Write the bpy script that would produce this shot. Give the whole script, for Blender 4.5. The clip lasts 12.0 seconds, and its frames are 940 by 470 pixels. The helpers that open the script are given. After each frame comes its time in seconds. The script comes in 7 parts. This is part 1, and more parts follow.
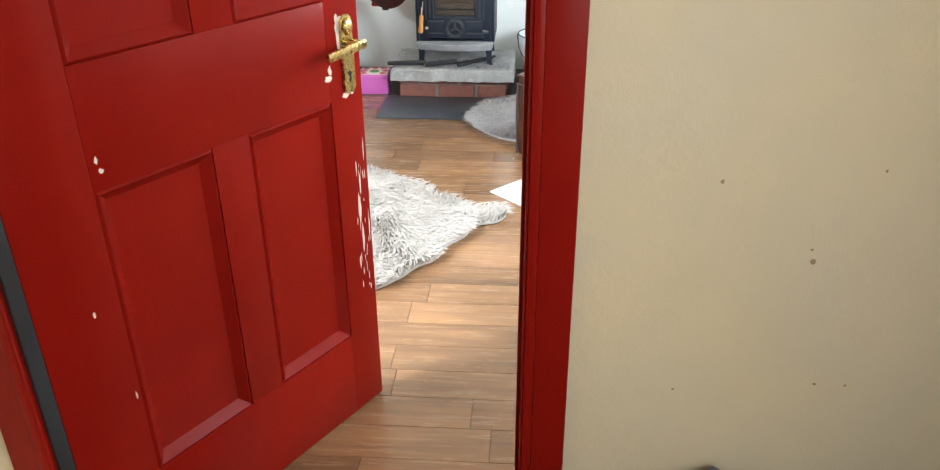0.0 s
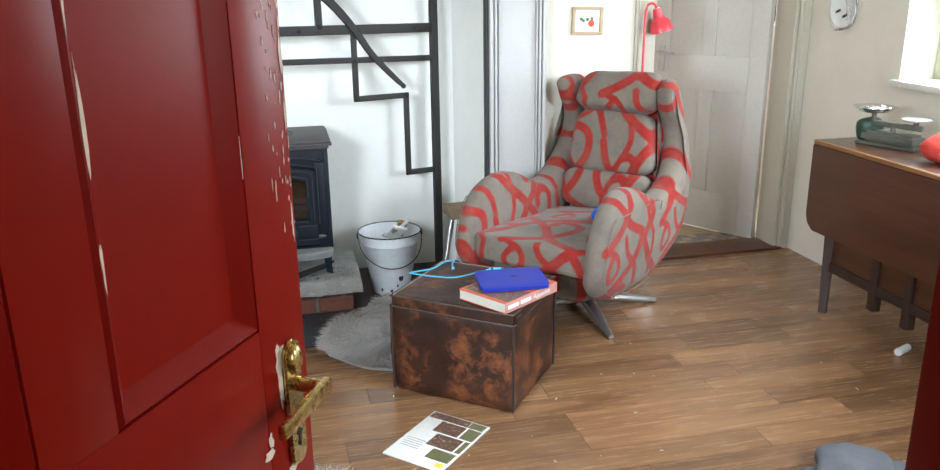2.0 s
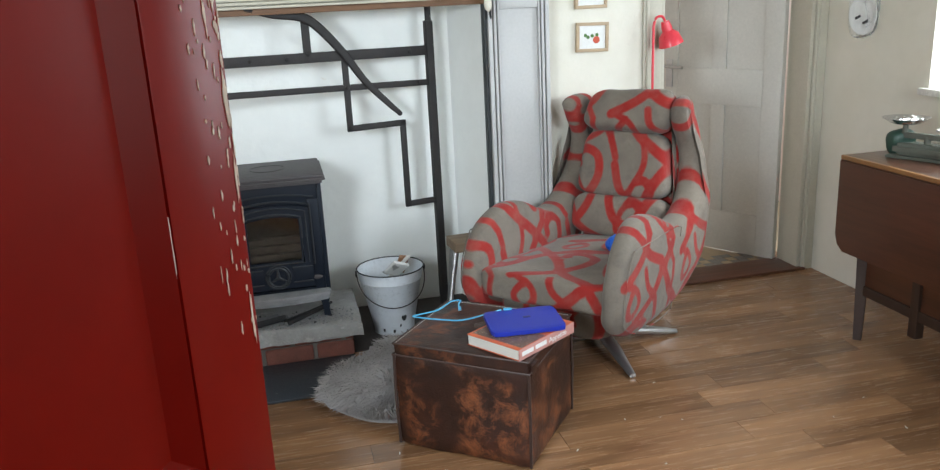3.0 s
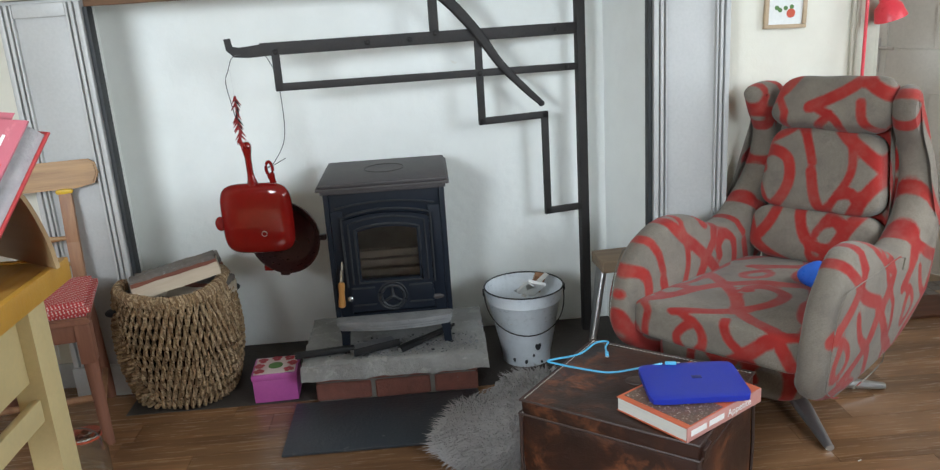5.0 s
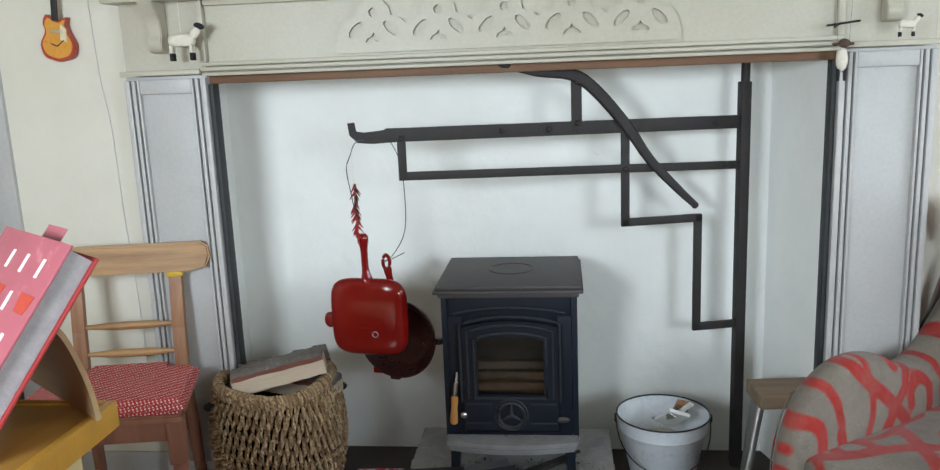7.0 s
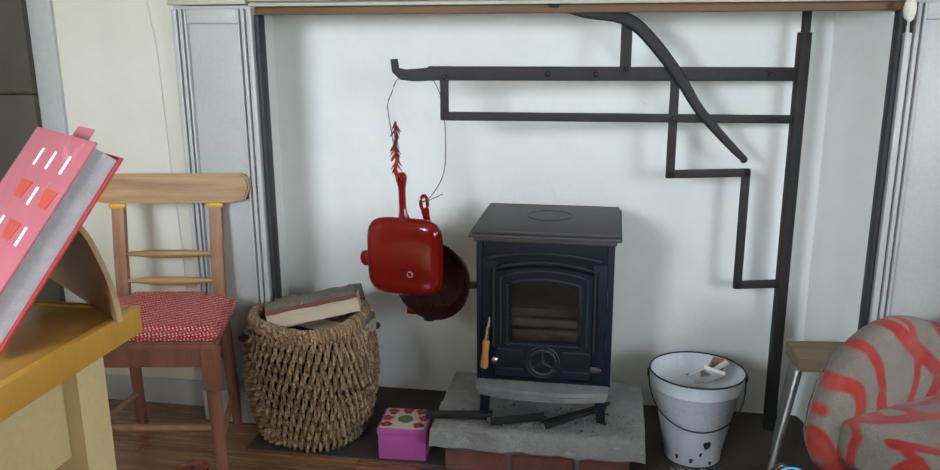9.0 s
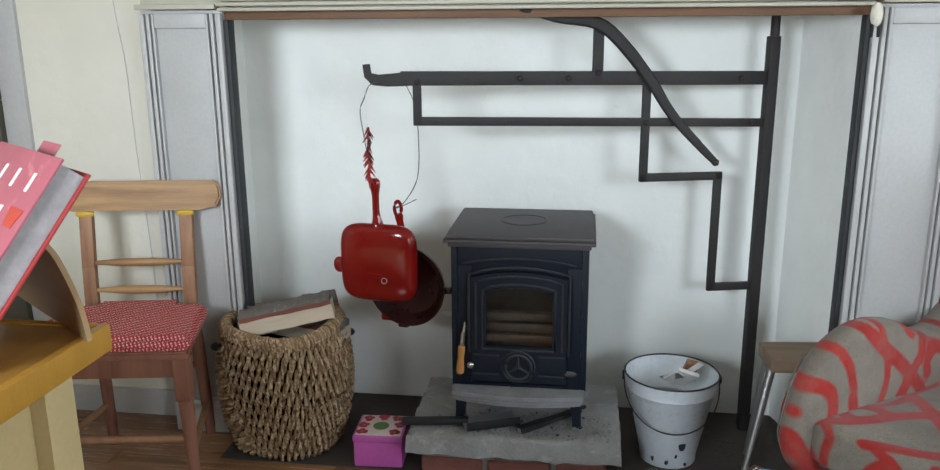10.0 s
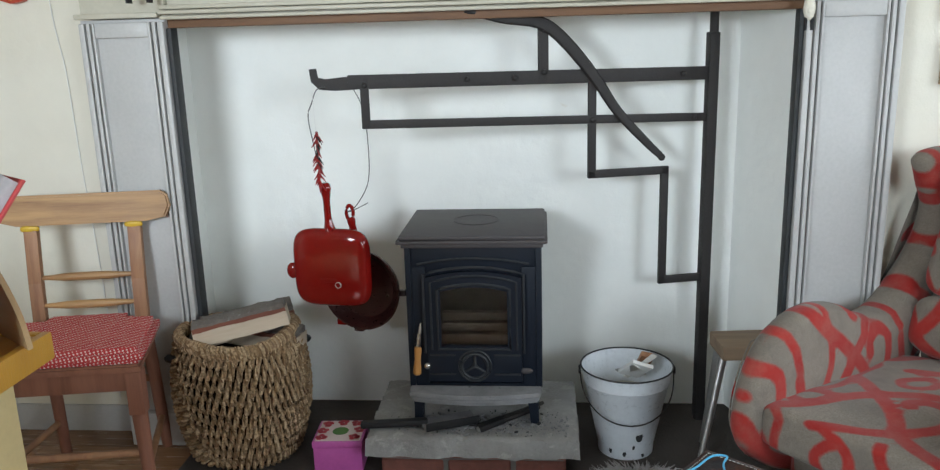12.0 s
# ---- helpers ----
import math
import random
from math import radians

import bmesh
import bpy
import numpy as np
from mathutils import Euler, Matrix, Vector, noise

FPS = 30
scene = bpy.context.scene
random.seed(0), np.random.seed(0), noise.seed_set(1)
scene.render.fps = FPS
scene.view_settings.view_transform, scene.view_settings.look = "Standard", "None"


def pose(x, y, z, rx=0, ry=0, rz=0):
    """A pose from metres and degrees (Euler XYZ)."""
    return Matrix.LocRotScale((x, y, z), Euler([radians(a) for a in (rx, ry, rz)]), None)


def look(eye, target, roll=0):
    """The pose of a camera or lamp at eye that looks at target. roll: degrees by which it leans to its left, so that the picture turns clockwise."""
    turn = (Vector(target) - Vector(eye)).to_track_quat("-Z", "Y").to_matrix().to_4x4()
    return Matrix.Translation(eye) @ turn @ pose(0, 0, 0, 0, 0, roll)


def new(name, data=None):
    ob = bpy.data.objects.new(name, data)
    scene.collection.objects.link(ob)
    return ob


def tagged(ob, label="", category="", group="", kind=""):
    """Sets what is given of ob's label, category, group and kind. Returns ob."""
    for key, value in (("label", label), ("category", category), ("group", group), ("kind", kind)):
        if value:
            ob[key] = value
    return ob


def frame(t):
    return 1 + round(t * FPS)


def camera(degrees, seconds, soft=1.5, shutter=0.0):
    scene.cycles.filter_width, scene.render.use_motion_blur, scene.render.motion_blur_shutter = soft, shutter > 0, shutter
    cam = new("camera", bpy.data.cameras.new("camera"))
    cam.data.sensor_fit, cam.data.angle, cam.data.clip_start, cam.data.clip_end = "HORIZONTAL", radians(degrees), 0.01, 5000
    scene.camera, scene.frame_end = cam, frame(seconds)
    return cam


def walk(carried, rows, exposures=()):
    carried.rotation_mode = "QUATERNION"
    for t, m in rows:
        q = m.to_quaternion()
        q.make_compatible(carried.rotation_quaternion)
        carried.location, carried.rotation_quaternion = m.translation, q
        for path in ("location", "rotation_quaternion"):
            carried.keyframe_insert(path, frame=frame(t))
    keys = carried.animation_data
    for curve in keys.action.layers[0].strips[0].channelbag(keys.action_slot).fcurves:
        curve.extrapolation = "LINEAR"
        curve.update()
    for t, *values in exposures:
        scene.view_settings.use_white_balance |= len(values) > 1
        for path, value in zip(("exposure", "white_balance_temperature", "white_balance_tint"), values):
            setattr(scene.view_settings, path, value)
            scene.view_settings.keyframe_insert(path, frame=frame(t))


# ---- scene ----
cam = camera(59.3, 12.0, 1.25)
PATH = [
    (0, (0.398, -4.48, 1.401), (0.263, -2.711, 0.477), -0.4),
    (0.5, (0.31, -4.246, 1.416), (0.247, -2.383, 0.693), 0.6),
    (1, (0.201, -4.043, 1.408), (0.136, -2.15, 0.767), 1.0),
    (1.5, (0.03, -3.862, 1.418), (0.27, -1.985, 0.77), 2.1),
    (2, (0.02, -3.713, 1.434), (0.442, -1.851, 0.839), -0.8),
    (2.5, (0.062, -3.577, 1.436), (0.488, -1.708, 0.866), -1.7),
    (2.7, (0.065, -3.544, 1.433), (0.488, -1.67, 0.876), -2.3),
    (4.3, (0.122, -2.98, 1.405), (0.428, -1.082, 0.853), -6.9),
    (4.5, (0.152, -2.935, 1.396), (0.366, -1.024, 0.844), -6.9),
    (5, (0.167, -2.886, 1.379), (0.246, -0.971, 0.806), -3.8),
    (5.5, (0.143, -2.745, 1.374), (0.179, -0.829, 0.799), -2.2),
    (6, (0.127, -2.647, 1.386), (0.083, -0.728, 0.824), -2.3),
    (6.5, (0.158, -2.577, 1.406), (-0.061, -0.637, 0.972), -3.0),
    (6.7, (0.166, -2.554, 1.431), (-0.05, -0.607, 1.028), -2.5),
    (8.5, (0.163, -2.511, 1.367), (-0.17, -0.584, 0.946), -0.7),
    (9, (0.186, -2.513, 1.365), (-0.149, -0.604, 0.873), -0.3),
    (9.5, (0.183, -2.511, 1.37), (-0.127, -0.599, 0.872), -0.2),
    (10, (0.181, -2.502, 1.381), (-0.09, -0.583, 0.887), -0.4),
    (10.5, (0.193, -2.506, 1.381), (-0.011, -0.578, 0.886), -1.3),
    (11, (0.216, -2.518, 1.374), (0.034, -0.586, 0.888), -1.4),
    (11.5, (0.217, -2.517, 1.379), (0.04, -0.585, 0.89), -1.4),
    (12, (0.207, -2.517, 1.367), (0.031, -0.584, 0.886), -1.7),
]
walk(cam, [(t, look(eye, target, roll)) for t, eye, target, roll in PATH],
     [(0, 1.62), (0.5, 1.3), (1, 1.1), (1.5, 1.0), (2, 0.7), (2.5, 0.4), (4.3, 0.12), (6, 0.04), (8.5, 0.03), (12, 0.02)])
# ---------------------------------------------------------------- light
world = bpy.data.worlds.new("sky")
scene.world = world
world.use_nodes = True
wn = world.node_tree
sky = wn.nodes.new("ShaderNodeTexSky")
sky.sky_type, sky.sun_disc = "NISHITA", False
sky.sun_elevation, sky.sun_rotation = radians(40), radians(120)
wn.nodes["Background"].inputs[1].default_value = 0.12
wn.links.new(sky.outputs[0], wn.nodes["Background"].inputs[0])


def sun_lamp():
    d = bpy.data.lights.new("sun", "SUN")
    d.energy, d.angle, d.color = 1.0, radians(12), (1.0, 0.96, 0.9)
    new("sun", d).matrix_world = look((6, -5, 6), (0, -1, 0))


def window_light(name, eye, target, w, h, watts, colour=(0.80, 0.91, 1.0)):
    d = bpy.data.lights.new(name, "AREA")
    d.shape, d.size, d.size_y, d.energy, d.color = "RECTANGLE", w, h, watts, colour
    d.spread = radians(150)
    new(name, d).matrix_world = look(eye, target)


sun_lamp()
window_light("daylight_east_window", (2.72, -1.1, 1.45), (0.4, -1.1, 0.6), 0.95, 0.9, 20)
window_light("daylight_south_window", (-1.2, -3.44, 1.66), (0.1, 0.2, 0.35), 0.9, 0.7, 60)
window_light("daylight_south_east_window", (1.98, -3.44, 1.62), (0.3, 0.2, 0.5), 0.8, 0.75, 31)
window_light("daylight_next_room", (3.0, 1.9, 1.7), (1.9, 0.9, 0.9), 0.9, 1.1, 25)
window_light("daylight_hall_window", (1.08, -4.9, 1.35), (0.1, -3.9, 0.8), 0.75, 0.95, 7.8, (0.97, 0.98, 1.0))


# ---------------------------------------------------------------- materials
def ramp(nt, fac, stops):
    r = nt.nodes.new("ShaderNodeValToRGB")
    e = r.color_ramp.elements
    e[0].position, e[0].color = stops[0][0], (*stops[0][1], 1)
    e[1].position, e[1].color = stops[-1][0], (*stops[-1][1], 1)
    for p, c in stops[1:-1]:
        n = e.new(p)
        n.color = (*c, 1)
    nt.links.new(fac, r.inputs[0])
    return r.outputs[0]


def noise_of(nt, vec, scale, detail=6, rough=0.6, dist=0.0):
    n = nt.nodes.new("ShaderNodeTexNoise")
    n.inputs["Scale"].default_value, n.inputs["Detail"].default_value = scale, detail
    n.inputs["Roughness"].default_value, n.inputs["Distortion"].default_value = rough, dist
    if vec is not None:
        nt.links.new(vec, n.inputs["Vector"])
    return n.outputs["Fac"]


def mixed(nt, fac, a, b, mode="MIX"):
    m = nt.nodes.new("ShaderNodeMix")
    m.data_type, m.blend_type = "RGBA", mode
    if isinstance(fac, (int, float)):
        m.inputs[0].default_value = fac
    else:
        nt.links.new(fac, m.inputs[0])
    for k, v in ((6, a), (7, b)):
        if isinstance(v, tuple):
            m.inputs[k].default_value = (*v, 1)
        else:
            nt.links.new(v, m.inputs[k])
    return m.outputs[2]


def math_of(nt, op, a, b=0.0):
    m = nt.nodes.new("ShaderNodeMath")
    m.operation = op
    for k, v in ((0, a), (1, b)):
        if isinstance(v, (int, float)):
            m.inputs[k].default_value = v
        else:
            nt.links.new(v, m.inputs[k])
    return m.outputs[0]


def scaled(nt, vec, s):
    m = nt.nodes.new("ShaderNodeMapping")
    m.inputs["Scale"].default_value = s
    nt.links.new(vec, m.inputs["Vector"])
    return m.outputs[0]


def base_mat(name):
    m = bpy.data.materials.new(name)
    m.use_nodes = True
    nt = m.node_tree
    p = nt.nodes["Principled BSDF"]
    vec = nt.nodes.new("ShaderNodeTexCoord").outputs["Object"]
    return m, nt, p, vec


def bump_to(nt, p, height, strength, distance=0.01):
    b = nt.nodes.new("ShaderNodeBump")
    b.inputs["Strength"].default_value, b.inputs["Distance"].default_value = strength, distance
    nt.links.new(height, b.inputs["Height"])
    nt.links.new(b.outputs[0], p.inputs["Normal"])


def mat(name, c1, c2=None, rough=0.6, metal=0.0, scale=6.0, fine=90.0, bump=0.15, stain=None, stain_amt=0.62, stretch=None, coat=0.0, spec=0.5):
    """Two-scale mottled surface: c1 and c2 mix by a broad noise, fine grain in bump and roughness, stain patches with a shape of their own."""
    m, nt, p, vec = base_mat(name)
    if stretch:
        vec = scaled(nt, vec, stretch)
    c2 = c2 or tuple(0.82 * v for v in c1)
    big, small = noise_of(nt, vec, scale), noise_of(nt, vec, fine, 4)
    col = ramp(nt, big, [(0.3, c1), (0.72, c2)])
    col = mixed(nt, 0.25, col, ramp(nt, small, [(0.25, tuple(0.7 * v for v in c1)), (0.75, tuple(min(1, 1.15 * v) for v in c1))]))
    if stain:
        f = ramp(nt, noise_of(nt, vec, scale * 2.3, 9, 0.7, 0.4), [(stain_amt, (0, 0, 0)), (stain_amt + 0.06, (1, 1, 1))])
        col = mixed(nt, f, col, stain)
    nt.links.new(col, p.inputs["Base Color"])
    nt.links.new(math_of(nt, "ADD", math_of(nt, "MULTIPLY", small, 0.25), rough - 0.12), p.inputs["Roughness"])
    p.inputs["Metallic"].default_value = metal
    p.inputs["Specular IOR Level"].default_value = spec
    p.inputs["Coat Weight"].default_value = coat
    p.inputs["Coat Roughness"].default_value = 0.12
    bump_to(nt, p, math_of(nt, "ADD", small, math_of(nt, "MULTIPLY", big, 2.0)), bump, 0.006)
    return m


def glass_mat(name, tint=(0.9, 0.95, 0.95), rough=0.03):
    m, nt, p, vec = base_mat(name)
    p.inputs["Base Color"].default_value = (*tint, 1)
    p.inputs["Transmission Weight"].default_value = 1.0
    p.inputs["Roughness"].default_value = rough
    return m


def glow_mat(name, c, strength):
    m, nt, p, vec = base_mat(name)
    p.inputs["Base Color"].default_value = (*c, 1)
    p.inputs["Emission Color"].default_value = (*c, 1)
    p.inputs["Emission Strength"].default_value = strength
    return m


def plaster_mat(name, c1, c2, stain=None, amt=0.66):
    """Hand-trowelled painted plaster: broad undulation, faint yellowing, fine grit."""
    m, nt, p, vec = base_mat(name)
    big, mid, fine = noise_of(nt, vec, 1.7, 4), noise_of(nt, vec, 9, 6, 0.65), noise_of(nt, vec, 150, 3)
    col = mixed(nt, ramp(nt, big, [(0.38, (0, 0, 0)), (0.68, (1, 1, 1))]), c1, c2)
    col = mixed(nt, 0.12, col, ramp(nt, mid, [(0.3, tuple(0.75 * v for v in c1)), (0.6, c1)]))
    if stain:
        f = ramp(nt, noise_of(nt, vec, 5.5, 10, 0.72, 0.6), [(amt, (0, 0, 0)), (amt + 0.08, (0.8, 0.8, 0.8))])
        col = mixed(nt, f, col, stain)
    nt.links.new(col, p.inputs["Base Color"])
    p.inputs["Roughness"].default_value = 0.72
    h = math_of(nt, "ADD", math_of(nt, "MULTIPLY", big, 6.0), math_of(nt, "ADD", mid, math_of(nt, "MULTIPLY", fine, 0.15)))
    bump_to(nt, p, h, 0.3, 0.012)
    return m


def wood_mat(name, light, dark, axis=0, rough=0.45, grain=1.0, random_tone=0.0, coat=0.0, fleck=None):
    """Grain stretched along one axis, with bands and pores."""
    m, nt, p, vec = base_mat(name)
    s = [9.0, 9.0, 9.0]
    s[axis] = 0.7
    v = scaled(nt, vec, s)
    info = nt.nodes.new("ShaderNodeObjectInfo").outputs["Random"]
    off = nt.nodes.new("ShaderNodeVectorMath")
    off.operation = "ADD"
    nt.links.new(v, off.inputs[0])
    comb = nt.nodes.new("ShaderNodeCombineXYZ")
    for k in range(3):
        nt.links.new(math_of(nt, "MULTIPLY", info, 37.0 + 11 * k), comb.inputs[k])
    nt.links.new(comb.outputs[0], off.inputs[1])
    v = off.outputs[0]
    band, pore = noise_of(nt, v, 1.6 * grain, 5, 0.55, 0.9), noise_of(nt, v, 9 * grain, 5, 0.7)
    mid = tuple((a + b) / 2 for a, b in zip(light, dark))
    col = ramp(nt, band, [(0.3, dark), (0.47, mid), (0.68, light)])
    col = mixed(nt, 0.28, col, ramp(nt, pore, [(0.32, dark), (0.6, light)]))
    if random_tone:
        tone = math_of(nt, "ADD", math_of(nt, "MULTIPLY", info, random_tone), 1 - random_tone / 2)
        c = nt.nodes.new("ShaderNodeCombineXYZ")
        for k in range(3):
            nt.links.new(tone, c.inputs[k])
        col = mixed(nt, 1.0, col, c.outputs[0], "MULTIPLY")
    if fleck:
        f = ramp(nt, noise_of(nt, vec, 26, 8, 0.7), [(0.64, (0, 0, 0)), (0.69, (1, 1, 1))])
        col = mixed(nt, f, col, fleck)
    nt.links.new(col, p.inputs["Base Color"])
    nt.links.new(math_of(nt, "ADD", math_of(nt, "MULTIPLY", pore, 0.3), rough - 0.15), p.inputs["Roughness"])
    p.inputs["Coat Weight"].default_value, p.inputs["Coat Roughness"].default_value = coat, 0.2
    bump_to(nt, p, pore, 0.12, 0.003)
    return m


def red_paint_mat():
    """Thick brushed gloss paint, chipped to pale primer in places."""
    m, nt, p, vec = base_mat("red_gloss_paint")
    big = noise_of(nt, vec, 3.5, 5)
    brush = noise_of(nt, scaled(nt, vec, (22, 22, 3)), 3, 4)
    col = ramp(nt, big, [(0.3, (0.19, 0.005, 0.0025)), (0.7, (0.24, 0.0075, 0.0035))])
    chip = noise_of(nt, vec, 14, 10, 0.75, 0.8)
    f = ramp(nt, chip, [(0.93, (0, 0, 0)), (0.94, (1, 1, 1))])
    col = mixed(nt, f, col, (0.62, 0.45, 0.36))
    nt.links.new(col, p.inputs["Base Color"])
    nt.links.new(math_of(nt, "ADD", math_of(nt, "MULTIPLY", brush, 0.08), 0.27), p.inputs["Roughness"])
    p.inputs["Specular IOR Level"].default_value = 0.14
    bump_to(nt, p, math_of(nt, "ADD", math_of(nt, "MULTIPLY", brush, 0.25), math_of(nt, "SUBTRACT", big, math_of(nt, "MULTIPLY", f, 0.5))), 0.10, 0.004)
    return m


M = dict(
    red=red_paint_mat(),
    chip=mat("bare_primer_chip", (0.74, 0.62, 0.50), (0.66, 0.48, 0.38), 0.7, scale=30),
    hall_wall=plaster_mat("yellow_hall_plaster", (0.64, 0.53, 0.33), (0.56, 0.495, 0.365), (0.50, 0.40, 0.22), 0.66),
    wall=plaster_mat("cream_white_plaster", (0.74, 0.71, 0.62), (0.68, 0.645, 0.54)),
    ingle=plaster_mat("white_limewash", (0.87, 0.88, 0.85), (0.82, 0.83, 0.79), (0.70, 0.64, 0.52), 0.71),
    soot=mat("black_painted_edge", (0.018, 0.018, 0.018), (0.03, 0.035, 0.04), 0.6, stain=(0.25, 0.26, 0.26), stain_amt=0.68),
    trim=mat("grey_white_gloss_trim", (0.49, 0.485, 0.475), (0.42, 0.415, 0.405), 0.4, bump=0.06, scale=4, stain=(0.45, 0.43, 0.38), stain_amt=0.7),
    trim_warm=mat("aged_cream_trim", (0.50, 0.47, 0.385), (0.44, 0.41, 0.32), 0.45, bump=0.06, scale=4),
    beam=wood_mat("brown_beam", (0.22, 0.11, 0.05), (0.08, 0.035, 0.015), 0, 0.6),
    plank=wood_mat("laminate_oak", (0.31, 0.163, 0.078), (0.125, 0.06, 0.029), 0, 0.25, 1.0, 0.5, coat=0.2),
    gap=mat("dark_joint", (0.05, 0.03, 0.02), rough=0.8),
    # never in view; toned down so that less light bounces off it
    ceiling=plaster_mat("low_bounce_ceiling", (0.58, 0.55, 0.48), (0.52, 0.49, 0.42)),
    door_white=mat("off_white_door_paint", (0.60, 0.58, 0.53), (0.54, 0.52, 0.47), 0.42, scale=3, bump=0.08),
    dark_door=mat("dark_olive_paint", (0.075, 0.068, 0.045), (0.055, 0.05, 0.034), 0.55, scale=5),
    mahogany=wood_mat("dark_red_wood", (0.13, 0.045, 0.02), (0.05, 0.018, 0.01), 0, 0.45),
)


# ---------------------------------------------------------------- mesh helpers
def bm_new():
    return bmesh.new()


def place(bm, verts, m):
    bmesh.ops.transform(bm, matrix=m, verts=verts)


def box(bm, c, s, rot=(0, 0, 0), bevel=0.0, seg=2):
    old = set(bm.verts)
    v = bmesh.ops.create_cube(bm, size=1.0)["verts"]
    place(bm, v, Matrix.Diagonal((*s, 1)))
    if bevel:
        es = list({e for x in v for e in x.link_edges})
        bmesh.ops.bevel(bm, geom=es, offset=min(bevel, 0.49 * min(s)), segments=seg, profile=0.6, affect="EDGES")
        v = [x for x in bm.verts if x not in old]
    place(bm, v, pose(*c, *rot))
    return v


def span(bm, x0, x1, y0, y1, z0, z1, bevel=0.0):
    return box(bm, ((x0 + x1) / 2, (y0 + y1) / 2, (z0 + z1) / 2), (x1 - x0, y1 - y0, z1 - z0), bevel=bevel)


def rod(bm, p0, p1, r0, r1=None, seg=12):
    p0, p1 = Vector(p0), Vector(p1)
    d = p1 - p0
    r = bmesh.ops.create_cone(bm, cap_ends=True, segments=seg, radius1=r0, radius2=r0 if r1 is None else r1, depth=d.length)
    place(bm, r["verts"], Matrix.Translation((p0 + p1) / 2) @ d.to_track_quat("Z", "Y").to_matrix().to_4x4())
    return r["verts"]


def ball(bm, c, s, rot=(0, 0, 0), seg=16):
    r = bmesh.ops.create_uvsphere(bm, u_segments=seg, v_segments=seg // 2 + 2, radius=1.0)
    place(bm, r["verts"], pose(*c, *rot) @ Matrix.Diagonal((*s, 1)))
    return r["verts"]


def lathe(bm, profile, seg=28, m=None, wob=None):
    """Turns (radius, height) pairs round z."""
    rings = []
    for r, z in profile:
        ring = []
        for k in range(seg):
            a = 2 * math.pi * k / seg
            q = r * (wob(a, z) if wob else 1)
            ring.append(bm.verts.new((q * math.cos(a), q * math.sin(a), z)))
        rings.append(ring)
    for a, b in zip(rings, rings[1:]):
        for k in range(seg):
            bm.faces.new((a[k], a[(k + 1) % seg], b[(k + 1) % seg], b[k]))
    for ring, flip in ((rings[0], True), (rings[-1], False)):
        if profile[0 if flip else -1][0] > 1e-5:
            bm.faces.new(ring[::-1] if flip else ring)
    v = [x for ring in rings for x in ring]
    if m is not None:
        place(bm, v, m)
    return v


def tube(bm, pts, r, seg=8, closed=False, flat=1.0):
    """A round or flattened bar through points."""
    pts = [Vector(p) for p in pts]
    n, rings = len(pts), []
    up = Vector((0.013, 0.027, 1))
    for i, p in enumerate(pts):
        a, b = pts[(i - 1) % n if closed else max(i - 1, 0)], pts[(i + 1) % n if closed else min(i + 1, n - 1)]
        t = (b - a).normalized()
        side = t.cross(up if abs(t.z) < 0.95 else Vector((1, 0.02, 0))).normalized()
        nor = side.cross(t)
        rr = r[i] if isinstance(r, (list, tuple)) else r
        rings.append([bm.verts.new(p + rr * (math.cos(2 * math.pi * k / seg) * side * flat + math.sin(2 * math.pi * k / seg) * nor)) for k in range(seg)])
    for i in range(n if closed else n - 1):
        a, b = rings[i], rings[(i + 1) % n]
        for k in range(seg):
            bm.faces.new((a[k], a[(k + 1) % seg], b[(k + 1) % seg], b[k]))
    if not closed:
        bm.faces.new(rings[0][::-1]), bm.faces.new(rings[-1])
    return [v for ring in rings for v in ring]


def prism(bm, outline, depth, m=None, bevel=0.0):
    """A polygon in the xy plane pulled up along z."""
    old = set(bm.verts)
    v = [bm.verts.new((x, y, 0)) for x, y in outline]
    f = bm.faces.new(v)
    r = bmesh.ops.extrude_face_region(bm, geom=[f])
    top = [g for g in r["geom"] if isinstance(g, bmesh.types.BMVert)]
    place(bm, top, Matrix.Translation((0, 0, depth)))
    allv = v + top
    if bevel:
        es = [e for e in {e for x in allv for e in x.link_edges} if abs(e.verts[0].co.z - e.verts[1].co.z) < 1e-6]
        bmesh.ops.bevel(bm, geom=es, offset=bevel, segments=2, affect="EDGES")
        allv = [x for x in bm.verts if x not in old]
    if m is not None:
        place(bm, allv, m)
    return allv


def smooth_path(pts, steps=6):
    """Catmull-Rom through points."""
    pts = [Vector(p) for p in pts]
    out = []
    for i in range(len(pts) - 1):
        p0, p1, p2, p3 = pts[max(i - 1, 0)], pts[i], pts[i + 1], pts[min(i + 2, len(pts) - 1)]
        for k in range(steps):
            t = k / steps
            out.append(0.5 * ((2 * p1) + (p2 - p0) * t + (2 * p0 - 5 * p1 + 4 * p2 - p3) * t * t + (3 * p1 - p0 - 3 * p2 + p3) * t ** 3))
    return out + [pts[-1]]


def mesh_of(name, bm, material, smooth=True):
    bmesh.ops.recalc_face_normals(bm, faces=bm.faces)
    if smooth:
        for f in bm.faces:
            f.smooth = True
        for e in bm.edges:
            if len(e.link_faces) == 2 and e.calc_face_angle(0) > 0.6:
                e.smooth = False
    me = bpy.data.meshes.new(name)
    bm.to_mesh(me)
    bm.free()
    for q in material if isinstance(material, (list, tuple)) else [material]:
        me.materials.append(q)
    return me


def part(name, bm, material, parent, label="", smooth=True):
    ob = new(name, mesh_of(name, bm, material, smooth))
    ob.parent = parent
    return tagged(ob, label)


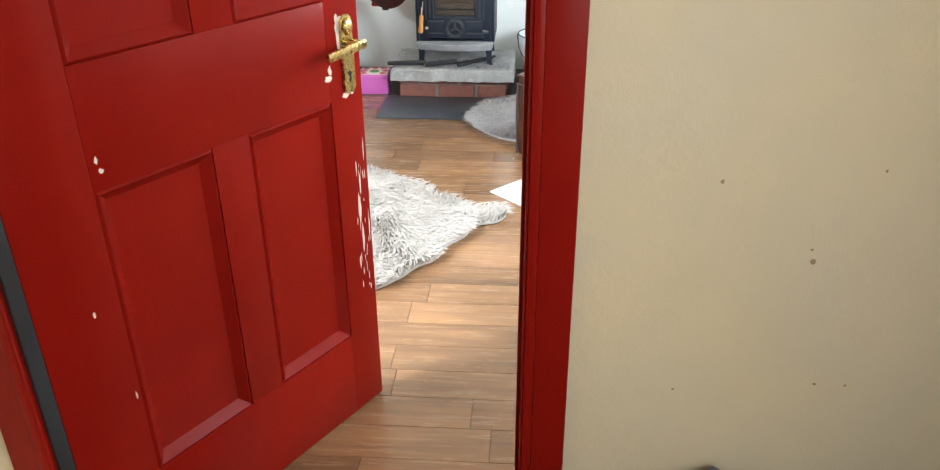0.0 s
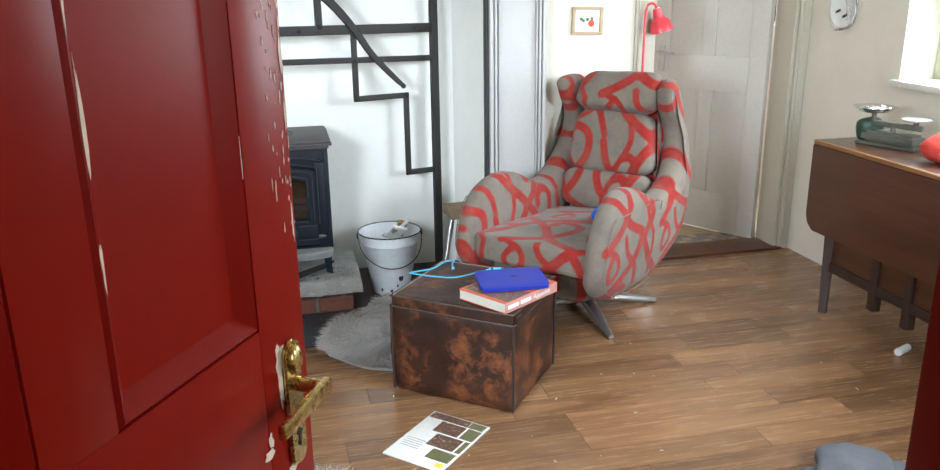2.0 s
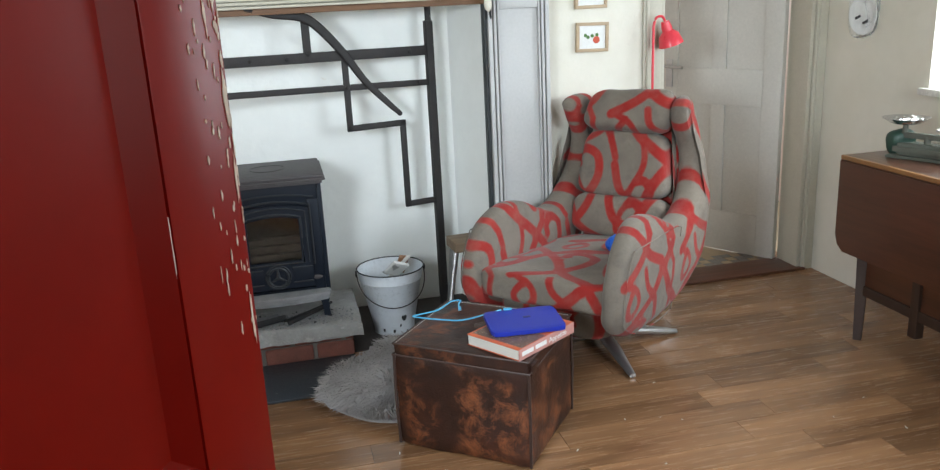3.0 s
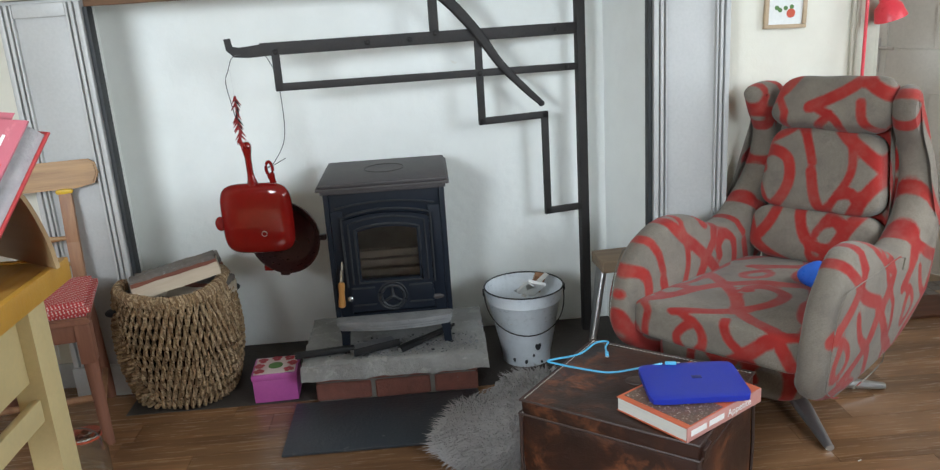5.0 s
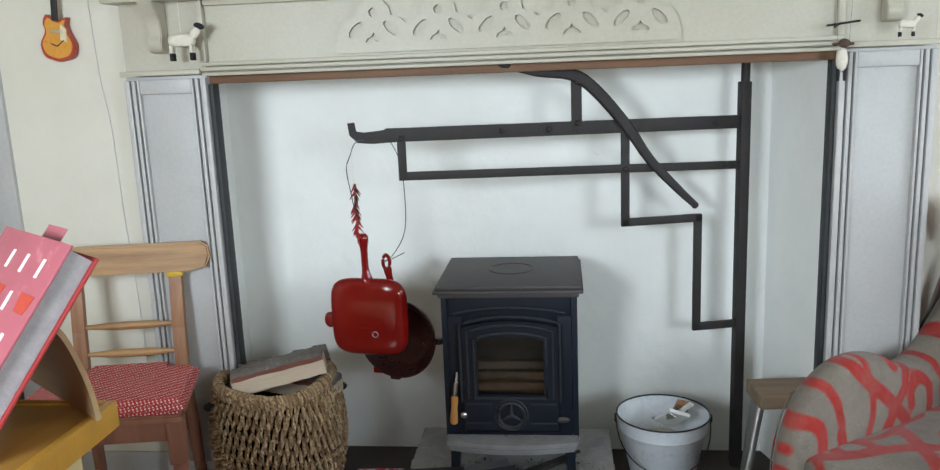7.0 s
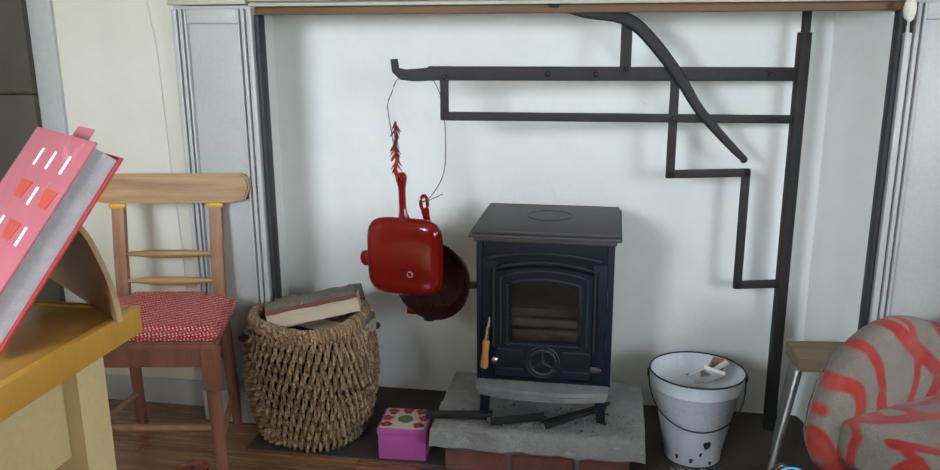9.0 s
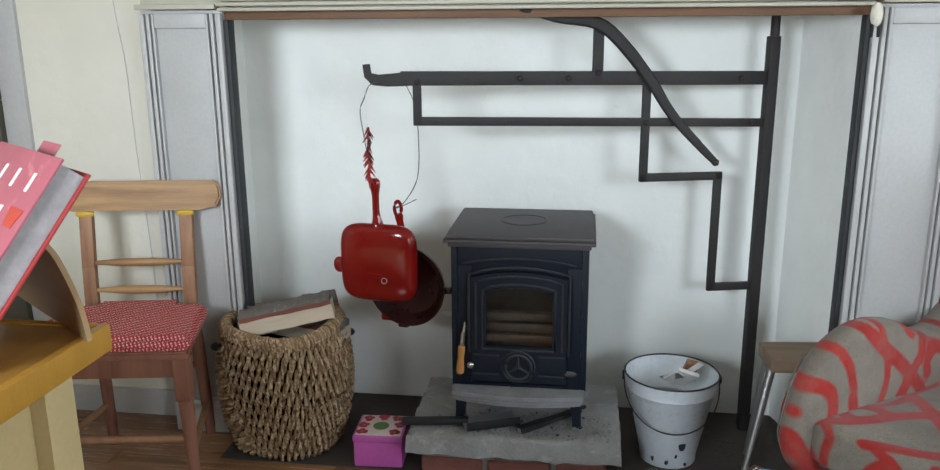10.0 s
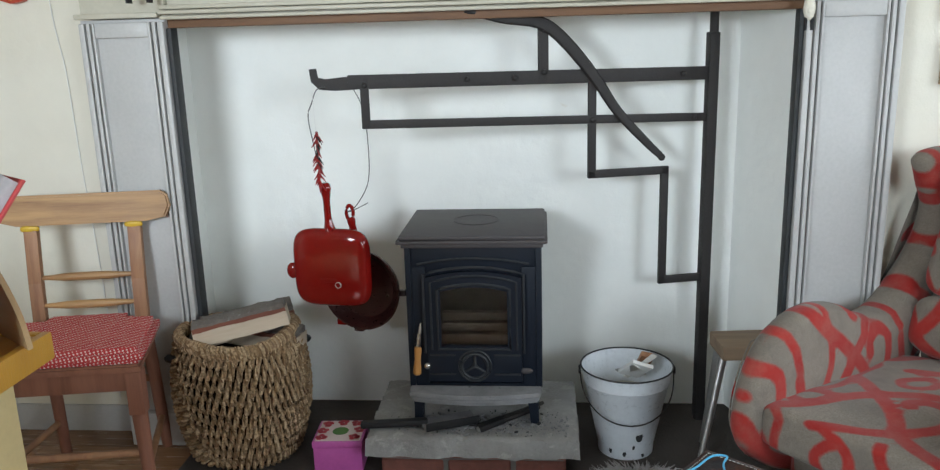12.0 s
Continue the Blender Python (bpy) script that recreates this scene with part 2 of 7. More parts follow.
def thing(name, label, category, m=None, group=""):
    ob = new(name)
    ob.empty_display_size = 0.05
    ob.matrix_basis = m if m is not None else Matrix()
    return tagged(ob, label, category, group)


def single(name, bm, material, label, category, m=None, group="", smooth=True):
    ob = new(name, mesh_of(name, bm, material, smooth))
    if m is not None:
        ob.matrix_basis = m
    return tagged(ob, label, category, group)


def setting(name, bm, material, label="", smooth=False):
    ob = new(name, mesh_of(name, bm, material, smooth))
    return tagged(ob, label, kind="structure")


# ---------------------------------------------------------------- structure
EAST, WEST, NORTH, SOUTH, HALL_FACE, TOP = 2.66, -2.5, 0.10, -3.33, -3.44, 2.35
ND0, ND1 = 1.80, 2.595          # doorway to the next room
SD0, SD1 = -0.40, 0.390        # red door's opening
BACK = 0.36


def build_shell():
    # north wall, with the fireplace recess and the doorway
    bm = bm_new()
    span(bm, -1.70, -1.07, NORTH, 0.62, 0, TOP)
    span(bm, 0.97, ND0, NORTH, 0.26, 0, TOP)
    span(bm, -1.07, 0.97, NORTH, 0.62, 1.47, TOP)
    span(bm, ND0, ND1, NORTH, 0.26, 2.02, TOP)
    span(bm, ND1, EAST + 0.3, NORTH, 0.26, 0, TOP)
    span(bm, WEST, -1.70, NORTH + 0.12, 0.62, 0, TOP)
    setting("wall_north", bm, M["wall"], "cream painted plaster wall round the fireplace")
    # recess: splayed cheeks and back
    bm = bm_new()
    prism(bm, [(-1.07, 0.102), (-1.045, 0.102), (-1.03, BACK), (0.865, BACK), (0.955, 0.06), (0.97, 0.06), (0.97, 0.62), (-1.07, 0.62)], 1.47)
    setting("wall_fireplace_recess", bm, M["ingle"], "limewashed back and cheeks of the fireplace recess")
    # east wall with its window
    bm = bm_new()
    w0, w1 = 0.98, 1.95
    for y0, y1, z0, z1 in ((-1.62, -0.585, 0, w0), (-1.62, -0.585, w1, TOP), (-0.585, NORTH, 0, TOP), (-3.43, -1.62, 0, TOP)):
        span(bm, EAST, EAST + 0.3, y0, y1, z0, z1)
    setting("wall_east", bm, M["wall"], "cream painted plaster wall with deep windows")
    bm = bm_new()
    span(bm, WEST - 0.2, WEST, -3.43, 0.62, 0, TOP)
    setting("wall_west", bm, M["wall"], "cream painted plaster wall")
    # south wall, room side and hall side
    bm = bm_new()
    span(bm, WEST, -1.7, SOUTH - 0.2, SOUTH, 0, TOP)
    span(bm, -0.7, -0.62, SOUTH - 0.2, SOUTH, 0, TOP)
    span(bm, -0.62, SD0 - 0.03, SOUTH - 0.06, SOUTH, 0, TOP)
    span(bm, SD1 + 0.03, 1.2, SOUTH - 0.06, SOUTH, 0, TOP)
    span(bm, 1.2, 1.55, SOUTH - 0.2, SOUTH, 0, TOP)
    span(bm, 2.42, EAST, SOUTH - 0.2, SOUTH, 0, TOP)
    span(bm, 1.55, 2.42, SOUTH - 0.2, SOUTH, 0, 0.98)
    span(bm, 1.55, 2.42, SOUTH - 0.2, SOUTH, 2.02, TOP)
    span(bm, -1.7, -0.7, SOUTH - 0.2, SOUTH, 0, 0.98)
    span(bm, -1.7, -0.7, SOUTH - 0.2, SOUTH, 2.02, TOP)
    span(bm, SD0 - 0.03, SD1 + 0.03, SOUTH - 0.06, SOUTH, 2.03, TOP)
    setting("wall_south", bm, M["wall"], "cream painted plaster wall beside the red door")
    bm = bm_new()
    span(bm, -0.618, SD0 - 0.03, HALL_FACE, SOUTH - 0.062, 0, TOP)
    span(bm, SD1 + 0.03, 1.2, HALL_FACE, SOUTH - 0.062, 0, TOP)
    span(bm, SD0 - 0.03, SD1 + 0.03, HALL_FACE, SOUTH - 0.062, 2.03, TOP)
    setting("wall_hall_north", bm, M["hall_wall"], "yellowed hall plaster with dents and stains")
    bm = bm_new()
    span(bm, -0.618, -0.55, -5.8, HALL_FACE, 0, TOP)
    span(bm, -0.62, 1.2, -5.9, -5.8, 0, TOP)
    for y0, y1, z0, z1 in ((-5.8, -5.3, 0, TOP), (-4.5, HALL_FACE, 0, TOP), (-5.3, -4.5, 0, 1.1), (-5.3, -4.5, 2.1, TOP)):
        span(bm, 1.1, 1.2, y0, y1, z0, z1)
    setting("wall_hall", bm, M["hall_wall"], "yellowed hall plaster")
    # next room
    bm = bm_new()
    span(bm, 1.1, 3.6, 2.6, 2.7, 0, TOP)
    span(bm, 1.0, 1.1, 0.26, 2.7, 0, TOP)
    for y0, y1, z0, z1 in ((0.26, 1.4, 0, TOP), (2.3, 2.6, 0, TOP), (1.4, 2.3, 0, 1.1), (1.4, 2.3, 2.1, TOP)):
        span(bm, 3.3, 3.6, y0, y1, z0, z1)
    setting("wall_next_room", bm, plaster_mat("pale_pink_plaster", (0.78, 0.66, 0.6), (0.74, 0.62, 0.56)), "pale pink plaster of the next room")
    for n, x0, x1, y0, y1 in (("ceiling_room", WEST - 0.2, EAST + 0.3, SOUTH - 0.2, 0.62), ("ceiling_hall", -0.62, 1.2, -5.9, SOUTH - 0.2), ("ceiling_next_room", 1.0, 3.6, 0.62, 2.7)):
        bm = bm_new()
        span(bm, x0, x1, y0, y1, TOP, TOP + 0.1)
        setting(n, bm, M["ceiling"], "plain unseen ceiling, toned down to cut bounced light")
    bm = bm_new()
    span(bm, WEST - 0.2, EAST + 0.3, -5.9, 0.62, -0.2, -0.008)
    setting("subfloor", bm, M["gap"], "dark base under the floorboards")
    bm = bm_new()
    span(bm, -40, 40, -40, 40, -0.5, -0.3)
    setting("ground", bm, mat("grass_ground", (0.06, 0.09, 0.03), (0.09, 0.10, 0.05), 0.9), "green ground outside")


build_shell()


def build_surround():
    """Painted timber surround: panelled pilasters, moulded frieze with a pierced pattern, shelf."""
    for name, x0, x1 in (("trim_pilaster_left", -1.215, -0.945), ("trim_pilaster_right", 0.965, 1.235)):
        bm = bm_new()
        span(bm, x0, x1, 0.012, NORTH, 0, 1.43, 0.003)
        for a, b in ((x0, x0 + 0.018), (x0 + 0.024, x0 + 0.036), (x0 + 0.042, x0 + 0.05), (x1 - 0.05, x1 - 0.042), (x1 - 0.036, x1 - 0.024), (x1 - 0.018, x1)):
            span(bm, a, b, -0.004, 0.02, 0.12, 1.42, 0.004)
        span(bm, x0 + 0.05, x1 - 0.05, -0.002, 0.02, 1.375, 1.42, 0.004)
        span(bm, x0 - 0.004, x1 + 0.004, -0.012, 0.02, 0, 0.12, 0.004)
        setting(name, bm, M["trim"], "grey-white painted fluted pilaster", True)
    bm = bm_new()
    span(bm, -1.215, 1.235, 0.02, NORTH, 1.432, 1.68)
    setting("trim_frieze", bm, M["trim_warm"], "cream painted frieze of the fireplace surround")
    bm = bm_new()
    for z0, z1, y in ((1.425, 1.436, -0.012), (1.44, 1.452, -0.022), (1.455, 1.468, -0.012)):
        span(bm, -0.95, 0.97, y, 0.03, z0, z1, 0.004)
    for x0, x1 in ((-1.22, -0.955), (0.975, 1.24)):
        span(bm, x0, x1, -0.016, 0.03, 1.432, 1.448, 0.004)
    span(bm, -1.26, 1.28, -0.09, NORTH, 1.68, 1.715, 0.008)
    span(bm, -1.24, 1.26, -0.05, NORTH, 1.655, 1.68, 0.006)
    setting("trim_mantel_mouldings", bm, M["trim_warm"], "cream painted mantel mouldings and shelf", True)
    bm = bm_new()
    span(bm, -0.945, 0.965, 0.03, 0.09, 1.40, 1.43, 0.004)
    setting("trim_beam", bm, M["beam"], "brown timber lintel edge", True)
    for n, x0, x1 in (("trim_black_edge_left", -0.944, -0.929), ("trim_black_edge_right", 0.95, 0.964)):
        bm = bm_new()
        span(bm, x0, x1, 0.014, 0.062, 0, 1.40, 0.003)
        setting(n, bm, M["soot"], "chipped black painted edge board", True)


build_surround()
# ---------------------------------------------------------------- more materials
def ribbon_fabric(name):
    """Grey-beige upholstery with broad winding red ribbons woven in, faded and rubbed. The attribute holds the distance to the nearest ribbon's edge."""
    m, nt, p, vec = base_mat(name)
    at = nt.nodes.new("ShaderNodeAttribute")
    at.attribute_name = "ribbon"
    fray = math_of(nt, "MULTIPLY", math_of(nt, "SUBTRACT", noise_of(nt, vec, 160, 3), 0.5), 0.006)
    d = math_of(nt, "ADD", math_of(nt, "ADD", at.outputs["Fac"], fray), 0.5)
    f = ramp(nt, d, [(0.498, (1, 1, 1)), (0.5025, (0, 0, 0))])
    weave = noise_of(nt, scaled(nt, vec, (1, 1, 3)), 240, 3)
    fade = noise_of(nt, vec, 4.5, 5)
    rub = noise_of(nt, vec, 13, 7, 0.7)
    grey = ramp(nt, weave, [(0.25, (0.135, 0.113, 0.088)), (0.75, (0.275, 0.238, 0.195))])
    grey = mixed(nt, ramp(nt, fade, [(0.42, (0, 0, 0)), (0.70, (0.6, 0.6, 0.6))]), grey, (0.12, 0.10, 0.085))
    grey = mixed(nt, ramp(nt, rub, [(0.50, (0, 0, 0)), (0.72, (0.5, 0.5, 0.5))]), grey, (0.10, 0.082, 0.07))
    red = ramp(nt, fade, [(0.35, (0.27, 0.013, 0.011)), (0.7, (0.35, 0.032, 0.024))])
    red = mixed(nt, ramp(nt, rub, [(0.45, (0, 0, 0)), (0.8, (0.7, 0.7, 0.7))]), red, (0.30, 0.11, 0.085))
    red = mixed(nt, ramp(nt, weave, [(0.35, (0.35, 0.35, 0.35)), (0.6, (0, 0, 0))]), red, (0.22, 0.03, 0.025))
    nt.links.new(mixed(nt, f, grey, red), p.inputs["Base Color"])
    p.inputs["Roughness"].default_value = 0.92
    p.inputs["Specular IOR Level"].default_value = 0.2
    p.inputs["Sheen Weight"].default_value = 0.12
    bump_to(nt, p, math_of(nt, "ADD", math_of(nt, "MULTIPLY", weave, 0.6), math_of(nt, "MULTIPLY", fade, 2.0)), 0.35, 0.004)
    return m


def leather_mat():
    """Old brown hide: dark body, rubbed orange patches, scratches."""
    m, nt, p, vec = base_mat("worn_brown_leather")
    big, mid = noise_of(nt, vec, 3.2, 6, 0.6, 0.4), noise_of(nt, vec, 14, 10, 0.75, 0.5)
    fine = noise_of(nt, vec, 130, 5)
    col = ramp(nt, big, [(0.3, (0.014, 0.006, 0.004)), (0.55, (0.036, 0.011, 0.006)), (0.75, (0.085, 0.024, 0.009))])
    rub = ramp(nt, mid, [(0.46, (0, 0, 0)), (0.74, (1, 1, 1))])
    broad = ramp(nt, noise_of(nt, vec, 4.4, 4, 0.5, 0.2), [(0.43, (0, 0, 0)), (0.55, (1, 1, 1))])
    col = mixed(nt, mixed(nt, 1.0, rub, broad, "MULTIPLY"), col, (0.32, 0.10, 0.035))
    scr = ramp(nt, noise_of(nt, scaled(nt, vec, (4, 4, 22)), 9, 8, 0.8, 1.4), [(0.68, (0, 0, 0)), (0.72, (0.7, 0.7, 0.7))])
    col = mixed(nt, scr, col, (0.33, 0.15, 0.07))
    nt.links.new(col, p.inputs["Base Color"])
    nt.links.new(math_of(nt, "ADD", math_of(nt, "MULTIPLY", mid, 0.35), 0.26), p.inputs["Roughness"])
    bump_to(nt, p, math_of(nt, "ADD", math_of(nt, "MULTIPLY", big, 3.0), math_of(nt, "ADD", mid, math_of(nt, "MULTIPLY", fine, 0.4))), 0.4, 0.006)
    return m


def rope_mat():
    """Dry seagrass: every strand its own tone, fibres along it, dusty."""
    m, nt, p, vec = base_mat("seagrass_rope")
    rnd_ = nt.nodes.new("ShaderNodeNewGeometry").outputs["Random Per Island"]
    tone = ramp(nt, rnd_, [(0.0, (0.17, 0.09, 0.042)), (0.3, (0.36, 0.23, 0.115)), (0.75, (0.60, 0.44, 0.27)), (1.0, (0.28, 0.18, 0.10))])
    fibre = noise_of(nt, vec, 130, 5)
    col = mixed(nt, ramp(nt, fibre, [(0.35, (0.75, 0.75, 0.75)), (0.6, (0, 0, 0))]), tone, (0.13, 0.08, 0.04))
    nt.links.new(col, p.inputs["Base Color"])
    p.inputs["Roughness"].default_value = 0.8
    bump_to(nt, p, fibre, 0.6, 0.005)
    return m


def dots_mat():
    """Red cotton with a close grid of small white dots."""
    m, nt, p, vec = base_mat("red_dotted_cotton")
    v = nt.nodes.new("ShaderNodeTexVoronoi")
    v.inputs["Scale"].default_value, v.inputs["Randomness"].default_value = 125, 0.0
    mp = nt.nodes.new("ShaderNodeMapping")
    mp.inputs["Rotation"].default_value = (0.3, 0.2, radians(45))
    nt.links.new(vec, mp.inputs["Vector"])
    nt.links.new(mp.outputs[0], v.inputs["Vector"])
    f = ramp(nt, v.outputs["Distance"], [(0.32, (1, 1, 1)), (0.38, (0, 0, 0))])
    col = mixed(nt, f, ramp(nt, noise_of(nt, vec, 20), [(0.3, (0.42, 0.03, 0.035)), (0.7, (0.50, 0.05, 0.05))]), (0.72, 0.62, 0.58))
    nt.links.new(col, p.inputs["Base Color"])
    p.inputs["Roughness"].default_value = 0.85
    bump_to(nt, p, noise_of(nt, vec, 200), 0.2, 0.003)
    return m


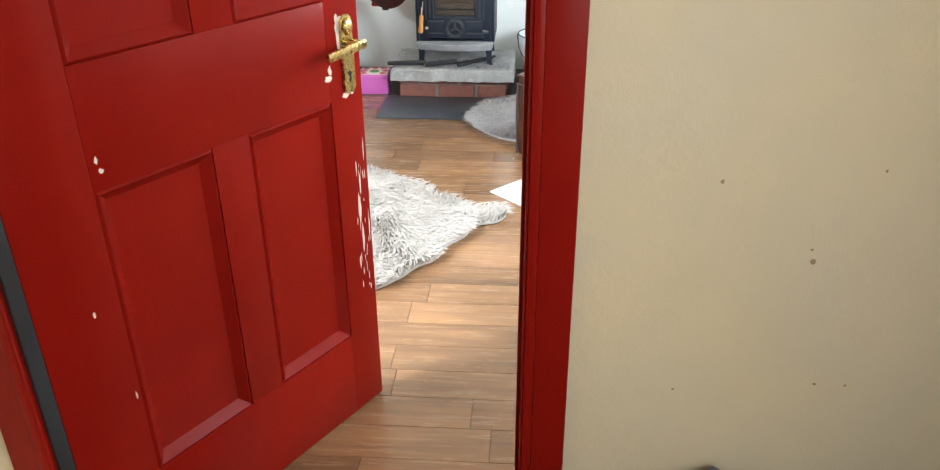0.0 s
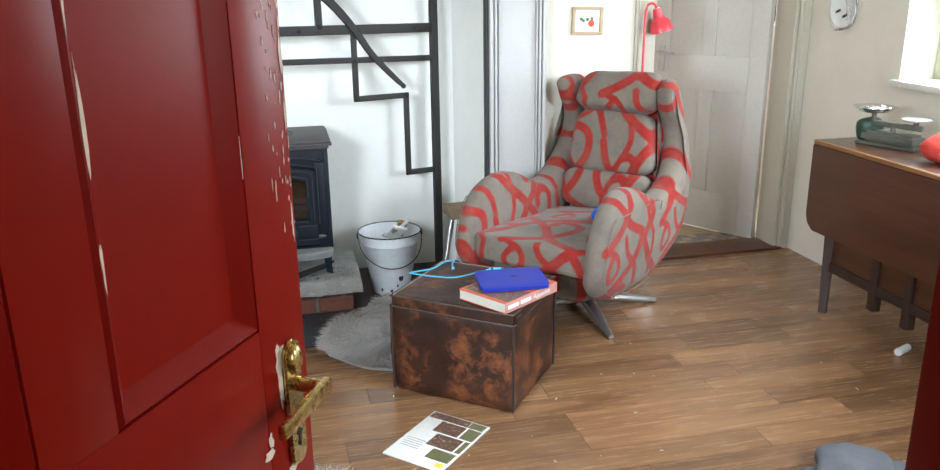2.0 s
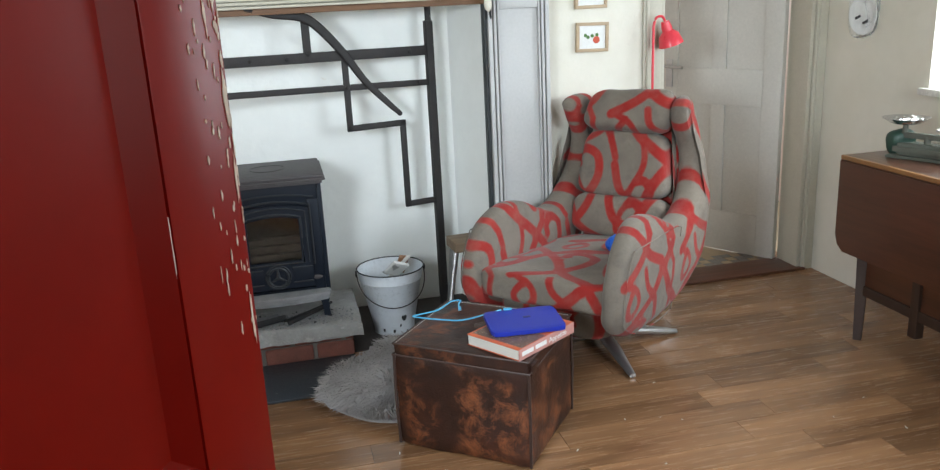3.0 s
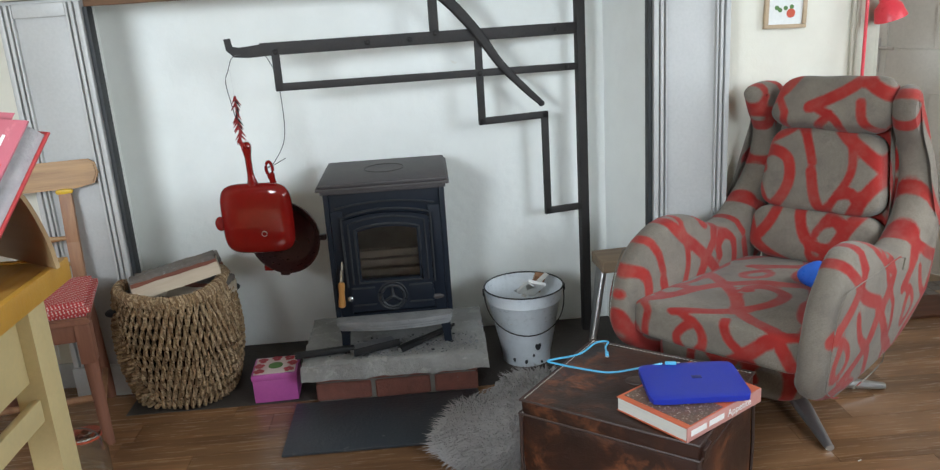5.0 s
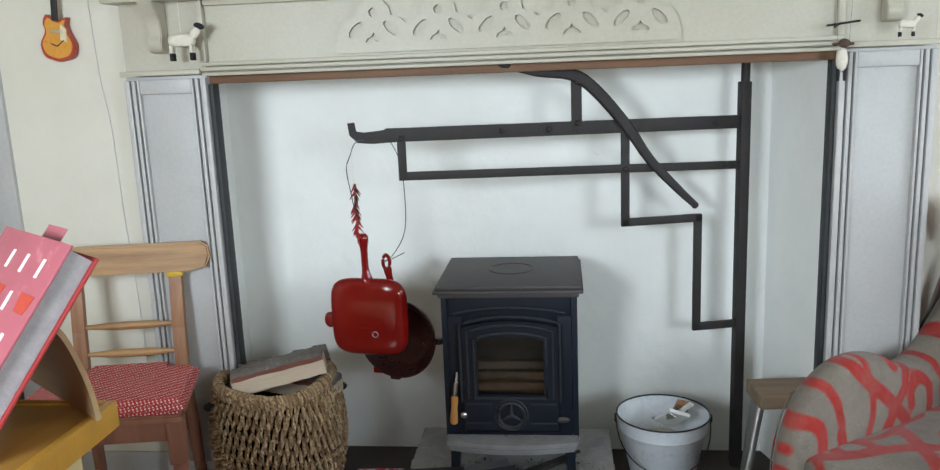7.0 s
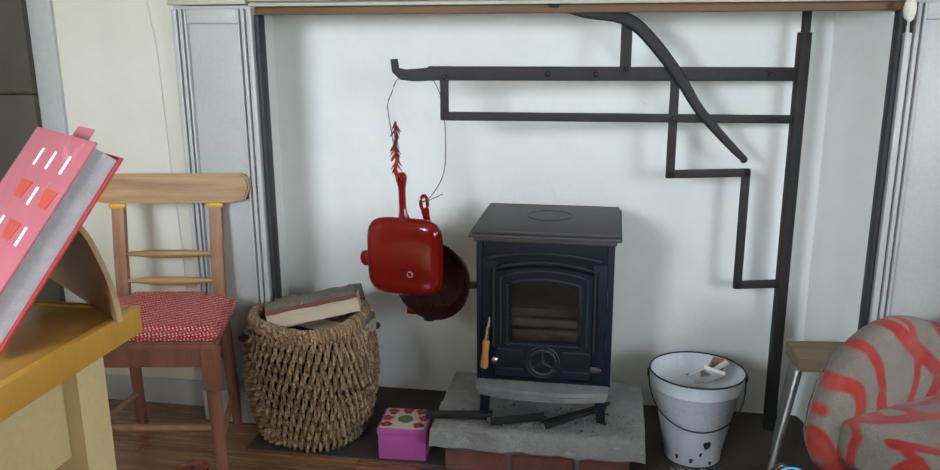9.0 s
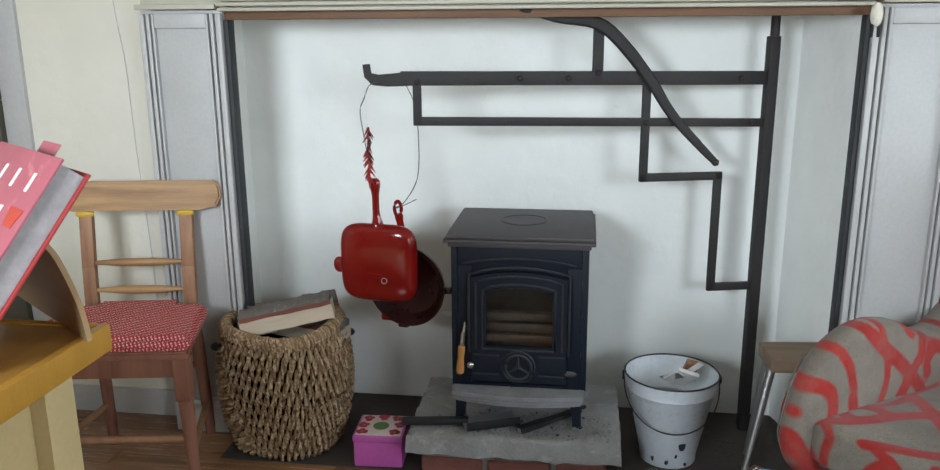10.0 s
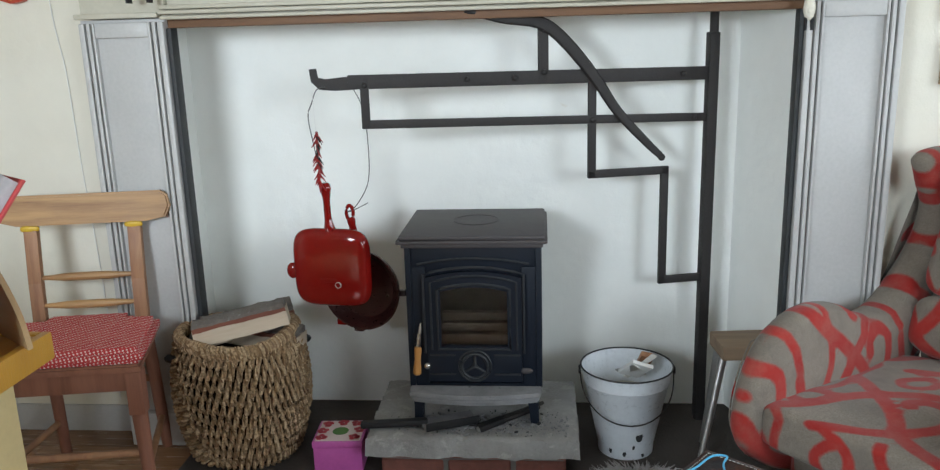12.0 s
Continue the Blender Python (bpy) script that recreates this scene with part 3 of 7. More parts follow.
M.update(
    fabric=ribbon_fabric("ribbon_upholstery"),
    leather=leather_mat(),
    dots=dots_mat(),
    iron=mat("black_forged_iron", (0.014, 0.012, 0.012), (0.024, 0.019, 0.017), 0.62, 0.0, 14, 120, 0.35),
    stove=mat("blue_black_enamel_iron", (0.006, 0.010, 0.018), (0.010, 0.015, 0.026), 0.45, 0.0, 8, 160, 0.1, spec=0.3),
    # lighter stove enamel: highlights of the raised mouldings put into the colour
    stove_highlight=mat("highlit_enamel_edge", (0.022, 0.025, 0.030), (0.012, 0.015, 0.020), 0.45, 0.0, 30, 160, 0.15),
    stove_top=mat("dusty_cast_iron_top", (0.075, 0.065, 0.066), (0.05, 0.045, 0.048), 0.55, 0.1, 6, 140, 0.2),
    ash=mat("ash_covered_iron", (0.30, 0.30, 0.31), (0.15, 0.15, 0.16), 0.85, 0.0, 13, 120, 0.5, stain=(0.03, 0.03, 0.03), stain_amt=0.64),
    stone=mat("grey_sandstone", (0.36, 0.355, 0.345), (0.22, 0.213, 0.205), 0.88, 0.0, 8, 90, 0.8, stain=(0.38, 0.37, 0.355), stain_amt=0.56),
    brick=mat("red_brick", (0.27, 0.10, 0.075), (0.17, 0.07, 0.055), 0.9, 0.0, 18, 110, 0.6, stain=(0.25, 0.20, 0.18), stain_amt=0.66),
    mortar=mat("grey_mortar", (0.22, 0.2, 0.18), rough=0.95, bump=0.4),
    slate=mat("blue_black_slate", (0.035, 0.042, 0.052), (0.05, 0.056, 0.066), 0.38, 0.0, 5, 80, 0.25, stain=(0.17, 0.175, 0.18), stain_amt=0.62),
    firebrick=mat("pale_firebrick", (0.42, 0.38, 0.33), (0.26, 0.22, 0.19), 0.9, 0, 25, 90, 0.4),
    chrome=mat("bright_chrome", (0.75, 0.75, 0.76), (0.65, 0.65, 0.66), 0.2, 1.0, 8, 90, 0.03),
    brass=mat("lacquered_brass", (0.62, 0.47, 0.20), (0.52, 0.38, 0.16), 0.26, 1.0, 14, 90, 0.05, stain=(0.35, 0.27, 0.14), stain_amt=0.66),
    handle_wood=wood_mat("varnished_handle_wood", (0.62, 0.33, 0.10), (0.38, 0.15, 0.04), 2, 0.35),
    pine=wood_mat("worn_pine", (0.36, 0.19, 0.095), (0.20, 0.085, 0.045), 2, 0.55, 1.4),
    pine_x=wood_mat("worn_pine_rail", (0.46, 0.27, 0.11), (0.19, 0.085, 0.035), 0, 0.5, 1.6),
    pink_wood=wood_mat("stained_red_wood", (0.30, 0.13, 0.08), (0.17, 0.065, 0.04), 2, 0.6),
    glue=mat("old_yellow_glue", (0.62, 0.40, 0.03), (0.5, 0.3, 0.02), 0.4, bump=0.3),
    rope=rope_mat(),
    log=wood_mat("split_log", (0.62, 0.52, 0.40), (0.45, 0.34, 0.24), 0, 0.8),
    bark=mat("log_bark", (0.19, 0.17, 0.15), (0.10, 0.08, 0.07), 0.95, 0, 20, 70, 1.0, stain=(0.38, 0.38, 0.36), stain_amt=0.6),
    bark_red=mat("inner_bark", (0.22, 0.08, 0.05), (0.14, 0.05, 0.035), 0.9, bump=0.5),
    red_pan=mat("cherry_enamel", (0.21, 0.007, 0.005), (0.17, 0.006, 0.005), 0.10, 0, 5, 60, 0.03),
    red_dark=mat("dark_cherry_enamel", (0.03, 0.004, 0.004), (0.018, 0.003, 0.003), 0.3, 0, 5, 60, 0.03),
    wire=mat("grey_wire", (0.16, 0.16, 0.16), rough=0.4, metal=0.7),
    chilli=mat("dried_red_chilli", (0.32, 0.012, 0.01), (0.14, 0.01, 0.008), 0.35),
    enamel=mat("chipped_white_enamel", (0.66, 0.70, 0.74), (0.60, 0.63, 0.66), 0.3, 0, 5, 60, 0.05, stain=(0.34, 0.26, 0.17), stain_amt=0.73),
    paper=mat("white_paper", (0.78, 0.78, 0.76), (0.72, 0.72, 0.70), 0.7, bump=0.05),
    pages=mat("cut_pages", (0.70, 0.68, 0.62), (0.58, 0.56, 0.52), 0.8, stretch=(1, 1, 30), bump=0.3),
    grey_pages=mat("grey_cut_pages", (0.46, 0.46, 0.47), (0.34, 0.34, 0.36), 0.7, stretch=(1, 1, 1), scale=60, bump=0.3),
    orange=mat("orange_book_cover", (0.62, 0.13, 0.05), (0.45, 0.09, 0.04), 0.4, scale=16, bump=0.03),
    pink_spine=mat("dusty_pink_spine", (0.56, 0.27, 0.24), (0.50, 0.24, 0.2), 0.4),
    photo=mat("printed_photo", (0.16, 0.07, 0.045), (0.05, 0.05, 0.035), 0.35, 0, 60, 140, 0.02, stain=(0.60, 0.50, 0.42), stain_amt=0.56),
    photo_green=mat("printed_garden_photo", (0.09, 0.11, 0.045), (0.22, 0.18, 0.10), 0.35, 0, 70, 80, 0.02, stain=(0.6, 0.55, 0.45), stain_amt=0.6),
    yellow=mat("yellow_print", (0.75, 0.66, 0.08), rough=0.4),
    ink=mat("black_ink", (0.012, 0.012, 0.013), rough=0.55),
    ink_white=mat("white_ink", (0.82, 0.80, 0.78), rough=0.5),
    blue=mat("cobalt_blue_shell", (0.012, 0.03, 0.36), (0.010, 0.024, 0.30), 0.38, 0, 6, 120, 0.03),
    blue_dark=mat("navy_mark", (0.006, 0.012, 0.12), rough=0.4),
    cable=mat("sky_blue_cable", (0.10, 0.45, 0.72), rough=0.4),
    blue_bag=mat("bright_blue_plastic", (0.02, 0.13, 0.62), (0.015, 0.09, 0.5), 0.3),
    cover_red=mat("rose_book_cover", (0.42, 0.115, 0.145), (0.36, 0.09, 0.115), 0.38, 0, 5, 60, 0.02, stain=(0.50, 0.17, 0.19), stain_amt=0.6),
    cover_edge=mat("deep_red_boards", (0.36, 0.03, 0.03), rough=0.45),
    cup_red=mat("orange_red_print", (0.5, 0.06, 0.035), rough=0.4),
    ply=wood_mat("bent_birch_plywood", (0.40, 0.275, 0.14), (0.30, 0.185, 0.085), 0, 0.5),
    desk_top=wood_mat("honey_varnished_top", (0.50, 0.27, 0.055), (0.38, 0.18, 0.035), 1, 0.35, coat=0.2),
    desk_edge=mat("ochre_varnished_edge", (0.55, 0.29, 0.04), (0.46, 0.23, 0.03), 0.4, stretch=(1, 4, 1)),
    cream_paint=mat("pale_yellow_paint", (0.57, 0.455, 0.23), (0.51, 0.40, 0.195), 0.5, bump=0.06),
    tin_pink=mat("pink_tin", (0.56, 0.12, 0.42), (0.50, 0.10, 0.38), 0.35, bump=0.03),
    tin_lid=mat("flowered_tin_lid", (0.72, 0.60, 0.58), (0.66, 0.52, 0.5), 0.35, bump=0.03),
    flower=mat("red_flower_print", (0.56, 0.03, 0.06), (0.45, 0.02, 0.04), 0.35),
    fur_grey=mat("grey_sheepskin", (0.40, 0.38, 0.375), (0.26, 0.245, 0.24), 0.95),
    fur_cream=mat("cream_sheepskin", (0.42, 0.38, 0.34), (0.32, 0.285, 0.25), 0.95),
    table_wood=wood_mat("dark_oak_table", (0.10, 0.038, 0.019), (0.045, 0.018, 0.010), 1, 0.35, coat=0.3),
    table_leg=wood_mat("black_oak", (0.05, 0.028, 0.02), (0.025, 0.014, 0.01), 2, 0.45),
    table_edge=wood_mat("worn_table_edge", (0.34, 0.17, 0.06), (0.2, 0.09, 0.03), 1, 0.4),
    wool=mat("coral_wool", (0.70, 0.07, 0.05), (0.6, 0.05, 0.04), 0.95, bump=0.8, fine=140),
    denim=mat("grey_washed_denim", (0.16, 0.17, 0.19), (0.09, 0.10, 0.12), 0.95, bump=0.5),
    brown_hide=mat("dark_brown_hide", (0.055, 0.032, 0.026), (0.04, 0.022, 0.018), 0.42, 0, 5, 120, 0.2),
    cord=mat("brown_cord", (0.05, 0.022, 0.014), rough=0.7),
    lamp_red=mat("coral_red_lamp_enamel", (0.72, 0.05, 0.07), (0.66, 0.04, 0.06), 0.3),
    frame_wood=wood_mat("limed_oak_frame", (0.50, 0.38, 0.25), (0.38, 0.27, 0.16), 0, 0.6),
    tomato=mat("tomato_red", (0.60, 0.08, 0.03), rough=0.5),
    leaf=mat("leaf_green", (0.09, 0.20, 0.05), rough=0.6),
    tile_a=mat("ochre_floor_tile", (0.42, 0.32, 0.20), (0.35, 0.26, 0.16), 0.5),
    tile_b=mat("grey_floor_tile", (0.22, 0.21, 0.19), (0.17, 0.16, 0.15), 0.5),
    guitar_a=mat("sunburst_amber", (0.72, 0.36, 0.05), (0.66, 0.26, 0.04), 0.3),
    guitar_b=mat("sunburst_red", (0.45, 0.06, 0.03), rough=0.3),
    cream=mat("cream_plastic", (0.75, 0.66, 0.45), rough=0.4),
    white_wool=mat("cream_felt", (0.74, 0.70, 0.60), (0.66, 0.62, 0.52), 0.95, bump=0.6),
    black_felt=mat("black_felt", (0.02, 0.02, 0.02), rough=0.9),
    plate=mat("white_glazed_plate", (0.78, 0.77, 0.72), rough=0.25, bump=0.02),
    polythene=glass_mat("clear_polythene", (0.95, 0.95, 0.95), 0.25),
    jar=glass_mat("jar_glass"),
    green=mat("dark_green_enamel", (0.03, 0.07, 0.05), (0.02, 0.05, 0.04), 0.4),
    scale_iron=mat("grey_green_iron", (0.16, 0.17, 0.14), (0.11, 0.12, 0.1), 0.5, 0.4),
    petal=mat("magenta_petal", (0.60, 0.06, 0.26), rough=0.6),
    window_paint=mat("pale_green_window_paint", (0.50, 0.52, 0.38), (0.45, 0.47, 0.34), 0.45),
    pane=glass_mat("window_pane", (1, 1, 1), 0.0),
    stool_wood=wood_mat("weathered_stool_wood", (0.27, 0.19, 0.12), (0.15, 0.10, 0.065), 0, 0.7),
    silver=mat("dull_silver", (0.55, 0.55, 0.54), (0.4, 0.4, 0.4), 0.35, 0.9),
)


# ---------------------------------------------------------------- soft shapes
def superbox(bm, c, s, rot=(0, 0, 0), p=5.0, cuts=9, pucker=0.0, seed=0):
    """A stuffed box: full sides, rounded edges, slight unevenness."""
    old = set(bm.verts)
    r = bmesh.ops.create_cube(bm, size=2.0)
    es = list({e for v in r["verts"] for e in v.link_edges})
    bmesh.ops.subdivide_edges(bm, edges=es, cuts=cuts, use_grid_fill=True)
    vs = [v for v in bm.verts if v not in old]
    h = Vector(s) / 2
    m = pose(*c, *rot)
    for v in vs:
        a = [abs(t) for t in v.co]
        k = max(a) / (sum(t ** p for t in a) ** (1 / p))
        w = Vector((v.co.x * k * h.x, v.co.y * k * h.y, v.co.z * k * h.z))
        if pucker:
            w += v.co.normalized() * pucker * noise.noise(w * 9 + Vector((seed, 0, seed)))
        v.co = m @ w
    return vs


def side_shell(bm, outline, thick, x, round_=0.045):
    """A padded side: smooth outline in (forward, height), thickness along x."""
    pts = smooth_path([(a, b, 0) for a, b in outline] + [(*outline[0], 0)], 5)[:-1]
    n = len(pts)
    turn = 1 if sum(a.x * b.y - b.x * a.y for a, b in zip(pts, pts[1:] + pts[:1])) > 0 else -1
    layers = []
    for k in range(9):
        u = -1 + 2 * k / 8
        inset = round_ * (1 - math.sqrt(max(0, 1 - abs(u) ** 2.6)))
        ring = []
        for i, p in enumerate(pts):
            t = (pts[(i + 1) % n] - pts[i - 1]).normalized()
            nor = Vector((-t.y, t.x, 0)) * turn
            w = p + nor * inset
            ring.append(bm.verts.new((x + u * thick / 2, -w.x, w.y)))
        layers.append(ring)
    for a, b in zip(layers, layers[1:]):
        for i in range(n):
            bm.faces.new((a[i], a[(i + 1) % n], b[(i + 1) % n], b[i]))
    bm.faces.new(layers[0][::-1])
    bm.faces.new(layers[-1])


def text_part(parent, body, size, m, material, name="lettering"):
    c = bpy.data.curves.new(name, "FONT")
    c.body, c.size, c.extrude = body, size, 0.0003
    c.align_x, c.align_y = "LEFT", "CENTER"
    tmp = bpy.data.objects.new("tmp", c)
    scene.collection.objects.link(tmp)
    me = bpy.data.meshes.new_from_object(tmp.evaluated_get(bpy.context.evaluated_depsgraph_get()))
    bpy.data.objects.remove(tmp)
    me.materials.clear()
    me.materials.append(material)
    ob = new(name, me)
    ob.parent = parent
    ob.matrix_basis = m
    return ob


# ---------------------------------------------------------------- red door and its frame
def build_red_door():
    # frame: linings, stops, architraves on the hall face
    for nm, x0, x1, sx in (("trim_door_jamb_left", SD0 - 0.028, SD0, 1), ("trim_door_jamb_right", SD1, SD1 + 0.028, -1)):
        bm = bm_new()
        span(bm, x0, x1, HALL_FACE - 0.002, SOUTH + 0.004, 0, 2.03, 0.003)
        setting(nm, bm, M["red"], "red gloss painted door lining, chipped to primer", True)
        bm = bm_new()
        a, b = (x0 - 0.05, x1 - 0.006) if sx > 0 else (x0 + 0.006, x1 + 0.05)
        span(bm, a, b, HALL_FACE - 0.018, HALL_FACE - 0.001, 0, 2.08, 0.004)
        a, b = (b - 0.02, b - 0.004) if sx > 0 else (a + 0.004, a + 0.02)
        span(bm, a, b, HALL_FACE - 0.024, HALL_FACE - 0.012, 0, 2.06, 0.006)
        setting(nm.replace("jamb", "architrave"), bm, M["red"], "red gloss painted architrave", True)
    bm = bm_new()
    span(bm, SD0 - 0.028, SD1 + 0.028, HALL_FACE - 0.002, SOUTH + 0.004, 2.03, 2.06, 0.003)
    span(bm, SD0 - 0.08, SD1 + 0.08, HALL_FACE - 0.018, HALL_FACE - 0.003, 2.06, 2.13, 0.003)
    setting("trim_door_head", bm, M["red"], "red gloss painted door head", True)

    W, Hh, T = 0.808, 2.0, 0.042
    door = thing("panelled_door", "red gloss panelled door, chipped and standing ajar", "door", pose(-0.39, -3.42, 0.006, 0, 0, 59))
    sl, mu0, mu1, sr = 0.15, 0.393, 0.48, 0.71
    rails = ((0, 0.232), (0.832, 1.044), (1.86, Hh))
    for x0, x1 in ((0, sl), (sr, W)):
        bm = bm_new()
        span(bm, x0, x1, 0, T, 0, Hh, 0.0025)
        part("stile", bm, M["red"], door)
    for z0, z1 in rails:
        bm = bm_new()
        span(bm, sl + 0.0002, sr - 0.0002, 0.0004, T - 0.0004, z0, z1, 0.0005)
        part("rail", bm, M["red"], door)
    for z0, z1 in ((rails[0][1], rails[1][0]), (rails[1][1], rails[2][0])):
        bm = bm_new()
        span(bm, mu0, mu1, 0.0004, T - 0.0004, z0 + 0.0002, z1 - 0.0002, 0.0005)
        part("muntin", bm, M["red"], door)
        for x0, x1 in ((sl, mu0), (mu1, sr)):
            bm = bm_new()
            span(bm, x0, x1, 0.015, T - 0.015, z0, z1)
            part("panel", bm, M["red"], door, smooth=False)
            # raised rounded bead, then a slope down to the panel, on both faces
            bm = bm_new()
            for s, f0 in ((1, 0.0), (-1, T)):
                for d0, h0, d1, h1 in ((0.0, 0.004, 0.006, -0.002), (0.006, -0.002, 0.012, 0.003), (0.012, 0.003, 0.026, 0.0152)):
                    o = [(x0 + d0, z0 + d0), (x1 - d0, z0 + d0), (x1 - d0, z1 - d0), (x0 + d0, z1 - d0)]
                    i = [(x0 + d1, z0 + d1), (x1 - d1, z0 + d1), (x1 - d1, z1 - d1), (x0 + d1, z1 - d1)]
                    for k in range(4):
                        j = (k + 1) % 4
                        bm.faces.new([bm.verts.new((o[k][0], f0 + s * h0, o[k][1])), bm.verts.new((o[j][0], f0 + s * h0, o[j][1])),
                                      bm.verts.new((i[j][0], f0 + s * h1, i[j][1])), bm.verts.new((i[k][0], f0 + s * h1, i[k][1]))])
            part("moulding", bm, M["red"], door, smooth=False)
    for z in (0.25, 1.0, 1.75):
        bm = bm_new()
        rod(bm, (-0.004, -0.006, z - 0.045), (-0.004, -0.006, z + 0.045), 0.007, seg=10)
        part("hinge", bm, M["soot"], door, "dark painted butt hinge")
    # lever handle on a long plate, hall side
    handle = new("door_handle")
    handle.parent = door
    tagged(handle, "aged brass lever handle on a long backplate")
    x = W - 0.041
    bm = bm_new()
    out = [(0.0185 * math.cos(a), 0.067 * (1 if math.sin(a) >= 0 else -1) + 0.0185 * math.sin(a)) for a in [2 * math.pi * (k + 0.5) / 24 for k in range(24)]]
    prism(bm, out, 0.006, Matrix.Translation((x, -0.0005, 0.925)) @ pose(0, 0, 0, 90), 0.002)
    part("backplate", bm, M["brass"], handle)
    bm = bm_new()
    ball(bm, (x, -0.009, 0.985), (0.014, 0.007, 0.018))
    part("boss", bm, M["brass"], handle)
    bm = bm_new()
    rod(bm, (x, -0.005, 0.952), (x, -0.045, 0.952), 0.0095, seg=14)
    box(bm, (x - 0.045, -0.046, 0.949), (0.115, 0.011, 0.019), (0, -4, 0), 0.004)
    part("lever", bm, M["brass"], handle)
    bm = bm_new()
    rod(bm, (x, -0.0075, 0.885), (x, -0.006, 0.885), 0.005, seg=12)
    box(bm, (x, -0.0068, 0.875), (0.004, 0.002, 0.018))
    part("keyhole", bm, M["ink"], handle, "black keyhole")
    # paint chips to primer, each a thin flake bed with a ragged outline
    rnd = random.Random(3)

    def flake(cx, cz, w, h):
        bm = bm_new()
        n = 13
        pts = [(cx + w * math.cos(2 * math.pi * k / n) * rnd.uniform(0.5, 1.1), cz + h * math.sin(2 * math.pi * k / n) * rnd.uniform(0.5, 1.1)) for k in range(n)]
        prism(bm, [(a, b) for a, b in pts], 0.0006, pose(0, -0.0001, 0, 90))
        part("paint_chip", bm, M["chip"], door, "chip of bare primer", smooth=False)

    for cx, cz, w, h in ((x - 0.022, 0.965, 0.006, 0.045), (x - 0.012, 1.0, 0.014, 0.008), (x - 0.012, 0.838, 0.012, 0.009), (x + 0.008, 0.840, 0.006, 0.006), (x - 0.022, 0.99, 0.010, 0.022), (x - 0.024, 1.005, 0.006, 0.012),
                         (x - 0.06, 0.885, 0.012, 0.010), (x - 0.055, 0.90, 0.006, 0.012), (0.17, 0.865, 0.006, 0.005), (0.165, 0.885, 0.004, 0.009), (0.10, 0.62, 0.003, 0.008), (0.14, 0.42, 0.002, 0.012),
                         (x + 0.012, 0.62, 0.003, 0.035), (x + 0.006, 0.56, 0.006, 0.045), (x + 0.01, 0.48, 0.004, 0.04), (x + 0.003, 0.66, 0.002, 0.02), (x - 0.005, 0.42, 0.003, 0.02),
                         (x + 0.030, 0.70, 0.002, 0.03), (x + 0.033, 0.5, 0.002, 0.05), (x + 0.034, 1.15, 0.002, 0.03), (x + 0.035, 1.35, 0.003, 0.03), (x + 0.034, 1.45, 0.004, 0.03),
                         (x + 0.03, 1.52, 0.006, 0.03), (x + 0.036, 1.28, 0.002, 0.03), (x + 0.02, 1.42, 0.002, 0.015), (0.492, 1.32, 0.0025, 0.06), (0.49, 1.20, 0.002, 0.03), (0.49, 1.45, 0.003, 0.07), (0.486, 1.09, 0.0015, 0.03), (sr - 0.004, 1.25, 0.0012, 0.03)):
        flake(cx, cz, w, h)
    for _ in range(110):
        z = 1.14 + 0.40 * rnd.random() ** 0.75
        flake(W - 0.002 - 0.05 * rnd.random() ** 2.2, z, rnd.uniform(0.0006, 0.0018), rnd.uniform(0.002, 0.008))
    for _ in range(22):
        flake(x + rnd.uniform(-0.006, 0.030), rnd.uniform(0.30, 0.72), rnd.uniform(0.0008, 0.0022), rnd.uniform(0.004, 0.016))
    # chips on the right-hand lining
    for z, h, w in ((0.55, 0.06, 0.010), (0.63, 0.02, 0.012), (0.46, 0.045, 0.016), (0.40, 0.03, 0.011), (0.50, 0.012, 0.014), (0.78, 0.04, 0.006), (0.60, 0.012, 0.01), (0.68, 0.04, 0.005), (1.22, 0.03, 0.005), (0.9, 0.01, 0.007), (0.75, 0.012, 0.01), (0.95, 0.02, 0.006), (1.05, 0.015, 0.006), (0.32, 0.04, 0.01), (0.85, 0.03, 0.006), (1.15, 0.02, 0.005)):
        bm = bm_new()
        n = 12
        y = rnd.uniform(-3.42, -3.35)
        pts = [(y + w * math.cos(2 * math.pi * k / n) * rnd.uniform(0.5, 1.1), z + h * math.sin(2 * math.pi * k / n) * rnd.uniform(0.5, 1.1)) for k in range(n)]
        prism(bm, pts, 0.0006, Matrix.Translation((SD1 - 0.0007, 0, 0)) @ Matrix(((0, 0, 1, 0), (1, 0, 0, 0), (0, 1, 0, 0), (0, 0, 0, 1))))
        setting("trim_paint_chip", bm, M["chip"], "chip of bare primer on the red lining")


build_red_door()


def build_hall_marks():
    """Black strip in place of the hinge gap's shade; knocks and nail holes in the hall plaster."""
    bm = bm_new()
    box(bm, (-0.3985, -3.4335, 1.0), (0.026, 0.016, 1.98), (0, 0, 59), 0.004)
    setting("trim_draught_seal", bm, M["soot"], "black strip standing in for the shaded gap beside the hinges", True)
    rnd = random.Random(21)
    brown = mat("exposed_brown_plaster", (0.26, 0.17, 0.10), (0.40, 0.28, 0.18), 0.95, scale=60)
    for x, z, r in ((0.80, 0.83, 0.005), (0.795, 0.85, 0.002), (0.84, 0.62, 0.0025), (0.885, 0.62, 0.002), (0.66, 0.95, 0.003), (0.63, 0.60, 0.002), (0.87, 0.97, 0.002)):
        bm = bm_new()
        pts = [(x + r * math.cos(t) * rnd.uniform(0.6, 1.3), z + r * math.sin(t) * rnd.uniform(0.6, 1.3)) for t in [2 * math.pi * k / 9 for k in range(9)]]
        prism(bm, pts, 0.0012, pose(0, HALL_FACE + 0.0004, 0, 90))
        setting("wall_knock_mark", bm, brown, "small knock in the plaster")


build_hall_marks()


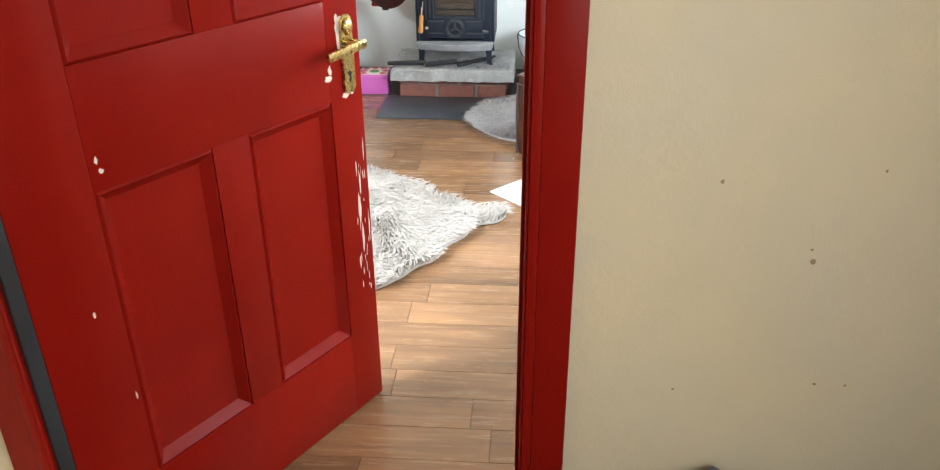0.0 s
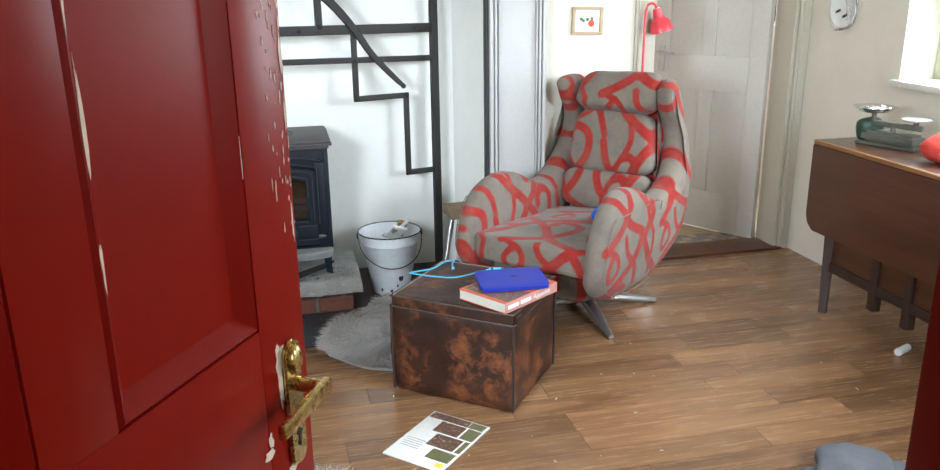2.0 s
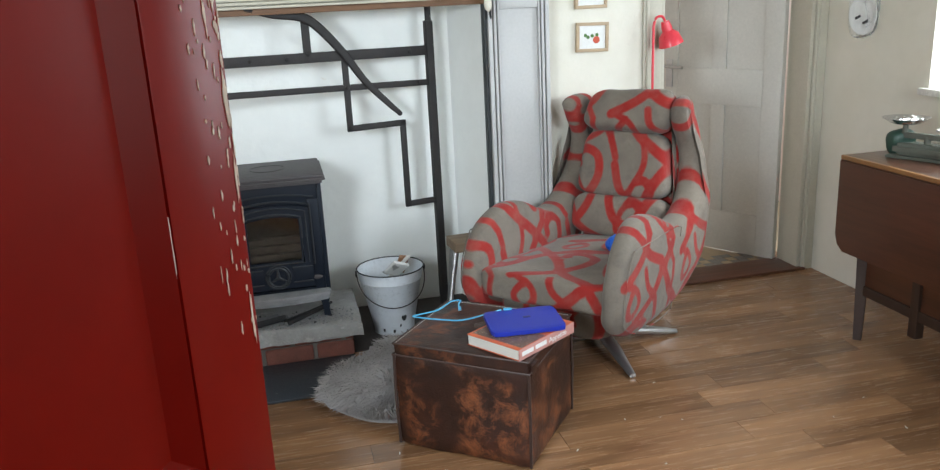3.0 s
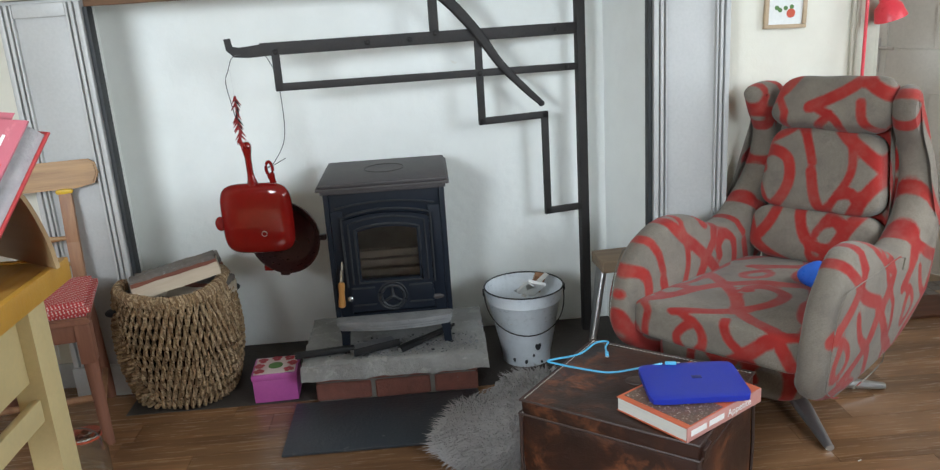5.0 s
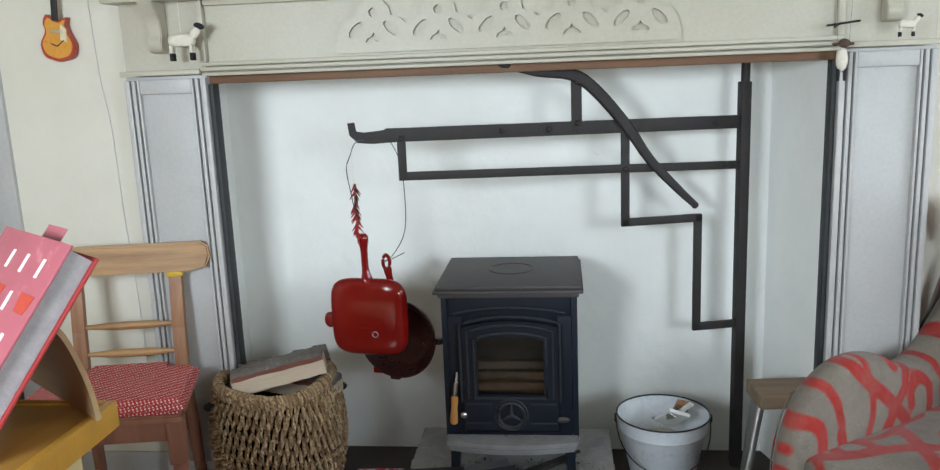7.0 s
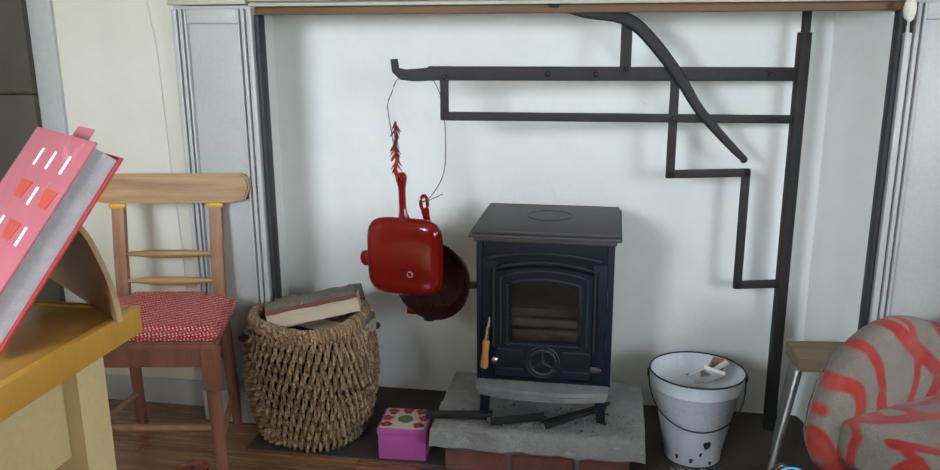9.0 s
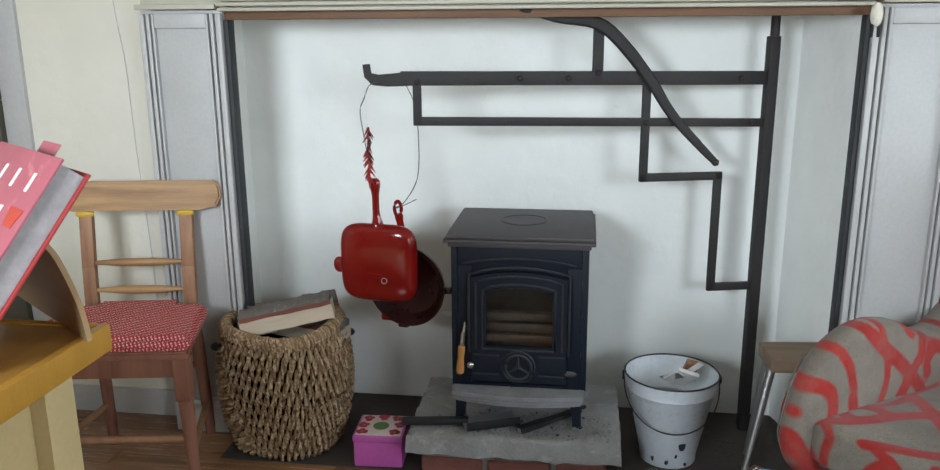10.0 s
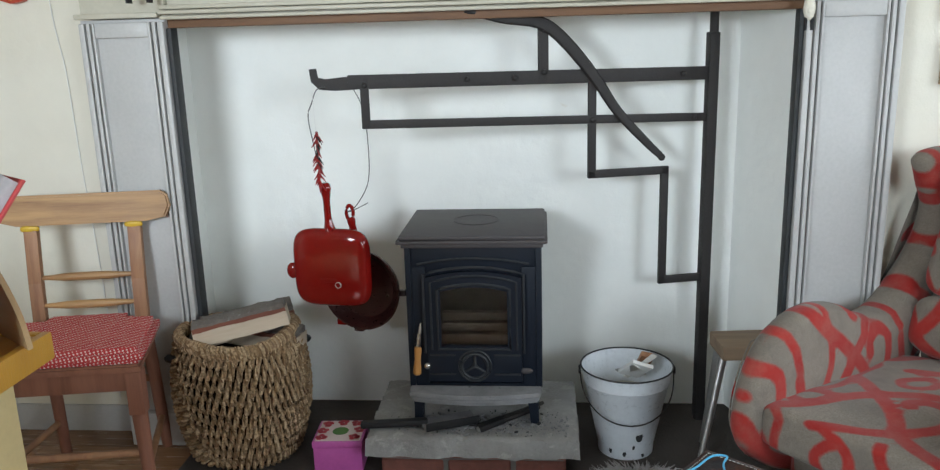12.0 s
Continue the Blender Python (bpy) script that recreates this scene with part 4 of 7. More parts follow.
# ---------------------------------------------------------------- joinery of the room
def build_joinery():
    # architrave of the doorway to the next room
    for nm, x0, x1 in (("trim_far_architrave_left", ND0 - 0.09, ND0), ("trim_far_architrave_right", ND1, EAST - 0.002)):
        bm = bm_new()
        span(bm, x0, x1, NORTH - 0.018, NORTH - 0.001, 0, 2.1, 0.004)
        span(bm, x0 + 0.012, x0 + 0.026, NORTH - 0.026, NORTH - 0.016, 0, 2.09, 0.004)
        setting(nm, bm, M["trim_warm"], "cream painted architrave", True)
    for nm, x0, x1 in (("trim_far_lining_left", ND0, ND0 + 0.02), ("trim_far_lining_right", ND1 - 0.02, ND1)):
        bm = bm_new()
        span(bm, x0, x1, NORTH - 0.004, 0.264, 0, 2.02, 0.002)
        setting(nm, bm, M["trim_warm"], "door lining", True)
    bm = bm_new()
    span(bm, ND0 - 0.02, ND1 + 0.02, NORTH - 0.03, 0.27, 0.001, 0.014, 0.004)
    setting("threshold", bm, M["mahogany"], "worn dark wooden threshold", True)
    # the open white door
    door = thing("white_panelled_door", "off-white painted four-panel door, standing open", "door", pose(ND1 - 0.025, 0.27, 0.012, 0, 0, 121))
    W, T = 0.70, 0.04
    for x0, x1 in ((0, 0.1), (W - 0.1, W)):
        bm = bm_new()
        span(bm, x0, x1, 0, T, 0, 1.98, 0.003)
        part("stile", bm, M["door_white"], door)
    for z0, z1 in ((0, 0.22), (0.80, 0.99), (1.86, 1.98)):
        bm = bm_new()
        span(bm, 0.1005, W - 0.1005, 0.0006, T - 0.0006, z0, z1, 0.002)
        part("rail", bm, M["door_white"], door)
    for z0, z1 in ((0.22, 0.80), (0.99, 1.86)):
        bm = bm_new()
        span(bm, 0.31, 0.39, 0.0006, T - 0.0006, z0, z1, 0.002)
        part("muntin", bm, M["door_white"], door)
        for x0, x1 in ((0.1, 0.31), (0.39, W - 0.1)):
            bm = bm_new()
            span(bm, x0, x1, 0.013, T - 0.013, z0, z1)
            part("panel", bm, M["door_white"], door, smooth=False)
    hd = new("door_handle")
    hd.parent = door
    for s, y in ((1, T), (-1, 0)):
        bm = bm_new()
        box(bm, (W - 0.055, y + s * 0.004, 0.96), (0.04, 0.008, 0.15), bevel=0.003)
        part("backplate", bm, M["silver"], hd)
        bm = bm_new()
        rod(bm, (W - 0.055, y, 1.0), (W - 0.055, y + s * 0.05, 1.0), 0.008)
        rod(bm, (W - 0.055, y + s * 0.048, 1.0), (W - 0.16, y + s * 0.048, 0.995), 0.008)
        part("lever", bm, M["silver"], hd)
    # window in the east wall
    for k, (y0, y1) in enumerate(((-1.62, -0.585), )):
        win = new("window_1")
        tagged(win, "deep-set window with a pale painted frame", kind="structure")
        bm = bm_new()
        for a, b, c, d in ((y0, y0 + 0.06, 0.98, 1.95), (y1 - 0.06, y1, 0.98, 1.95), (y0 + 0.06, y1 - 0.06, 0.98, 1.04), (y0 + 0.06, y1 - 0.06, 1.89, 1.95), ((y0 + y1) / 2 - 0.02, (y0 + y1) / 2 + 0.02, 1.04, 1.89)):
            span(bm, EAST + 0.17, EAST + 0.23, a, b, c, d, 0.004)
        part("window_frame", bm, M["window_paint"], win)
        for a, b in ((y0 + 0.06, (y0 + y1) / 2 - 0.02), ((y0 + y1) / 2 + 0.02, y1 - 0.06)):
            bm = bm_new()
            span(bm, EAST + 0.195, EAST + 0.2, a, b, 1.04, 1.89)
            part("pane", bm, M["pane"], win).visible_shadow = False
        bm = bm_new()
        span(bm, EAST - 0.03, EAST + 0.17, y0 - 0.03, y1 + 0.03, 0.955, 0.983, 0.006)
        part("window_sill", bm, M["plate"], win, "white painted window sill")
    # dark door in the corner beyond the left-hand wall
    bm = bm_new()
    span(bm, -1.79, -1.70, NORTH - 0.016, 0.22, 0, TOP, 0.004)
    setting("trim_alcove_post", bm, M["trim"], "white painted post at the edge of the wall", True)
    bm = bm_new()
    span(bm, -2.45, -1.79, 0.06, 0.1, 0, 1.14, 0.004)
    span(bm, -2.45, -1.79, 0.06, 0.1, 1.146, TOP, 0.004)
    setting("wall_dark_boarding", bm, M["dark_door"], "dark olive painted boarding", True)
    bm = bm_new()
    span(bm, -1.70, -1.216, NORTH - 0.012, NORTH - 0.001, 0, 0.10, 0.003)
    span(bm, 1.236, ND0 - 0.091, NORTH - 0.012, NORTH - 0.001, 0, 0.10, 0.003)
    setting("baseboard", bm, M["trim"], "painted skirting board", True)
    # next-room tiles
    bm = bm_new()
    span(bm, 1.1, 3.3, 0.272, 2.6, -0.05, -0.002)
    setting("floor_next_room", bm, M["tile_a"], "ochre tiled floor of the next room")
    tiles = new("tile_border")
    tagged(tiles, "grey and ochre patterned border tiles", kind="structure")
    for i in range(14):
        for j in range(3):
            bm = bm_new()
            span(bm, 1.82 + i * 0.052, 1.868 + i * 0.052, 0.29 + j * 0.052, 0.338 + j * 0.052, -0.001, 0.002)
            part("tile", bm, M["tile_b"] if (i * 2 + j) % 3 else M["tile_a"], tiles, smooth=False)
    bm = bm_new()
    span(bm, 1.1, 1.5, 2.35, 2.6, 1.0, 1.04, 0.004)
    setting("shelf_next_room", bm, M["pine_x"], "small wooden shelf", True)


build_joinery()


# ---------------------------------------------------------------- pierced frieze, corbels
def build_fretwork():
    bm = bm_new()
    y = 0.0

    def loop(pts):
        vs = [bm.verts.new((a, b, 0)) for a, b in pts]
        return [bm.edges.new((vs[k], vs[(k + 1) % len(vs)])) for k in range(len(vs))]

    def oval(cx, cz, rx, rz, rot, n=14):
        return [(cx + rx * math.cos(t) * math.cos(rot) - rz * math.sin(t) * math.sin(rot), cz + rx * math.cos(t) * math.sin(rot) + rz * math.sin(t) * math.cos(rot)) for t in [2 * math.pi * k / n for k in range(n)]]

    x0, step, n = -0.40, 0.2, 5
    top = []
    for k in range(n):
        cx = x0 + k * step
        top += [(cx - 0.085, 1.575), (cx - 0.055, 1.585), (cx - 0.05, 1.61)]
        top += [(cx + 0.045 * math.cos(t), 1.605 + 0.035 * math.sin(t)) for t in [math.pi * (1 - j / 8) for j in range(1, 8)]]
        top += [(cx + 0.05, 1.61), (cx + 0.055, 1.585), (cx + 0.085, 1.575)]
        top += [] if k == n - 1 else [(cx + 0.1, 1.562)]
    xe = x0 + (n - 1) * step
    outline = [(x0 - 0.12, 1.476), (xe + 0.12, 1.476), (xe + 0.12, 1.50), (xe + 0.105, 1.55)] + top[::-1] + [(x0 - 0.105, 1.55), (x0 - 0.12, 1.50)]
    edges = loop(outline)
    for k in range(n):
        cx = x0 + k * step
        edges += loop(oval(cx, 1.595, 0.013, 0.013, 0))
        edges += loop(oval(cx - 0.055, 1.545, 0.030, 0.013, 0.75))
        edges += loop(oval(cx + 0.055, 1.545, 0.030, 0.013, -0.75))
        edges += loop([(cx - 0.026, 1.506), (cx - 0.022, 1.518), (cx - 0.008, 1.523), (cx, 1.535), (cx + 0.008, 1.523), (cx + 0.022, 1.518), (cx + 0.026, 1.506), (cx + 0.010, 1.508), (cx, 1.514), (cx - 0.010, 1.508)])
    r = bmesh.ops.triangle_fill(bm, edges=edges, use_beauty=True)
    faces = [g for g in r["geom"] if isinstance(g, bmesh.types.BMFace)]
    q = bmesh.ops.extrude_face_region(bm, geom=faces)
    place(bm, [g for g in q["geom"] if isinstance(g, bmesh.types.BMVert)], Matrix.Translation((0, 0, 0.013)))
    place(bm, list(bm.verts), Matrix.Translation((0, 0.0195, 0)) @ pose(0, 0, 0, 90))
    setting("trim_fretwork", bm, M["trim_warm"], "cream pierced fretwork panel with leaf-shaped cut-outs")
    bm = bm_new()
    for x0, x1, z0, z1 in ((-0.955, -0.935, 1.468, 1.655), (0.955, 0.975, 1.468, 1.655), (-0.93, 0.95, 1.638, 1.655)):
        span(bm, x0, x1, -0.004, 0.021, z0, z1, 0.004)
    setting("trim_frieze_beads", bm, M["trim_warm"], "cream painted beading", True)
    for cx in (-1.085, 1.10):
        bm = bm_new()
        pts = smooth_path([(0.019, 1.50, 0), (-0.02, 1.505, 0), (-0.032, 1.53, 0), (-0.022, 1.56, 0), (-0.03, 1.60, 0), (-0.065, 1.64, 0), (-0.075, 1.654, 0)], 4)
        out = [(p.x, p.y) for p in pts] + [(0.019, 1.654)]
        prism(bm, out, 0.045, Matrix.Translation((cx - 0.022, 0, 0)) @ Matrix(((0, 0, 1, 0), (1, 0, 0, 0), (0, 1, 0, 0), (0, 0, 0, 1))), 0.003)
        setting("trim_corbel", bm, M["trim_warm"], "cream scrolled shelf bracket", True)


build_fretwork()
# ---------------------------------------------------------------- hearth and stove
def build_hearth():
    hearth = thing("stone_hearth", "raised hearth of grey stone slab on red bricks", "hearth")
    bm = bm_new()
    vs = []
    r = bmesh.ops.create_grid(bm, x_segments=90, y_segments=40, size=1.0)
    for v in bm.verts:
        x, y = v.co.x, v.co.y
        ex = 0.325 + 0.012 * noise.noise((y * 3, 1, 5)) + 0.006 * noise.noise((y * 14, 2, 5))
        ey = 0.22 + 0.012 * noise.noise((x * 4, 8, 2)) + 0.004 * noise.noise((x * 11, 5, 1))
        v.co = Vector((x * ex, 0.0 + y * ey * 1.0, 0.166 + 0.003 * noise.noise((x * 3, y * 3, 0)) - 0.012 * max(0, max(abs(x), abs(y)) - 0.94) / 0.06 * (0.5 + noise.noise((x * 16, y * 16, 7)))))
    top = list(bm.verts)
    q = bmesh.ops.extrude_face_region(bm, geom=bm.faces[:])
    low = [g for g in q["geom"] if isinstance(g, bmesh.types.BMVert)]
    for v in low:
        v.co.z = 0.104 + 0.004 * noise.noise((v.co.x * 14, v.co.y * 14, 3))
        k = 1 + 0.008 * noise.noise((v.co.x * 9, v.co.y * 9, 9))
        v.co.x, v.co.y = v.co.x * k * 1.012, v.co.y * k * 1.02
    place(bm, list(bm.verts), Matrix.Translation((-0.015, -0.03, 0)))
    part("slab", bm, M["stone"], hearth, "rough-edged grey stone slab")
    bm = bm_new()
    span(bm, -0.295, 0.265, -0.205, 0.165, 0, 0.10)
    part("mortar_core", bm, M["mortar"], hearth, smooth=False)
    rnd = random.Random(2)
    for row, z in enumerate((0.006, 0.078)):
        x = -0.305 - (0.09 if row else 0)
        while x < 0.27:
            a, b = max(x, -0.305), min(x + 0.2, 0.275)
            h = 0.066 if row == 0 else 0.022
            if b - a > 0.03:
                bm = bm_new()
                box(bm, ((a + b) / 2, -0.17 + rnd.uniform(-0.002, 0.002), z + h / 2), (b - a - 0.006, 0.09, h), (0, rnd.uniform(-0.6, 0.6), 0), 0.005, 1)
                part("brick", bm, M["brick"], hearth)
            x += 0.21
        for sx in (-0.27, 0.24):
            for y in (-0.015, 0.11):
                h = 0.066 if row == 0 else 0.022
                bm = bm_new()
                box(bm, (sx, y, z + h / 2), (0.075, 0.115, h), (0, 0, 0), 0.005, 1)
                part("brick", bm, M["brick"], hearth)
    bm = bm_new()
    span(bm, -0.985, 0.985, -0.185, BACK - 0.003, -0.006, 0.0025, 0.001)
    setting("floor_fireplace", bm, mat("sooty_flagstone", (0.062, 0.050, 0.043), (0.036, 0.029, 0.025), 0.85, 0.0, 5, 70, 0.4, stain=(0.12, 0.105, 0.095), stain_amt=0.63), "dark sooty stone floor of the fireplace recess")
    bm = bm_new()
    span(bm, -0.375, 0.27, -0.56, -0.222, 0.001, 0.011, 0.003)
    single("slate_tile", bm, M["slate"], "blue-black slate slab dusted with ash, before the hearth", "slate slab")


build_hearth()


def arch_outline(w, z0, z1, rise, n=10):
    """Flat-bottomed panel with a gently arched top."""
    pts = [(-w / 2, z0), (w / 2, z0)]
    for k in range(n + 1):
        u = 1 - 2 * k / n
        pts.append((u * w / 2, z1 + rise * (1 - u * u)))
    return pts


def build_stove():
    st = thing("wood_stove", "small blue-black cast iron wood stove with a dusty top", "stove", pose(-0.005, -0.005, 0.168))
    # local: front face at y = -0.13
    f = -0.13
    for nm, b in (("side_panel", (-0.207, -0.189, f, 0.2, 0.115, 0.575)), ("side_panel", (0.189, 0.207, f, 0.2, 0.115, 0.575)), ("back_panel", (-0.1885, 0.1885, 0.17, 0.2, 0.126, 0.575)),
                  ("base_plate", (-0.1885, 0.1885, f + 0.01, 0.2, 0.105, 0.125)), ("front_rail", (-0.1885, 0.1885, f + 0.0085, f + 0.03, 0.468, 0.575)),
                  ("front_post", (-0.1885, -0.146, f + 0.002, f + 0.03, 0.126, 0.506)), ("front_post", (0.146, 0.1885, f + 0.002, f + 0.03, 0.126, 0.506))):
        bm = bm_new()
        span(bm, *b, 0.002)
        part(nm, bm, M["stove"], st)
    bm = bm_new()
    box(bm, (0, 0.03, 0.604), (0.436, 0.386, 0.013), bevel=0.006)
    part("top_plate", bm, M["stove_top"], st, "dusty cast iron top plate")
    for z, e, h in ((0.5795, 0.0, 0.015), (0.592, 0.013, 0.012)):
        bm = bm_new()
        box(bm, (0, 0.03, z), (0.425 + e * 2, 0.375 + e * 2, h), bevel=0.005)
        part("top_moulding", bm, M["stove_top"], st, "dusty moulded rim under the top plate")
    bm = bm_new()
    lathe(bm, [(0.0, 0.6105), (0.068, 0.6105), (0.070, 0.6125), (0.072, 0.6105), (0.074, 0.6095)], 32, pose(0, 0.05, 0.0005))
    part("flue_lid", bm, M["stove_top"], st)
    # door
    door = new("stove_door")
    door.parent = st
    bm = bm_new()
    o, i = arch_outline(0.292, 0.14, 0.475, 0.02), arch_outline(0.205, 0.255, 0.432, 0.014)
    edges = []
    for pts in (o, i):
        vs = [bm.verts.new((a, b, 0)) for a, b in pts]
        edges += [bm.edges.new((vs[k], vs[(k + 1) % len(vs)])) for k in range(len(vs))]
    r = bmesh.ops.triangle_fill(bm, edges=edges, use_beauty=True)
    q = bmesh.ops.extrude_face_region(bm, geom=[g for g in r["geom"] if isinstance(g, bmesh.types.BMFace)])
    place(bm, [g for g in q["geom"] if isinstance(g, bmesh.types.BMVert)], Matrix.Translation((0, 0, 0.02)))
    place(bm, list(bm.verts), Matrix.Translation((0, f + 0.008, 0)) @ pose(0, 0, 0, 90))
    part("door_frame", bm, M["stove"], door, smooth=False)
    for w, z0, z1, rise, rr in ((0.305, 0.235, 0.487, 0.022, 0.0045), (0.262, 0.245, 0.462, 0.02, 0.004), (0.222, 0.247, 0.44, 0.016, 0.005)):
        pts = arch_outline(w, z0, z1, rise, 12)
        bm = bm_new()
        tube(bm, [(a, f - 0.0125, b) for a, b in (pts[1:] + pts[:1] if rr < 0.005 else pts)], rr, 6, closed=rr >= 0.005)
        part("raised_moulding", bm, M["stove_highlight"], door)
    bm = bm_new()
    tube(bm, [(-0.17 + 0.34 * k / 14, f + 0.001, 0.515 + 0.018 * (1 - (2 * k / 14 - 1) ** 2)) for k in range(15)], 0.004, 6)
    part("raised_moulding", bm, M["stove_highlight"], st)
    bm = bm_new()
    span(bm, -0.105, 0.105, f + 0.002, f + 0.005, 0.25, 0.45)
    part("window_glass", bm, glass_mat("stove_glass", (0.62, 0.58, 0.54), 0.04), door, "smoked stove glass")
    for k, z in enumerate((0.262, 0.295, 0.325)):
        bm = bm_new()
        box(bm, (0, f + 0.06 + k * 0.012, z), (0.21, 0.03, 0.024), bevel=0.004)
        part("grate_bar", bm, M["firebrick"], st, "pale ash-coated firebrick bar")
    bm = bm_new()
    span(bm, -0.185, 0.185, 0.13, 0.16, 0.13, 0.57)
    part("fire_back", bm, M["firebrick"], st)
    # air wheel: ring with three spokes
    wheel = new("air_wheel")
    wheel.parent = door
    wc = (0.0, f - 0.014, 0.192)
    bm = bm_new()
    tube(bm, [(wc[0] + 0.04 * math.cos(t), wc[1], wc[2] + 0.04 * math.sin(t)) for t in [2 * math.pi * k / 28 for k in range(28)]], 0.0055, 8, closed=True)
    part("ring", bm, M["stove_highlight"], wheel)
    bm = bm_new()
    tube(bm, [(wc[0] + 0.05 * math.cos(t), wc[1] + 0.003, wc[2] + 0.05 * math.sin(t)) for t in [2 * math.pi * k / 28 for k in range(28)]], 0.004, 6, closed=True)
    part("outer_ring", bm, M["stove_highlight"], wheel)
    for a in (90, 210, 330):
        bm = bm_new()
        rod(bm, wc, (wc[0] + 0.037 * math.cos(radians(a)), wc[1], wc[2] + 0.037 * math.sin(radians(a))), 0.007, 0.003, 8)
        part("spoke", bm, M["stove_highlight"], wheel)
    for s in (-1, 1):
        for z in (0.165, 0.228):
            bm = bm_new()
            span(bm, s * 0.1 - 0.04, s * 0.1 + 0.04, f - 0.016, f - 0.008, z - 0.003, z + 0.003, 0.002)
            part("panel_bead", bm, M["stove_highlight"], door)
        bm = bm_new()
        span(bm, s * 0.1 - 0.04, s * 0.1 + 0.04, f - 0.0125, f - 0.008, 0.169, 0.224, 0.002)
        part("lower_panel", bm, M["stove"], door)
    bm = bm_new()
    ball(bm, (0.155, f - 0.008, 0.175), (0.024, 0.005, 0.010))
    part("maker_plate", bm, M["stove_top"], door, "small oval plate")
    # handle
    h = new("handle")
    h.parent = door
    tagged(h, "varnished wooden grip on a chrome stem")
    bm = bm_new()
    rod(bm, (-0.165, f - 0.002, 0.325), (-0.166, f - 0.03, 0.30), 0.006)
    rod(bm, (-0.166, f - 0.03, 0.305), (-0.17, f - 0.034, 0.265), 0.007)
    part("stem", bm, M["chrome"], h)
    bm = bm_new()
    lathe(bm, [(0.008, 0.0), (0.0125, 0.005), (0.0125, 0.02), (0.0095, 0.05), (0.0115, 0.075), (0.011, 0.088), (0.007, 0.092)], 16, Matrix.Translation((-0.178, f - 0.036, 0.172)) @ pose(0, 0, 0, 0, 4))
    part("grip", bm, M["handle_wood"], h)
    bm = bm_new()
    ball(bm, (-0.148, f - 0.012, 0.192), (0.012, 0.012, 0.012))
    part("latch_knob", bm, M["chrome"], door, "chrome knob")
    # ash shelf with a bowed lip
    bm = bm_new()
    out = [(-0.205, -0.02), (-0.205, -0.055)] + [(-0.2 + 0.4 * k / 12, -0.075 - 0.028 * (1 - (2 * k / 12 - 1) ** 2)) for k in range(13)] + [(0.205, -0.055), (0.205, -0.02)]
    prism(bm, [(a, b + f + 0.02) for a, b in out], 0.014, Matrix.Translation((0, 0, 0.108)), 0.003)
    prism(bm, [(a * 0.985, (b + 0.005) + f + 0.02) for a, b in out], 0.012, Matrix.Translation((0, 0, 0.0965)), 0.003)
    prism(bm, [(a * 0.965, (b + 0.012) + f + 0.02) for a, b in out], 0.012, Matrix.Translation((0, 0, 0.085)), 0.003)
    part("ash_shelf", bm, M["ash"], st, "ash-dusted bowed shelf")
    for sx in (-1, 1):
        for y in (f + 0.0, 0.15):
            bm = bm_new()
            prism(bm, [(0, 0.105), (0.05, 0.105), (0.036, 0.06), (0.03, 0.0), (0.004, 0.0), (0.006, 0.06)], 0.035, Matrix.Translation((sx * 0.2, y + 0.018, 0)) @ Matrix.Diagonal((-sx, 1, 1, 1)) @ pose(0, 0, 0, 90), 0.003)
            part("leg", bm, M["stove"], st)


build_stove()


def build_hearth_tools():
    brush = thing("ash_shovel", "black ash shovel with a grey blade, on the slab", "shovel", pose(-0.25, -0.185, 0.172, 0, 0, 8))
    bm = bm_new()
    box(bm, (-0.01, 0, 0.012), (0.21, 0.027, 0.022), bevel=0.009)
    part("handle", bm, M["ink"], brush)
    bm = bm_new()
    box(bm, (0.16, 0.005, 0.008), (0.17, 0.085, 0.004), (0, 0, 14), 0.001)
    part("blade", bm, M["ash"], brush)
    bm = bm_new()
    box(bm, (0.172, -0.038, 0.018), (0.17, 0.004, 0.026), (0, 0, 14), 0.001)
    part("blade_lip", bm, M["ink"], brush)
    pk = thing("fire_tongs", "black iron fire tongs lying in ash", "fire tongs", pose(0.02, -0.20, 0.172, 0, 0, 42))
    bm = bm_new()
    box(bm, (0.03, 0, 0.010), (0.10, 0.030, 0.020), (0, 0, 0), 0.007)
    part("grip", bm, M["ink"], pk)
    bm = bm_new()
    rod(bm, (0.06, 0.005, 0.011), (0.25, 0.005, 0.011), 0.009, 0.006)
    rod(bm, (0.06, -0.006, 0.010), (0.22, -0.010, 0.010), 0.009, 0.006)
    part("prong", bm, M["iron"], pk)
    bm = bm_new()
    rod(bm, (-0.02, 0, 0.006), (0.0, 0, 0.012), 0.010, 0.008)
    part("end_cap", bm, M["silver"], pk)
    bm = bm_new()
    rnd = random.Random(8)
    for _ in range(900):
        x, y = rnd.gauss(0.06, 0.14), rnd.gauss(-0.17, 0.05)
        if -0.31 < x < 0.28 and -0.235 < y < -0.08:
            s = rnd.uniform(0.001, 0.0035) if rnd.random() < 0.9 else rnd.uniform(0.004, 0.007)
            box(bm, (x, y, 0.1685 + s * 0.4), (s * 1.6, s, s * 0.8), (0, 0, rnd.uniform(0, 180)))
    tagged(single("ash_crumbs", bm, M["ash"], "scattered crumbs of ash and charcoal on the slab", "ash"), kind="stuff")


build_hearth_tools()


def build_charcoal():
    bm = bm_new()
    rnd = random.Random(18)
    for _ in range(200):
        x, y = rnd.gauss(0.02, 0.14), rnd.gauss(-0.15, 0.05)
        if -0.31 < x < 0.28 and -0.235 < y < -0.06:
            c = rnd.uniform(0.001, 0.003) if rnd.random() < 0.93 else rnd.uniform(0.004, 0.007)
